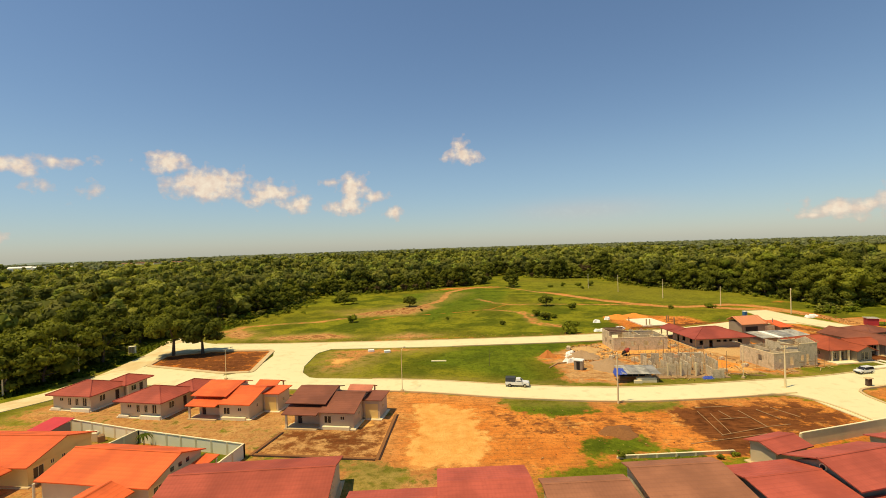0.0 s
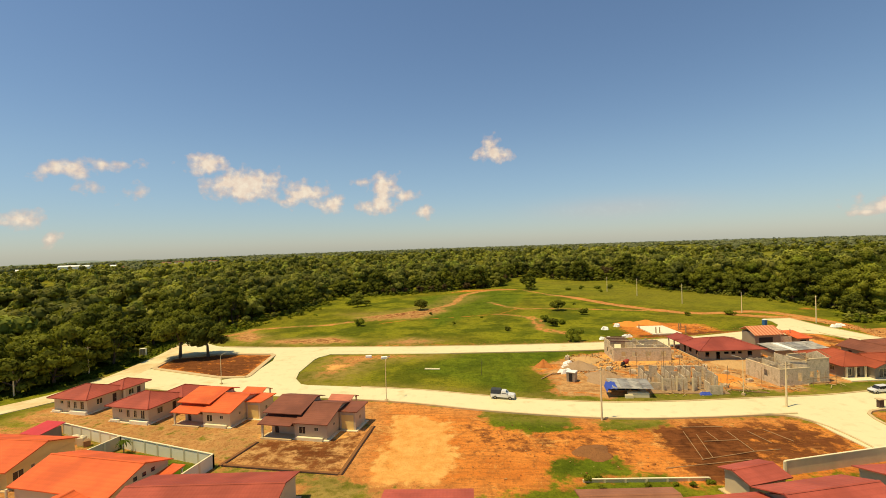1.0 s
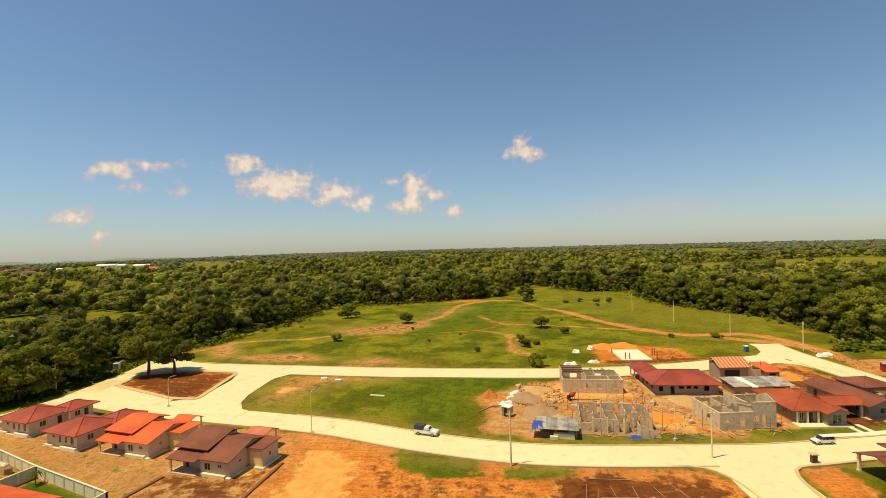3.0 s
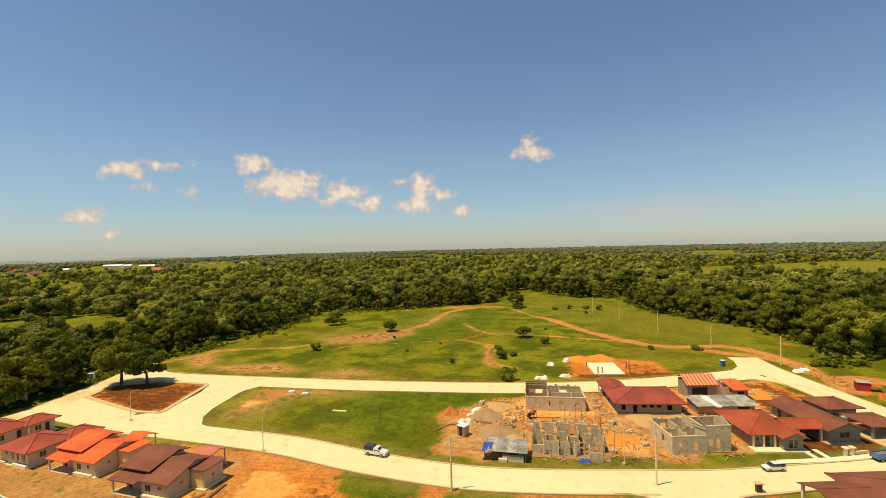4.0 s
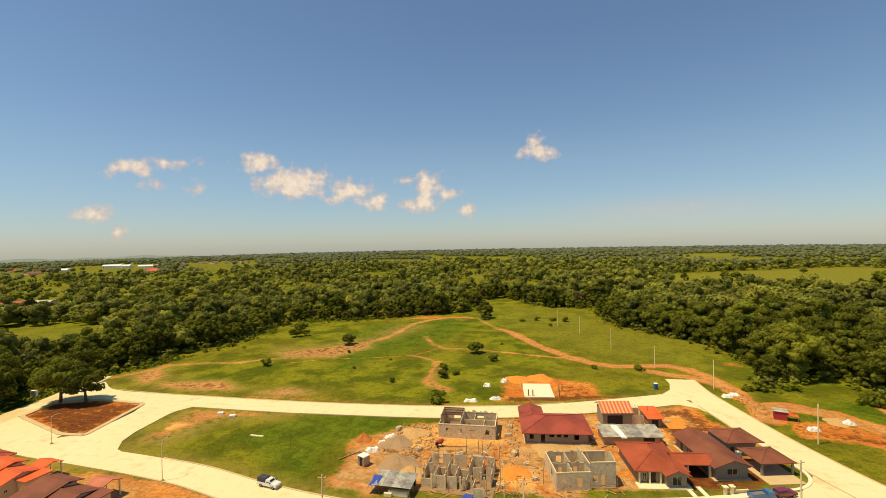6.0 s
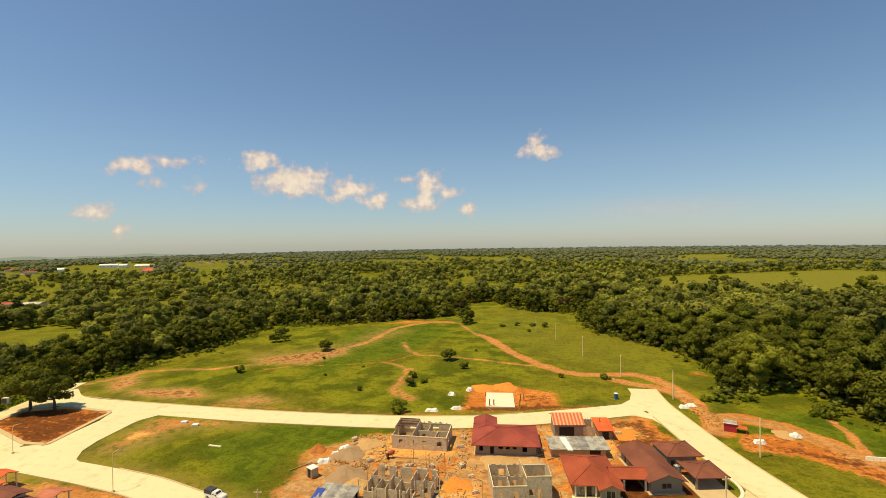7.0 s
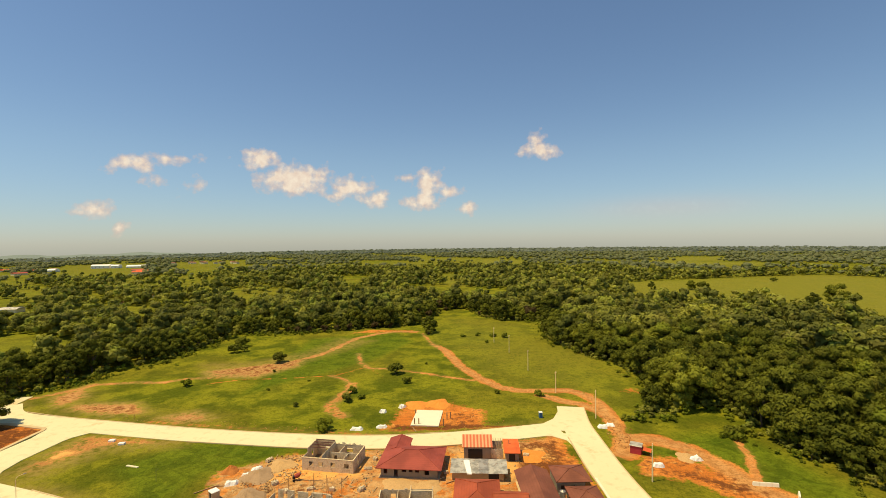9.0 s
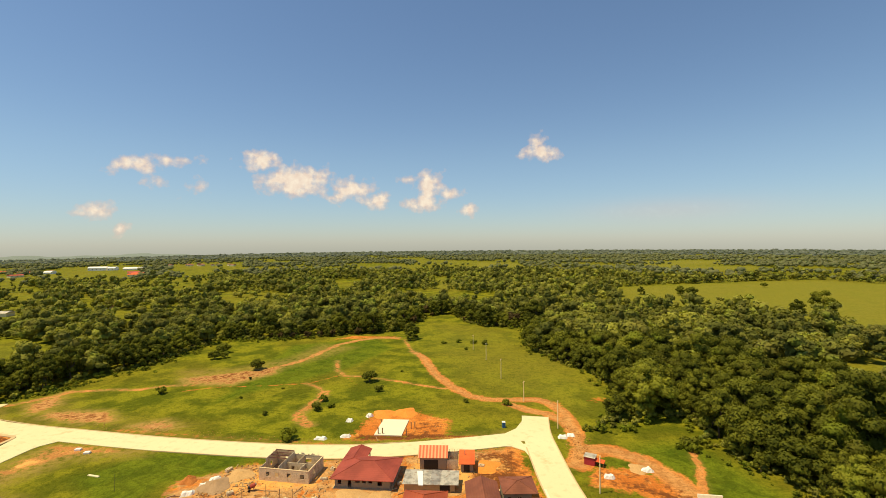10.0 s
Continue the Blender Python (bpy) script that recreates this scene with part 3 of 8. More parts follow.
def build_ground():
    gx, gy = graded(-130, 200, 1.5, -6400, 6400), graded(44, 380, 1.5, -900, 6400)
    X, Y = np.meshgrid(gx, gy)
    rng = np.random.default_rng(3)
    wob = sum(np.sin(X * rng.uniform(.05, .5) + Y * rng.uniform(-.5, .5) + rng.uniform(0, 6)) for _ in range(8)) / 8
    wob2 = sum(np.sin(X * rng.uniform(.3, .9) + Y * rng.uniform(-.9, .9) + rng.uniform(0, 6)) for _ in range(8)) / 8
    site, lot = inside_of(X, Y, SITE), inside_of(X, Y, DIRT_LOT)
    roads = np.minimum.reduce([near_line(X, Y, r) for r in (ROAD_A, ROAD_B, ROAD_C, ROAD_D, ROAD_E, ROAD_F)])
    # soil: how bare the ground is
    soil = np.maximum(soft(site, 5), soft(lot, 4))
    near_yards = inside_of(X, Y, [(-97.1, 37.4), (-88.2, 87.8), (-76.7, 84.2), (-51.7, 76.2), (-29.8, 69), (-8.9, 65.4), (8.8, 61.5), (11.4, 38)])
    lawn = inside_of(X, Y, [(-51.9, 68.1), (-51.2, 75.4), (-31.9, 68.6), (-33.5, 58.6), (-38.6, 59.6)])
    soil = np.maximum(soil, 0.63 * soft(inside_of(X, Y, YARDS), 3))
    plot = inside_of(X, Y, [(-30.8, 69.6), (-10, 66.4), (-9, 85.6), (-28.7, 80.5)])
    soil = np.maximum(soil, 0.82 * soft(plot, 2))
    soil = np.maximum(soil, 0.65 * soft(near_yards, 3) * (1 - soft(lawn, 1.5)))
    soil = np.maximum(soil, soft(inside_of(X, Y, ISLAND), 2))
    soil = np.maximum(soil, 0.62 * soft(inside_of(X, Y, [(-18.8, 64.8), (10.7, 62.9), (24, 60.6), (-8.7, 43.2), (-18.7, 47.9)]), 4))
    soil = np.maximum(soil, soft(inside_of(X, Y, [(60.7, 156.6), (62.7, 179.6), (78.3, 184), (91.9, 177.5), (94.6, 161.2)]), 5) * 0.95)
    soil = np.maximum(soil, 0.75 * soft(inside_of(X, Y, [(62.5, 154.3), (62.7, 158.2), (107.5, 166.6), (110.4, 164.3)]), 2))
    soil = np.maximum(soil, 0.60 * soft(inside_of(X, Y, [(-35.1, 139.8), (-33.4, 115.8), (-26.8, 115.2), (-21.6, 130.2), (-5.9, 137.1), (-5.9, 140.1)]), 4))
    soil = np.maximum(soil, 0.74 * soft(inside_of(X, Y, [(-83, 169), (-83.9, 184.3), (-70.5, 170.9), (-71.5, 160.4)]), 3))
    soil = np.maximum(soil, 0.70 * soft(inside_of(X, Y, [(-66.7, 164.2), (-43.4, 167.9), (-31.8, 159.2), (-42.6, 155.5), (-63.8, 158.5)]), 3))
    soil = np.maximum(soil, 0.66 * soft(inside_of(X, Y, [(-23.1, 156.2), (-13.4, 162.9), (-2.8, 157.1), (-11.5, 152.3)]), 3))
    soil = np.maximum(soil, 0.50 * soft(inside_of(X, Y, [(-33.1, 149.5), (58.7, 149.6), (58.8, 153.6), (5.2, 153.5), (-27.4, 154.6)]), 2.5))
    soil = np.maximum(soil, 0.85 * soft(inside_of(X, Y, [(136.9, 136.9), (139, 147.7), (151.7, 149), (159.7, 140.6), (169.6, 130.1), (190.3, 101.8), (180.5, 93.6), (162.8, 117.4), (154.8, 129.3), (148.8, 134.5)]), 3))
    soil = np.maximum(soil, 0.9 * soft(inside_of(X, Y, [(79.8, 89), (87.3, 91.3), (88, 83.2), (85, 73), (80.4, 74.8)]), 2))
    soil = np.maximum(soil, 0.7 * soft(inside_of(X, Y, [(146.6, 203.6), (154.2, 203.4), (155, 210.7), (147.4, 209.5)]), 4))
    soil = np.maximum(soil, 0.66 * soft(inside_of(X, Y, [(-8, 240), (-5, 226), (-15, 206), (-38, 204), (-46, 212), (-28, 225)]), 4))
    soil = np.maximum(soil, 0.62 * soft(inside_of(X, Y, [(-8, 307.5), (0.5, 322.4), (33, 324.3), (41.5, 312.6), (20.3, 314), (5.2, 310.7)]), 3))
    soil = np.maximum(soil, 0.8 * soft(inside_of(X, Y, [(-30.9, 100.6), (-12, 98.3), (11.2, 92.8), (13.1, 85.4), (-28.8, 88.6)]), 2))
    for pts, w in TRACKS:
        away = near_line(X, Y, pts)
        wide = w * (1.0 + 0.35 * wob) * np.where(X > 60, 1.35, 1.0)
        soil = np.maximum(soil, soft(wide + 0.5 * wob2 * min(w, 1.0) + 0.25 - away, 1.3 if w < 1.2 else 1.8) * (0.98 - 0.42 * np.clip(1 - away / (0.3 * wide + 0.2), 0, 1) * (w > 1)) * np.where(X < 60, 0.80 + 0.2 * wob2, 1.0))
    weeds = np.maximum.reduce([soft(inside_of(X, Y, q), 2.5) for q in (
        [(10.7, 90.1), (26, 87.9), (27.9, 82.6), (18.5, 80.8), (10.8, 84.2)], [(30.7, 86.1), (42, 86.5), (43, 83.3), (35.4, 81.1), (30.8, 81.9)],
        [(18.5, 64.9), (20.8, 72.2), (31.3, 72.6), (32.4, 66.3)], [(9.8, 49.3), (14.5, 59.5), (29.7, 67.1), (36.3, 68.3), (35.4, 62.5), (24, 60.6), (20.3, 52.3)],
        [(-14.7, 58.2), (-12.8, 63.9), (-6.8, 63.1), (-7.7, 57.1)], [(13.6, 58.4), (16.4, 62.5), (20.2, 62), (18.3, 57.9)],
        [(81.3, 100.5), (80.5, 105.4), (94.4, 106), (102.8, 107.8), (102.5, 103.6)], [(48.4, 96.8), (48.4, 99.3), (67.3, 102.5), (71.1, 99.7)],
        [(39.1, 97.4), (40.9, 100.7), (50.3, 99.5), (50.3, 96.6)], [(24.1, 96.7), (26, 100), (33.5, 99.2), (33.5, 95.9)],
        [(63.4, 107.1), (63.5, 112.8), (68.1, 113.4), (68.1, 107.8)])])
    soil *= 1 - 0.85 * weeds
    dark = soft(inside_of(X, Y, DARK_LOT), 4) * np.where(X > 50, 0.60, 1.0)
    dark = np.maximum(dark, 0.46 * soft(inside_of(X, Y, [(2.9, 87.1), (39.3, 84.1), (37.2, 66.6), (22.2, 68), (6.9, 70.7)]), 8))
    dark = np.maximum(dark, 0.5 * soft(plot, 2))
    dark = np.maximum(dark, 0.75 * soft(inside_of(X, Y, [(-31.5, 76.6), (-12.8, 69.2), (-12.9, 75.8), (-28.5, 80.2)]), 3))
    dark = np.maximum(dark, 0.66 * soft(inside_of(X, Y, ISLAND), 3))
    dark = np.maximum(dark, 0.46 * soft(inside_of(X, Y, [(28.1, 115), (35.8, 123.4), (58, 122.4), (63.4, 116.7), (46.6, 111.4)]), 5))
    dark = np.maximum(dark, 0.95 * soft(inside_of(X, Y, [(106.7, 107.3), (107.8, 111.7), (117.6, 114.1), (119, 110.9)]), 1.5))
    dark = np.maximum(dark, 0.95 * soft(inside_of(X, Y, [(122.5, 112.9), (121.7, 120.1), (125.7, 122.2), (127.2, 116.4)]), 1.5))
    dark = np.maximum(dark, 0.8 * soft(inside_of(X, Y, [(104, 113.1), (107.7, 127), (117.1, 124.1), (120, 113), (112.1, 107.4)]), 2))
    dark = np.maximum(dark, 0.85 * soft(inside_of(X, Y, [(97.5, 103.1), (99.5, 109.5), (106.3, 125.8), (109.1, 124.8), (109.2, 106.1)]), 2))
    dark = np.maximum(dark, 0.25 * soft(inside_of(X, Y, [(43.9, 99.8), (46.4, 137.8), (63.8, 141.7), (88.9, 146), (88.4, 128.1), (67.3, 122.3), (72.4, 101.9)]), 6))
    dark = np.maximum(dark, 0.75 * soft(inside_of(X, Y, [(99.1, 108), (105.7, 125), (107.5, 124.8), (106.6, 109.7)]), 2))
    dark = np.maximum(dark, 0.7 * soft(inside_of(X, Y, [(62.5, 154.7), (62.7, 160.6), (107.5, 167.5), (107.4, 164.8), (81.9, 158.1)]), 2))
    dark = np.maximum(dark, 0.5 * soft(inside_of(X, Y, [(80, 158), (81, 176), (91, 177), (95, 163)]), 4))
    # brown earth, with the dark shadows on it painted in too
    dark = np.maximum(dark, 0.46 * soft(inside_of(X, Y, [(136.9, 136.9), (139, 147.7), (151.7, 149), (159.7, 140.6), (169.6, 130.1), (190.3, 101.8), (180.5, 93.6), (162.8, 117.4), (154.8, 129.3), (148.8, 134.5)]), 3))
    dark = np.maximum(dark, 0.85 * soft(inside_of(X, Y, [(145.3, 142.9), (162.6, 133.1), (162.5, 129.2), (147, 137.1)]), 3))
    for q, k in (([(-83, 169), (-83.9, 184.3), (-70.5, 170.9), (-71.5, 160.4)], 0.40), ([(-66.7, 164.2), (-43.4, 167.9), (-31.8, 159.2), (-42.6, 155.5), (-63.8, 158.5)], 0.42), ([(-8, 240), (-5, 226), (-15, 206), (-38, 204), (-46, 212), (-28, 225)], 0.46), ([(-35.1, 139.8), (-33.4, 115.8), (-26.8, 115.2), (-21.6, 130.2)], 0.3)):
        dark = np.maximum(dark, k * soft(inside_of(X, Y, q), 4))
    sand = 1.0 * soft(inside_of(X, Y, [(-6.2, 90.7), (4.4, 86.1), (6, 70.3), (3.6, 63.9), (-6, 64.9)]), 3.5)
    sand = np.maximum(sand, 0.8 * soft(inside_of(X, Y, [(-14.8, 89.2), (-12.9, 79.2), (-29.5, 79.3), (-31.2, 82.1), (-18.8, 82.9)]), 2))
    sand = np.maximum(sand, 0.5 * soft(inside_of(X, Y, [(63.7, 124.8), (63.5, 118.7), (86.5, 123.6), (86.6, 126.5)]), 3))
    sand = np.maximum(sand, 0.7 * soft(inside_of(X, Y, [(59.6, 104.7), (61.6, 112.7), (72, 114), (71.1, 102.5)]), 4))
    sand = np.maximum(sand, 0.25 * soft(inside_of(X, Y, [(24.1, 97.8), (27.1, 110.7), (35.5, 110.9), (36.3, 98.2)]), 4))
    for q in ([(36, 118), (37, 131), (46, 137), (62, 141), (66, 124), (50, 120)], [(44, 99.3), (45.5, 102.8), (62, 104), (72, 105), (72, 102)], [(86, 146), (104, 150), (107, 134), (104, 128), (88, 125)]):
        sand = np.maximum(sand, 0.60 * soft(inside_of(X, Y, q), 3))
    dark = np.maximum(dark, 0.6 * soft(inside_of(X, Y, [(103.6, 127.9), (103.4, 154.1), (117.8, 156.1), (122.1, 136.1), (116.9, 125.9)]), 4))
    sand = np.maximum(sand, 0.55 * soft(inside_of(X, Y, [(104.4, 139.4), (105, 149.5), (114.8, 152.5), (118, 139.4)]), 4))
    sand = np.maximum(sand, 0.5 * soft(inside_of(X, Y, [(-33.4, 119.9), (-33.2, 130.9), (-25.5, 130.2), (-25.8, 120.3)]), 3))
    lush = np.maximum.reduce([soft(inside_of(X, Y, q), 3) for q in (
        [(-53, 65.3), (-51.8, 75.7), (-31.7, 69), (-33.4, 57.7)], [(20.3, 99.9), (20.7, 120.8), (24.5, 123), (35.9, 135.6), (41.5, 141.8), (1.7, 140.2), (-6.2, 120.7)], [(-6.9, 183.7), (-27.2, 288.4), (20.3, 314), (41, 288.5), (30.4, 241.9)])])
    lush = np.maximum(lush, soft(inside_of(X, Y, [(141.9, 147.6), (154.6, 164.6), (170, 168.1), (176.9, 162.4), (188, 134.8), (182.4, 121.3), (162.6, 137.4)]), 4))
    lush = np.maximum(0.75 * lush, np.maximum(weeds * 0.7, soft(lawn, 1)))
    dry = np.maximum(soft(inside_of(X, Y, YARDS), 4), 0.8 * soft(near_yards, 4)) * (1 - soft(lawn, 1.5))
    dry = np.maximum(dry, 0.55 * soft(6 - near_line(X, Y, ROAD_B), 4) * (Y > 150))
    dry = np.maximum(dry, 0.7 * soft(inside_of(X, Y, [(-36.9, 139.1), (-34.9, 112.6), (-23.6, 113), (-17.6, 130.4), (1.9, 137), (1.9, 141.8)]), 5))
    dry = np.maximum(dry, 0.45 * soft(inside_of(X, Y, [(-57.3, 225.1), (-41.1, 206.9), (-18.8, 212.5), (-7.1, 227.6), (6.5, 260.5), (16.3, 287.7), (-8.6, 292.6), (-12.7, 255.1), (-32.2, 231.6)]), 5))
    dry = np.maximum(dry, 0.18 * soft(inside_of(X, Y, [(-84.9, 167.1), (-86.8, 186.3), (-57.9, 170.8), (-28.9, 163), (0.2, 160.9), (4, 151.3), (-67.7, 153.7)]), 5))
    for q in ([(-83, 169), (-83.9, 184.3), (-70.5, 170.9), (-71.5, 160.4)], [(-66.7, 164.2), (-43.4, 167.9), (-31.8, 159.2), (-42.6, 155.5), (-63.8, 158.5)], [(-23.1, 156.2), (-13.4, 162.9), (-2.8, 157.1), (-11.5, 152.3)], [(-8, 240), (-5, 226), (-15, 206), (-38, 204), (-46, 212), (-28, 225)]):
        dry = np.maximum(dry, soft(inside_of(X, Y, q) + 1, 3))
    dry = np.maximum(dry, 0.5 * soft(7 - near_line(X, Y, ROAD_A), 3))
    for pts, w in TRACKS:
        dry = np.maximum(dry, (0.8 if w > 0.5 else 0.0) * soft(w + 0.2 - near_line(X, Y, pts), 1))
    building = soft(site + 3, 5) * np.clip((118 - X) / 14, 0, 1)
    past = np.zeros_like(X)
    for q in PASTURES:
        past = np.maximum(past, soft(inside_of(X, Y, q), 20))
    past *= np.where(X < 0, 0.40, 0.92)
    past = np.maximum(past, 0.42 * soft(inside_of(X, Y, [(89.1, 231.1), (60.3, 287.4), (49, 380.2), (81.3, 370.7), (111.8, 348.5), (119.6, 294.9), (148.5, 271), (152.5, 227.2), (144.9, 194.2), (116.1, 209)]), 14))
    flat = np.clip((roads - 6) / 6, 0, 1) * np.clip((250 - np.hypot(X - 30, Y - 160)) / 60, 0, 1)
    Z = far_rise(X, Y) - 0.10 + 0.10 * wob2 * soil * flat * (lot > -8) + 0.05 * wob * flat
    v = np.stack([X, Y, Z], -1).reshape(-1, 3)
    nx, ny = len(gx), len(gy)
    i = (np.arange(ny - 1)[:, None] * nx + np.arange(nx - 1)[None]).ravel()
    quads = np.stack([i, i + 1, i + nx + 1, i + nx], 1)
    me = bpy.data.meshes.new("ground")
    me.vertices.add(len(v))
    me.vertices.foreach_set("co", v.ravel())
    me.loops.add(quads.size)
    me.loops.foreach_set("vertex_index", quads.ravel())
    me.polygons.add(len(quads))
    me.polygons.foreach_set("loop_start", np.arange(0, quads.size, 4))
    me.polygons.foreach_set("use_smooth", np.ones(len(quads), bool))
    me.update(calc_edges=True)
    for key, arr in (("soil", soil), ("dark", dark), ("sand", sand), ("lush", lush), ("pasture", past), ("site", building), ("dry", dry), ("lawn", soft(lawn, 1))):
        at = me.attributes.new(key, "FLOAT", "POINT")
        at.data.foreach_set("value", arr.ravel().astype(np.float32))
    me.materials.append(M_GROUND)
    return tagged(new("ground", me), "green field, bare red earth and distant pasture", "ground", kind="structure")


build_ground()


# ---- roads ----
def ribbon(name, pts, width, z, mat, label, thick=0.16):
    """A paved strip along a line, with a slab's edge."""
    line = curve_points([(x, y, 0) for x, y in pts], 2.5)
    g = Geo()
    rows = []
    for i, p in enumerate(line):
        d = (line[min(i + 1, len(line) - 1)] - line[max(i - 1, 0)]).normalized()
        s = Vector((-d.y, d.x, 0)) * width / 2
        rows.append((p + s, p - s))
    verts, faces = [], []
    for a, b in rows:
        verts += [(a.x, a.y, z - thick), (a.x, a.y, z), (b.x, b.y, z), (b.x, b.y, z - thick)]
    for i in range(len(rows) - 1):
        k = 4 * i
        for q in range(3):
            faces.append((k + q, k + q + 1, k + q + 5, k + q + 4))
    g.add(verts, faces)
    ob = new(name, g.mesh(name, mat))
    return tagged(ob, label, "road", kind="structure"), rows


def paved(name, poly, z, mat, label, thick=0.16):
    g = Geo().prism(poly, z - thick, z)
    return tagged(new(name, g.mesh(name, mat)), label, "road", kind="structure")


LBL = "pale sunlit concrete road with dusty edges"
ribbon("road_a", ROAD_A, 8.2, 0.060, M_ROAD, LBL)
ribbon("road_b", ROAD_B, 9.4, 0.064, M_ROAD, LBL)
ribbon("road_c", ROAD_C, 12.5, 0.056, M_ROAD, LBL)
ribbon("road_d", ROAD_D, 7.4, 0.052, M_DUSTROAD, "dusty concrete road beside the wood")
ribbon("road_e", ROAD_E, 9.6, 0.068, M_ROAD, LBL)
ribbon("road_f", ROAD_F, 11.0, 0.056, M_ROAD, LBL)
# rounded corners of the junctions
paved("road_corner_1", [(-38.7, 106.2), (-20.3, 104.4), (-33.4, 110.6), (-36.4, 115.1), (-38.5, 123.5)], 0.048, M_ROAD, LBL)
paved("road_corner_2", [(-39.6, 127.6), (-38, 136.7), (-35.1, 141.2), (-21.5, 141.8), (-39, 145.6)], 0.048, M_ROAD, LBL)
paved("road_corner_3", [(-50.2, 110.3), (-46.6, 108.7), (-48.4, 124.8), (-49.8, 120), (-52.6, 117.2), (-59.5, 112.6)], 0.048, M_ROAD, LBL)
paved("road_corner_4", [(-50.5, 132.9), (-49.6, 145.3), (-61.9, 145.4), (-55.7, 141.8), (-52.4, 138.5)], 0.048, M_ROAD, LBL)
paved("road_corner_5", [(-84.4, 112.6), (-76.1, 111.7), (-83.5, 118), (-84.2, 129.7), (-89.1, 129.2), (-90.1, 116.3)], 0.048, M_DUSTROAD, LBL)
paved("road_corner_12", [(-84.4, 116.7), (-73.9, 115.5), (-55.8, 111.7), (-56.8, 117.2), (-83, 127.4), (-88.3, 121.6)], 0.046, M_ROAD, LBL)
paved("road_corner_6", [(-85.7, 135.7), (-84.4, 138.5), (-78.6, 143.8), (-75, 148.4), (-89.9, 156.2), (-91.3, 145.5)], 0.048, M_DUSTROAD, LBL)
paved("road_corner_7", [(59.9, 89.5), (70.8, 90.7), (69.6, 80.4), (67.6, 85.5), (64.9, 88.3)], 0.048, M_ROAD, LBL)
paved("road_corner_8", [(76.3, 93.1), (92.9, 93.5), (85.4, 90.8), (80.8, 89.5), (78.7, 86.5), (78.2, 78.7)], 0.048, M_ROAD, LBL)
paved("road_corner_9", [(105.5, 164.5), (113.4, 167.5), (117.4, 172.6), (119.8, 180.7), (123.4, 177.8), (121.1, 162.7), (115.2, 162.4)], 0.048, M_ROAD, LBL)
paved("road_corner_10", [(109.2, 157.7), (115.2, 160.3), (121.1, 160.6), (122.4, 149.9), (120.2, 155.5), (116, 158)], 0.048, M_ROAD, LBL)
paved("road_corner_11", [(111.9, 103.5), (121.7, 108.8), (128.1, 116.2), (131.4, 122.1), (135.7, 109.6), (123.5, 104.9)], 0.048, M_ROAD, LBL)


def kerb(name, pts, label, w=0.35, z=0.20, mat=None, step=2.0):
    line = curve_points([(x, y, 0) for x, y in pts], step)
    verts, faces = [], []
    for i, p in enumerate(line):
        d = (line[min(i + 1, len(line) - 1)] - line[max(i - 1, 0)]).normalized()
        s = Vector((-d.y, d.x, 0)) * w / 2
        a, b = p + s, p - s
        verts += [(a.x, a.y, -0.15), (a.x, a.y, z - 0.03), (a.x - s.x * .3, a.y - s.y * .3, z), (b.x + s.x * .3, b.y + s.y * .3, z), (b.x, b.y, z - 0.03), (b.x, b.y, -0.15)]
    for i in range(len(line) - 1):
        for q in range(5):
            k = 6 * i + q
            faces.append((k, k + 1, k + 7, k + 6))
    ob = new(name, Geo().add(verts, faces).mesh(name, mat or M_KERB))
    return tagged(ob, label, "kerb", kind="structure")


def offset_line(pts, d):
    line = [Vector((x, y, 0)) for x, y in pts]
    out = []
    for i, p in enumerate(line):
        q = (line[min(i + 1, len(line) - 1)] - line[max(i - 1, 0)]).normalized()
        out.append((p.x - q.y * d, p.y + q.x * d))
    return out


KL = "weathered concrete kerb along the road"
kerb("kerb_1", offset_line(ROAD_A[3:], 4.25)[1:-2], KL)
kerb("kerb_2", offset_line(ROAD_A[4:], -4.25)[:6], KL)
kerb("kerb_3", offset_line(ROAD_B, 4.85)[1:-2], KL)
kerb("kerb_4", offset_line(ROAD_B, -4.85)[4:-1], KL)
kerb("kerb_5", offset_line(ROAD_E, -4.95)[2:], KL)
kerb("kerb_6", offset_line(ROAD_E, 4.95), KL)
kerb("kerb_7", [(78.4, 60.9), (78.2, 76.7), (78.6, 85.9), (80.8, 89.4), (85.4, 90.6), (94.8, 93.2)], KL, 0.5, 0.24)
kerb("kerb_8", [(69.2, 70.5), (69.1, 79.5), (67.7, 85), (64.9, 88), (59.9, 88.2)], KL)
kerb("kerb_10", [(118.9, 109.4), (123.5, 111.2), (126.5, 114.1), (127.6, 117.8), (126.9, 123.2), (125.2, 133.1)], "pale curved kerb round a garden corner", 0.7, 0.22, M_SLAB, 0.8)
ip = [(x, y) for x, y in ISLAND]
rounded = []
for i, (x, y) in enumerate(ip):
    (px, py), (qx, qy) = ip[i - 1], ip[(i + 1) % len(ip)]
    for t in (0.16, 0.06):
        rounded.append((x + (px - x) * t, y + (py - y) * t))
    for t in (0.06, 0.16):
        rounded.append((x + (qx - x) * t, y + (qy - y) * t))
kerb("kerb_9", rounded + rounded[:1], "raised sandy concrete kerb round the tree island", 1.3, 0.26, None, 1.0)


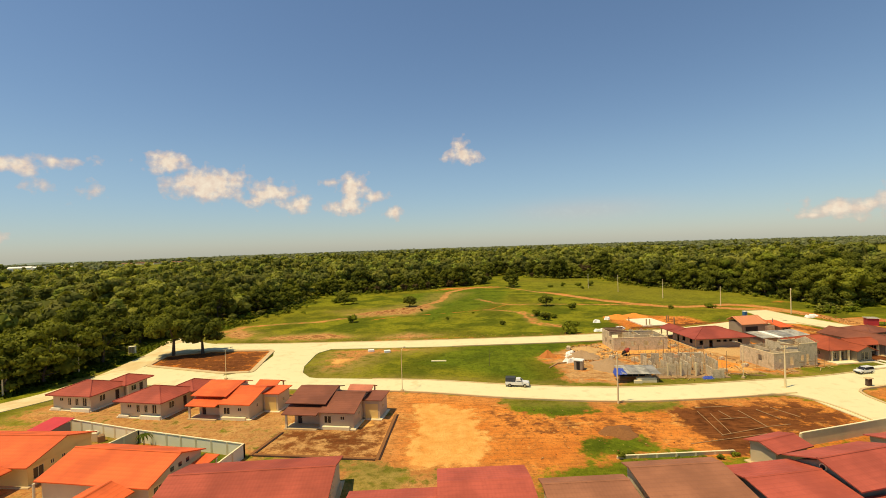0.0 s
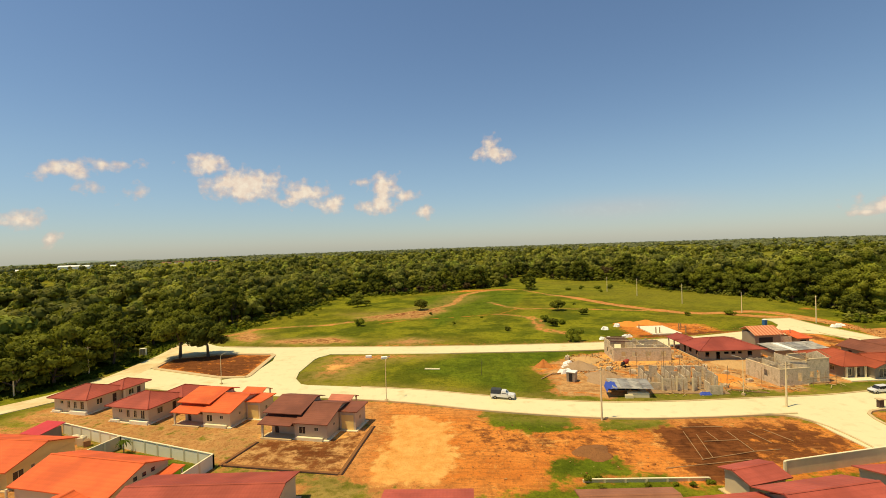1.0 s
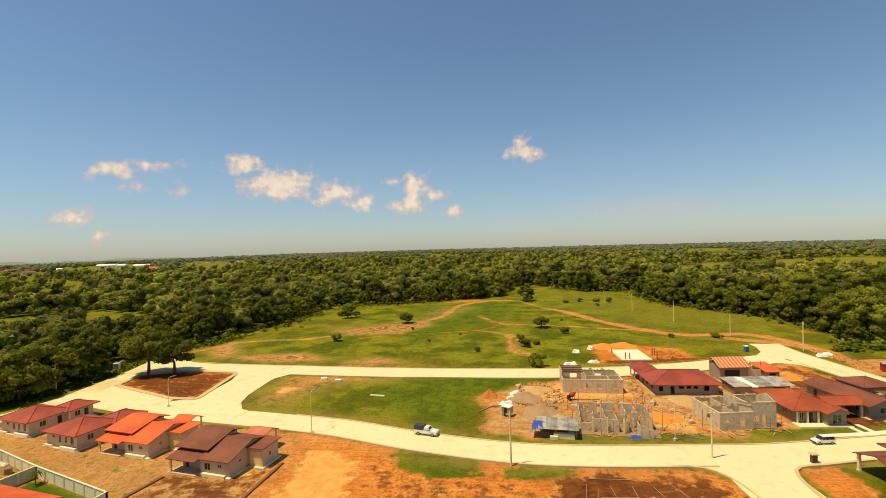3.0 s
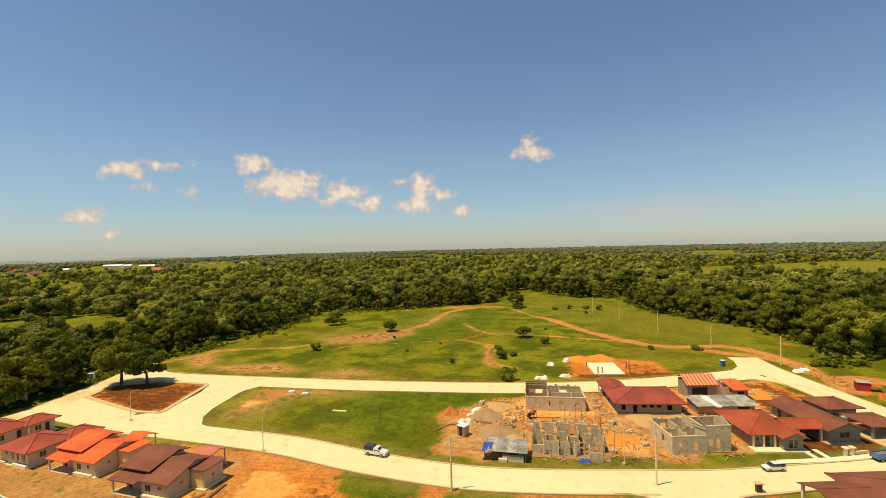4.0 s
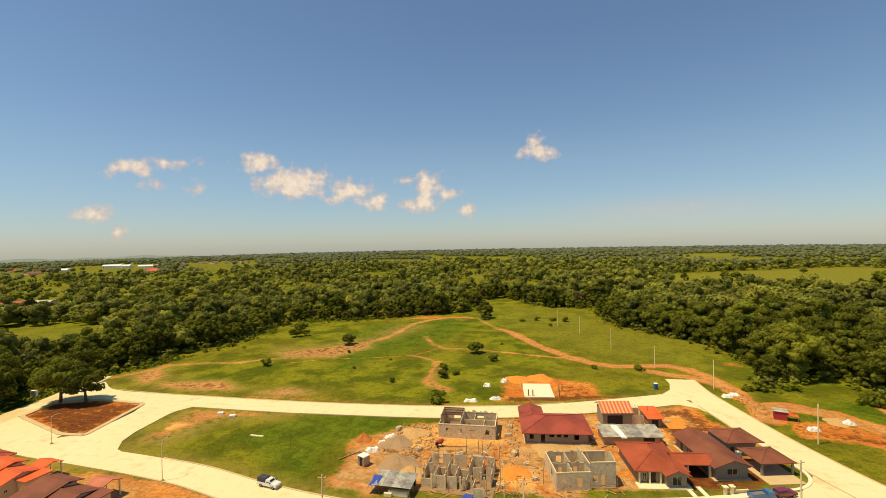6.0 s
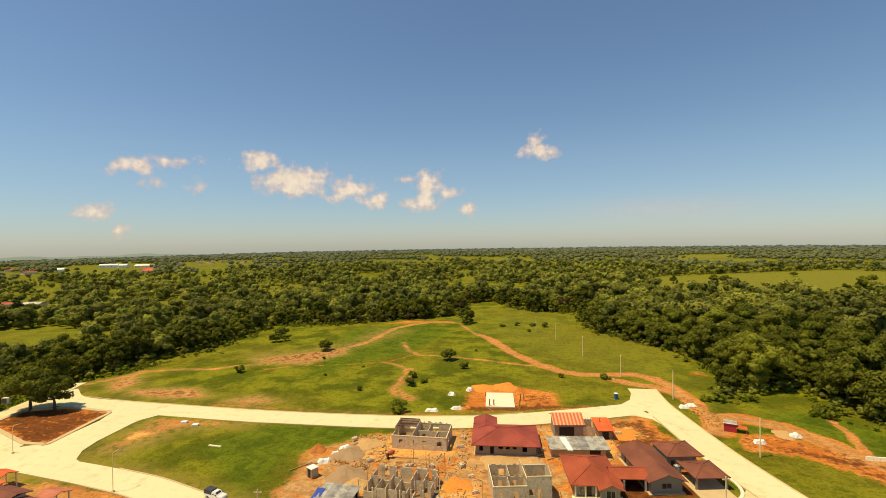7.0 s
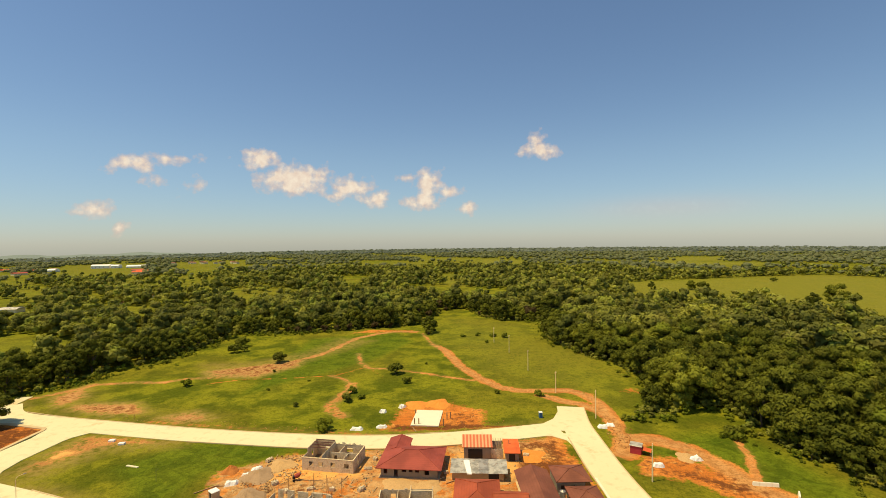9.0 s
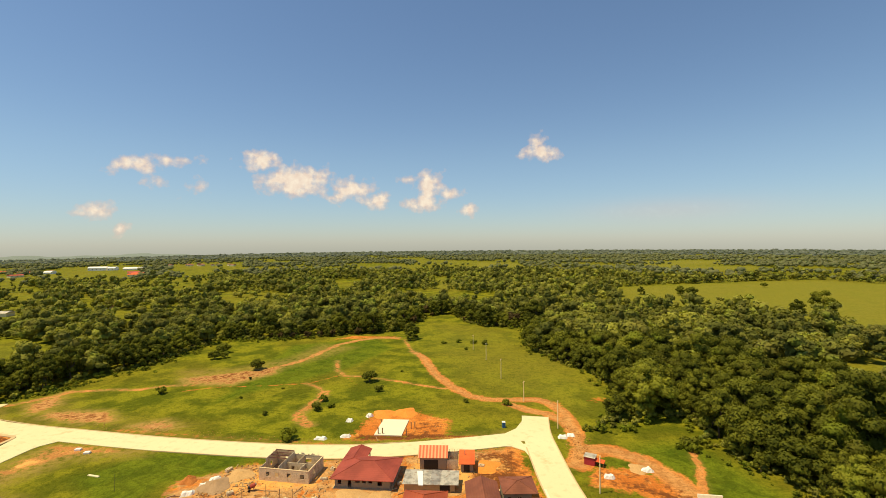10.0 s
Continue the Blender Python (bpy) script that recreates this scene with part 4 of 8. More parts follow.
# ---- houses ----
def wall_run(g, axis, c, a0, a1, z0, z1, th, holes):
    """A straight wall along x or y at c, with openings (from, to, low, high) cut through it."""
    def bx(u0, u1, w0, w1):
        if u1 - u0 < 1e-3 or w1 - w0 < 1e-3:
            return
        if axis == "x":
            g.box(u0, u1, c, c + th, w0, w1)
        else:
            g.box(c, c + th, u0, u1, w0, w1)
    at = a0
    for u0, u1, w0, w1 in sorted(holes):
        bx(at, u0, z0, z1)
        bx(u0, u1, z0, w0)
        bx(u0, u1, w1, z1)
        at = u1
    bx(at, a1, z0, z1)


def rect_of(axis, c, th, out, u0, u1, w0, w1, inset, deep):
    """A flat box in an opening, set back from the outer face."""
    lo = c + inset if out < 0 else c + th - inset - deep
    return (u0, u1, lo, lo + deep, w0, w1) if axis == "x" else (lo, lo + deep, u0, u1, w0, w1)


def openings(house, axis, c, th, out, items):
    """Windows and doors in the holes of a wall; out: -1 where the outer face is the lower one."""
    for kind, u0, u1, w0, w1 in items:
        if kind == "gap":
            continue
        if kind == "door":
            d = part("door", Geo().box(*rect_of(axis, c, th, out, u0 + 0.05, u1 - 0.05, w0, w1 - 0.05, 0.07, 0.05)), M_WOOD, house)
            k = u1 - 0.18
            part("handle", Geo().box(*rect_of(axis, c, th, out, k - 0.05, k + 0.05, w0 + 0.95, w0 + 1.1, 0.02, 0.05)), M_STEEL, d)
            continue
        fr = Geo()
        for q in ((u0, u1, w0, w0 + 0.06), (u0, u1, w1 - 0.06, w1), (u0, u0 + 0.06, w0 + 0.06, w1 - 0.06), (u1 - 0.06, u1, w0 + 0.06, w1 - 0.06),
                  ((u0 + u1) / 2 - 0.03, (u0 + u1) / 2 + 0.03, w0 + 0.06, w1 - 0.06)):
            fr.box(*rect_of(axis, c, th, out, *q, 0.04, 0.06))
        w = part("window", fr, M_TRIM, house)
        for p0, p1 in ((u0 + 0.06, (u0 + u1) / 2 - 0.03), ((u0 + u1) / 2 + 0.03, u1 - 0.06)):
            part("pane", Geo().box(*rect_of(axis, c, th, out, p0, p1, w0 + 0.06, w1 - 0.06, 0.06, 0.02)), M_PANE, w)


def block(house, x0, x1, y0, y1, h, mat, s=(), e=(), n=(), w=(), base=M_TRIM, name="wall", z0=-0.3):
    """Four walls with their openings, and the pale footing strip round them."""
    th = 0.15
    g = Geo()
    hs = lambda items: [q[1:] for q in items]
    wall_run(g, "x", y0, x0, x1, z0, h, th, hs(s))
    wall_run(g, "x", y1 - th, x0, x1, z0, h, th, hs(n))
    wall_run(g, "y", x0, y0 + th, y1 - th, z0, h, th, hs(w))
    wall_run(g, "y", x1 - th, y0 + th, y1 - th, z0, h, th, hs(e))
    part(name, g, mat, house)
    openings(house, "x", y0, th, -1, s)
    openings(house, "x", y1 - th, th, 1, n)
    openings(house, "y", x0, th, -1, w)
    openings(house, "y", x1 - th, th, 1, e)
    part("floor_slab", Geo().box(x0 + th, x1 - th, y0 + th, y1 - th, -0.2, 0.08), M_KERB, house)
    if base:
        part("footing", Geo().chamfer(x0 - 0.55, x1 + 0.55, y0 - 0.55, y1 + 0.55, -0.25, 0.06, 0.03), base, house)


TH = 0.14


def slab_roof(house, corners, mat, name="roof", thick=TH, fascia=True):
    """A sloping sheet of roof; corners anticlockwise, with heights of the top."""
    low = [(x, y, z - thick) for x, y, z in corners]
    ob = part(name, Geo().hexa(low + list(corners)), mat, house)
    return ob


def slope_roof(house, x0, x1, y0, y1, za, zb, colour):
    """Falls along y: za at y0, zb at y1."""
    return slab_roof(house, [(x0, y0, za), (x1, y0, za), (x1, y1, zb), (x0, y1, zb)], ROOFS[colour]["X"])


def slope_roof_x(house, x0, x1, y0, y1, za, zb, colour):
    return slab_roof(house, [(x0, y0, za), (x1, y0, zb), (x1, y1, zb), (x0, y1, za)], ROOFS[colour]["Y"])


def gable_x(house, x0, x1, y0, y1, ze, zr, colour, walls=None, over=0.5, ridge=0.5):
    """Ridge along x; walls: the material of the gable ends."""
    ym = y0 + (y1 - y0) * ridge
    slope_roof(house, x0, x1, y0, ym - 0.002, ze, zr, colour)
    slope_roof(house, x0, x1, ym + 0.002, y1, zr, ze + (zr - ze) * max(0, 1 - (y1 - ym) / max(ym - y0, 0.1)), colour)
    part("ridge_cap", Geo().add([(x0, ym - 0.2, zr - 0.005), (x0, ym, zr + 0.07), (x0, ym + 0.2, zr - 0.005), (x1, ym - 0.2, zr - 0.005), (x1, ym, zr + 0.07), (x1, ym + 0.2, zr - 0.005)],
                                [(0, 3, 4, 1), (1, 4, 5, 2), (0, 1, 2), (5, 4, 3)]), ROOFS[colour]["X"], house)
    if walls:
        k = over
        zl = ze + (zr - ze) * k / max(ym - y0, 0.1) - TH - 0.01
        zf = ze + (zr - ze) * max(0, 1 - (y1 - ym) / max(ym - y0, 0.1))
        zh = zf + (zr - zf) * k / max(y1 - ym, 0.1) - TH - 0.01
        for xa in (x0 + over, x1 - over - 0.15):
            tri = [(y0 + k, 2.5), (y1 - k, 2.5), (y1 - k, zh), (ym, zr - TH - 0.02), (y0 + k, zl)]
            g = Geo().add([(xa, y, z) for y, z in tri] + [(xa + 0.15, y, z) for y, z in tri],
                          [(4, 3, 2, 1, 0), (5, 6, 7, 8, 9)] + [(i, (i + 1) % 5, 5 + (i + 1) % 5, 5 + i) for i in range(5)])
            part("gable", g, walls, house)


def gable_y(house, x0, x1, y0, y1, ze, zr, colour, walls=None, over=0.5):
    xm = (x0 + x1) / 2
    slope_roof_x(house, x0, xm - 0.002, y0, y1, ze, zr, colour)
    slope_roof_x(house, xm + 0.002, x1, y0, y1, zr, ze, colour)
    part("ridge_cap", Geo().add([(xm - 0.2, y0, zr - 0.005), (xm, y0, zr + 0.07), (xm + 0.2, y0, zr - 0.005), (xm - 0.2, y1, zr - 0.005), (xm, y1, zr + 0.07), (xm + 0.2, y1, zr - 0.005)],
                                [(3, 0, 1, 4), (4, 1, 2, 5), (2, 1, 0), (3, 4, 5)]), ROOFS[colour]["Y"], house)
    if walls:
        zl = ze + (zr - ze) * over / (xm - x0) - TH - 0.01
        for ya in (y0 + over, y1 - over - 0.15):
            tri = [(x0 + over, 2.5), (x1 - over, 2.5), (x1 - over, zl), (xm, zr - TH - 0.02), (x0 + over, zl)]
            g = Geo().add([(x, ya, z) for x, z in tri] + [(x, ya + 0.15, z) for x, z in tri],
                          [(0, 1, 2, 3, 4), (9, 8, 7, 6, 5)] + [((i + 1) % 5, i, 5 + i, 5 + (i + 1) % 5) for i in range(5)])
            part("gable", g, walls, house)


def hip_roof(house, x0, x1, y0, y1, ze, zr, colour, name="roof"):
    """Four slopes to a short ridge along the longer side, with hip caps."""
    w, d = x1 - x0, y1 - y0
    if w >= d:
        r0, r1 = (x0 + d / 2, (y0 + y1) / 2, zr), (x1 - d / 2, (y0 + y1) / 2, zr)
    else:
        r0, r1 = ((x0 + x1) / 2, y0 + w / 2, zr), ((x0 + x1) / 2, y1 - w / 2, zr)
    c = [(x0, y0, ze), (x1, y0, ze), (x1, y1, ze), (x0, y1, ze)]
    top = [*c, r0, r1]
    low = [(x, y, z - TH) for x, y, z in top]
    if w >= d:
        faces = [(0, 1, 5, 4), (1, 2, 5), (2, 3, 4, 5), (3, 0, 4)]
    else:
        faces = [(0, 1, 4), (1, 2, 5, 4), (2, 3, 5), (3, 0, 4, 5)]
    f = list(faces) + [tuple(6 + i for i in reversed(q)) for q in faces] + [(i, 6 + i, 6 + (i + 1) % 4, (i + 1) % 4) for i in range(4)]
    f = f[:8] + [tuple(reversed(q)) for q in f[8:]]
    ob = part(name, Geo().add(top + low, f), ROOFS[colour]["X" if w >= d else "Y"], house)
    up = Vector((0, 0, 0.03))
    g = Geo()
    ends = ((0, r0), (3, r0), (1, r1), (2, r1)) if w >= d else ((0, r0), (1, r0), (2, r1), (3, r1))
    for i, r in ends:
        g.tube(Vector(c[i]) + up, Vector(r) + up, 0.09, n=5)
    g.tube(Vector(r0) + up, Vector(r1) + up, 0.09, n=5)
    part("hip_cap", g, ROOFS[colour]["X"], ob)
    return ob


def column(house, x, y, h, mat=None, r=0.18):
    part("column", Geo().box(x - r, x + r, y - r, y + r, -0.2, h).box(x - r - 0.06, x + r + 0.06, y - r - 0.06, y + r + 0.06, -0.2, 0.12)
         .box(x - r - 0.05, x + r + 0.05, y - r - 0.05, y + r + 0.05, h - 0.12, h - 0.01), mat or M_TRIM, house)


W = lambda u, w=1.2, z0=1.0, z1=2.1: ("window", u, u + w, z0, z1)
D = lambda u, w=0.95, z1=2.1: ("door", u, u + w, 0.08, z1)


def split_level_house(m, colour, label, walls, flip_wall=M_YELLOW):
    """A bungalow with a raised roof over one half, a low porch roof, a wing and a carport behind."""
    h = root("house", m, label, "house", "houses of the estate")
    block(h, 0.3, 6.3, 1.6, 11.6, 2.62, walls, s=[D(1.0), ("window", 3.3, 5.3, 1.35, 2.0)], w=[W(3.5), W(7.5)], e=[])
    block(h, 6.45, 13.6, 0.0, 10.5, 2.62, walls, s=[W(7.4, 1.5, 0.75, 2.0), ("window", 10.8, 11.7, 1.35, 2.0)], e=[("window", 3.0, 3.7, 1.4, 2.0)])
    # raised middle storey under the upper roof
    part("upper_wall", Geo().box(0.35, 6.9, 2.6, 11.0, 2.62, 3.62).box(0.5, 6.7, 6.6, 10.8, 3.62, 4.2), walls, h)
    # dark strip painted on the upper wall as shade under the eave
    part("shade_band", Geo().box(0.6, 6.6, 2.53, 2.6, 3.05, 3.4), M_DARK, h)
    slope_roof(h, -1.5, 7.3, 1.2, 8.8, 3.65, 4.85, colour)
    slope_roof(h, -1.5, 7.3, 8.81, 12.2, 4.85, 4.1, colour)
    slope_roof(h, -1.0, 6.44, -1.6, 2.52, 2.5, 3.15, colour)
    column(h, -0.2, -1.0, 2.42, M_TRIM)
    part("porch_floor", Geo().chamfer(-0.6, 6.3, -1.4, 1.5, -0.2, 0.12, 0.03), M_KERB, h)
    gable_x(h, 6.45, 14.1, -0.7, 11.4, 2.75, 4.35, colour, walls, over=0.5, ridge=0.62)
    # service wing with a flat roof
    block(h, 13.75, 17.3, 5.6, 11.0, 3.2, walls, e=[("window", 7.8, 8.6, 1.3, 2.0)])
    # ochre panel, brighter than the wing's wall, set on its front
    part("plaster_panel", Geo().box(14.2, 16.9, 5.555, 5.597, 0.1, 2.6), flip_wall, h, "bright ochre plaster panel")
    slab_roof(h, [(13.4, 5.1, 3.36), (17.9, 5.1, 3.36), (17.9, 11.5, 3.5), (13.4, 11.5, 3.5)], ROOFS[colour]["X"])
    # carport on the road side
    slope_roof(h, 7.8, 13.4, 11.7, 14.3, 3.0, 3.8, "pink" if colour == "brown" else colour)
    slope_roof(h, 7.8, 13.4, 14.31, 17.0, 3.8, 3.0, "pink" if colour == "brown" else colour)
    for x, y in ((8.3, 16.5), (12.9, 16.5), (12.9, 12.2), (8.3, 12.2)):
        column(h, x, y, 2.98, M_TRIM, 0.14)
    part("sill_rail", Geo().chamfer(7.0, 12.9, -0.75, -0.1, -0.2, 0.42, 0.04), M_TRIM, h, "cream painted planter ledge")
    return h


split_level_house(pose(-28.1, 80.5, 0, 0, 0, -9.5) @ Matrix.Diagonal((0.87, 0.83, 1.04, 1)), "brown", "grey-walled bungalow with stepped brown tile roofs", M_WALLG)
split_level_house(pose(-48.4, 86.6, 0, 0, 0, -10.5) @ Matrix.Diagonal((0.86, 0.80, 1.04, 1)), "orange", "beige bungalow with stepped bright orange tile roofs", M_WALL)


def hip_house(m, colour, label, walls):
    h = root("house", m, label, "house", "houses of the estate")
    block(h, 0, 9.2, 0, 7.8, 2.65, walls, s=[("window", 1.6, 2.5, 1.5, 2.1), W(3.6, 0.8, 0.8, 2.1), W(5.4, 0.8, 0.8, 2.1), W(7.2, 1.0, 0.7, 2.2)], e=[W(2.0, 1.3), D(5.6)], w=[W(3)])
    block(h, 5.2, 10.0, 7.98, 13.0, 2.65, walls, e=[W(8.8, 1.3), D(10.9)], s=[])
    hip_roof(h, -0.9, 10.1, -0.9, 8.8, 2.75, 4.3, colour)
    hip_roof(h, 4.2, 11.0, 6.4, 14.0, 2.72, 3.85, colour)
    part("planter", Geo().chamfer(5.0, 9.5, -0.7, -0.18, -0.2, 0.5, 0.04), M_PALE, h, "cream planter ledge")
    part("planter", Geo().chamfer(-0.1, 2.2, -0.55, -0.18, -0.2, 0.4, 0.04), M_PALE, h, "cream planter ledge")
    part("step", Geo().chamfer(9.4, 10.4, 5.4, 6.9, -0.2, 0.2, 0.03), M_KERB, h)
    column(h, 10.6, 7.2, 2.6, M_TRIM)
    return h


hip_house(pose(-81.2, 93.9, 0, 0, 0, -11) @ Matrix.Diagonal((1, 1, 1.15, 1)), "maroon", "cream bungalow with a maroon hipped roof", M_WALL)
hip_house(pose(-63.5, 88.4, 0, 0, 0, -12) @ Matrix.Diagonal((1, 1, 1.15, 1)), "maroon", "cream bungalow with a maroon hipped roof beside a sandy yard", M_WALL)


def gable_house(m, w, d, colour, label, walls, ze=2.7, zr=4.6, ridge=0.55, gables=True, e=(), s=(), extra=None, group="houses in the near row"):
    h = root("house", m, label, "house", group)
    block(h, 0.5, w - 0.5, 0.6, d - 0.6, 2.6, walls, s=s, e=e, base=M_KERB)
    gable_x(h, 0, w, 0, d, ze, zr, colour, walls if gables else None, over=0.5, ridge=ridge)
    if extra:
        extra(h)
    return h


def porch_gable(x0, x1, y0, y1, ze, zr, colour):
    def f(h):
        gable_y(h, x0, x1, y0, y1, ze, zr, colour, M_WALL, 0.35)
        for x in (x0 + 0.6, x1 - 0.6):
            column(h, x, y0 + 0.6, ze - 0.15 + 0.1, M_TRIM)
    return f


SMALL = [("window", 4.0, 4.6, 1.5, 2.1), ("window", 5.8, 6.4, 1.5, 2.1), ("window", 7.6, 8.2, 1.5, 2.1), W(1.4, 1.6, 0.5, 2.1)]
gable_house(pose(-78.9, 63.6, 0, 0, 0, -5), 21.5, 11.5, "orange", "beige house with a broad orange gabled roof", M_YELLOW, 2.8, 4.7, e=SMALL, extra=porch_gable(12.5, 19.5, -5.5, -0.1, 2.6, 3.8, "orange"))
gable_house(pose(-53.3, 58.1, 0, 0, 0, -10), 16.8, 10.4, "orange", "cream house with an orange gabled roof and small gable windows", M_WALL, 2.8, 4.7, e=SMALL, extra=lambda h: (porch_gable(8.5, 15.0, -5.0, -0.1, 2.5, 3.6, "orange")(h), slope_roof(h, 16.85, 19.2, 6.6, 10.0, 2.35, 2.6, "orange"), [column(h, 18.9, y, 2.2, M_TRIM, 0.1) for y in (7.0, 9.6)], [part("gable_window", Geo().box(16.3, 16.34, y, y + 0.55, 2.75, 3.3), M_PANE, h) for y in (4.2, 5.6, 7.0)], part("downpipe", Geo().tube((0.3, -0.2, 0), (0.3, -0.2, 2.6), 0.16, n=8), M_TRIM, h)))
gable_house(pose(-33.6, 47.1, 0, 0, 0, 3), 20.0, 13.0, "maroon", "cream house with a long maroon gabled roof", M_WALL, 2.8, 4.6, ridge=0.6, e=SMALL)


def stepped(h):
    slope_roof(h, 10.0, 20.6, 10.4, 14.6, 4.8, 4.2, "red")
    slope_roof(h, 10.0, 20.6, 0.9, 10.39, 3.2, 4.8, "red")
    part("upper_wall", Geo().box(10.5, 20.1, 1.6, 13.8, 2.7, 3.18), M_WALL, h)


gable_house(pose(-11.3, 40.2, 0, 0, 0, 1.5), 20.2, 11.5, "red", "house with stepped brick-red metal roofs", M_WALL, 2.7, 4.1, ridge=0.75, extra=stepped)
gable_house(pose(10.4, 40.8, 0, 0, 0, 2), 9.9, 11.6, "tan", "house with a faded brown tile roof", M_WALLG, 2.7, 4.3, ridge=0.85)
gable_house(pose(21.2, 41.2, 0, 0, 0, 3), 11.2, 13.6, "tan", "grey-walled house with a faded brown tile roof", M_WALLG, 2.8, 4.7, ridge=0.86, e=SMALL)
gable_house(pose(33.7, 40.9, 0, 0, 0, 8), 9.7, 13.6, "red", "grey-walled house with a brick-red tile roof", M_WALLB, 2.8, 4.4, ridge=0.70, e=SMALL)


def raised_house(m):
    """A taller roof whose gable end looks over its neighbour."""
    h = root("house", m, "grey house with a raised brick-red roof and a round gable vent", "house", "houses in the near row")
    block(h, 0.5, 10.9, 0.7, 7.6, 3.9, M_WALLB, s=[W(3, 1.5), D(6.5)], base=M_KERB)
    g = Geo().add([(0.5, 0.7, 3.91), (0.5, 7.6, 3.91), (0.5, 4.3, 5.4), (0.65, 0.7, 3.91), (0.65, 7.6, 3.91), (0.65, 4.3, 5.4)], [(0, 2, 1), (3, 4, 5), (0, 1, 4, 3), (1, 2, 5, 4), (2, 0, 3, 5)])
    part("gable", g, M_WALLB, h)
    v = part("gable_vent", Geo().tube((0.38, 4.3, 4.55), (0.5, 4.3, 4.55), 0.42, n=14), M_TRIM, h, "round gable vent")
    part("louvre", Geo().tube((0.36, 4.3, 4.55), (0.379, 4.3, 4.55), 0.30, n=14), M_DARK, v)
    gable_x(h, -0.3, 11.8, -0.2, 8.6, 4.15, 5.7, "red", None, ridge=0.52)
    slope_roof(h, 7.0, 12.6, -3.4, -0.22, 3.1, 3.9, "red")
    return h


raised_house(pose(42.9, 47.6, 0, 0, 0, 13) @ Matrix.Diagonal((1, 1, 0.98, 1)))
gable_house(pose(42.1, 58.6, 0, 0, 0, 18), 6.6, 4.8, "red", "small outhouse with a brick-red roof", M_WALLG, 2.8, 3.5)
gable_house(pose(44.5, 37.2, 0, 0, 0, 8), 10.5, 11.0, "red", "grey house with a low brick-red roof", M_WALLG, 2.8, 4.1)
gable_house(pose(58.1, 53.7, 0, 0, 0, 6), 12.5, 9.5, "red", "house with a brick-red roof by the boundary wall", M_WALLG, 2.8, 4.1)


# houses across the road, seen from their front gardens
def corner_house(m):
    h = root("house", m, "grey bungalow with a rust-red hipped roof and a columned porch", "house", "new houses beside the building site")
    block(h, 0, 9.2, 0, 12.5, 2.7, M_WALLB, s=[W(1.0, 0.8, 0.5, 2.1), ("door", 2.6, 3.7, 0.08, 2.2), W(6.2, 1.6, 0.4, 2.2)], w=[W(2.5), W(6.0), W(9.5)], e=[W(6)], base=None)
    block(h, 5.2, 9.0, -1.9, -0.05, 2.7, M_WALLB, s=[W(6.2, 1.9, 0.4, 2.3)], base=M_TRIM)
    hip_roof(h, -0.9, 10.2, -0.9, 13.4, 2.8, 4.75, "rust")
    gable_y(h, 4.5, 9.8, -2.8, 3.0, 2.75, 3.9, "rust", M_WALLB, 0.5)
    gable_x(h, 8.4, 16.6, 2.2, 8.2, 2.78, 4.0, "rust", M_TRIM, 0.3)
    for x, y in ((11.2, 2.8), (15.8, 2.8), (15.8, 7.6)):
        column(h, x, y, 2.7, M_TRIM, 0.22)
    for x in (0.1, 2.2, 4.4):
        column(h, x, -0.55, 2.6, M_TRIM, 0.15)
    part("porch_floor", Geo().chamfer(-0.6, 10.0, -2.6, -0.02, -0.2, 0.16, 0.03), M_TRIM, h)
    # near-black sheet paints the shade at the back of the carport
    part("door", Geo().box(11.4, 15.6, 8.0, 8.1, 0, 2.4), M_DARK, h, "near-black sheet for the shaded back of the carport")
    return h


corner_house(pose(91.6, 109.6, 0, 0, 0, 5))
for k, (x, w) in enumerate(((101.5, 0.9), (103.9, 0.9))):
    thing("driveway_strip", Geo().chamfer(-w / 2, w / 2, 0, 12.5, -0.1, 0.05, 0.02), M_SLAB, "pale concrete wheel track of a driveway", "driveway", "driveway wheel tracks", m=pose(x + 1.0, 97.0, 0, 0, 0, 8))


def long_house(m):
    h = root("house", m, "grey bungalow with long brown gabled roofs and an open carport", "house", "new houses beside the building site")
    block(h, 0, 6.8, 0, 15.8, 2.7, M_WALLB, w=[W(2.0), W(6.0), W(10.0), D(13)], s=[W(2.4, 2.2, 0.9, 2.2)], base=M_KERB)
    gable_y(h, -0.9, 7.7, -1.0, 16.6, 2.85, 4.4, "brown", M_WALLB, 0.6)
    block(h, 8.6, 15.6, 10.2, 17.2, 3.1, M_WALLB, s=[D(9.6), W(12)], base=M_KERB)
    hip_roof(h, 8.3, 17.2, 9.4, 18.0, 3.3, 4.5, "brown")
    hip_roof(h, 10.0, 17.8, 0.6, 8.6, 2.75, 3.8, "brown")
    for x, y in ((10.6, 1.2), (17.2, 1.2), (17.2, 8.0), (10.6, 8.0)):
        column(h, x, y, 2.68, M_WALLB, 0.2)
    part("carport_floor", Geo().chamfer(9.6, 17.2, -2.6, 7.4, -0.2, 0.08, 0.03), M_KERB, h)
    for x, y, w, hh in ((8.6, 8.3, 0.9, 1.0), (9.4, 7.6, 0.6, 0.7), (8.3, 4.4, 0.5, 1.4)):
        part("crate", Geo().chamfer(x, x + w, y, y + w * 0.8, 0, hh, 0.05), M_STEEL, h)
    part("water_tank", Geo().tube((8.9, 6.2, 0), (8.9, 6.2, 2.9), 0.7, 0.7, 14).tube((8.9, 6.2, 2.9), (8.9, 6.2, 3.15), 0.6, 0.2, 14), M_STEEL, h, "grey water tank")
    return h


long_house(pose(107.9, 112.7, 0, 0, 0, 10))


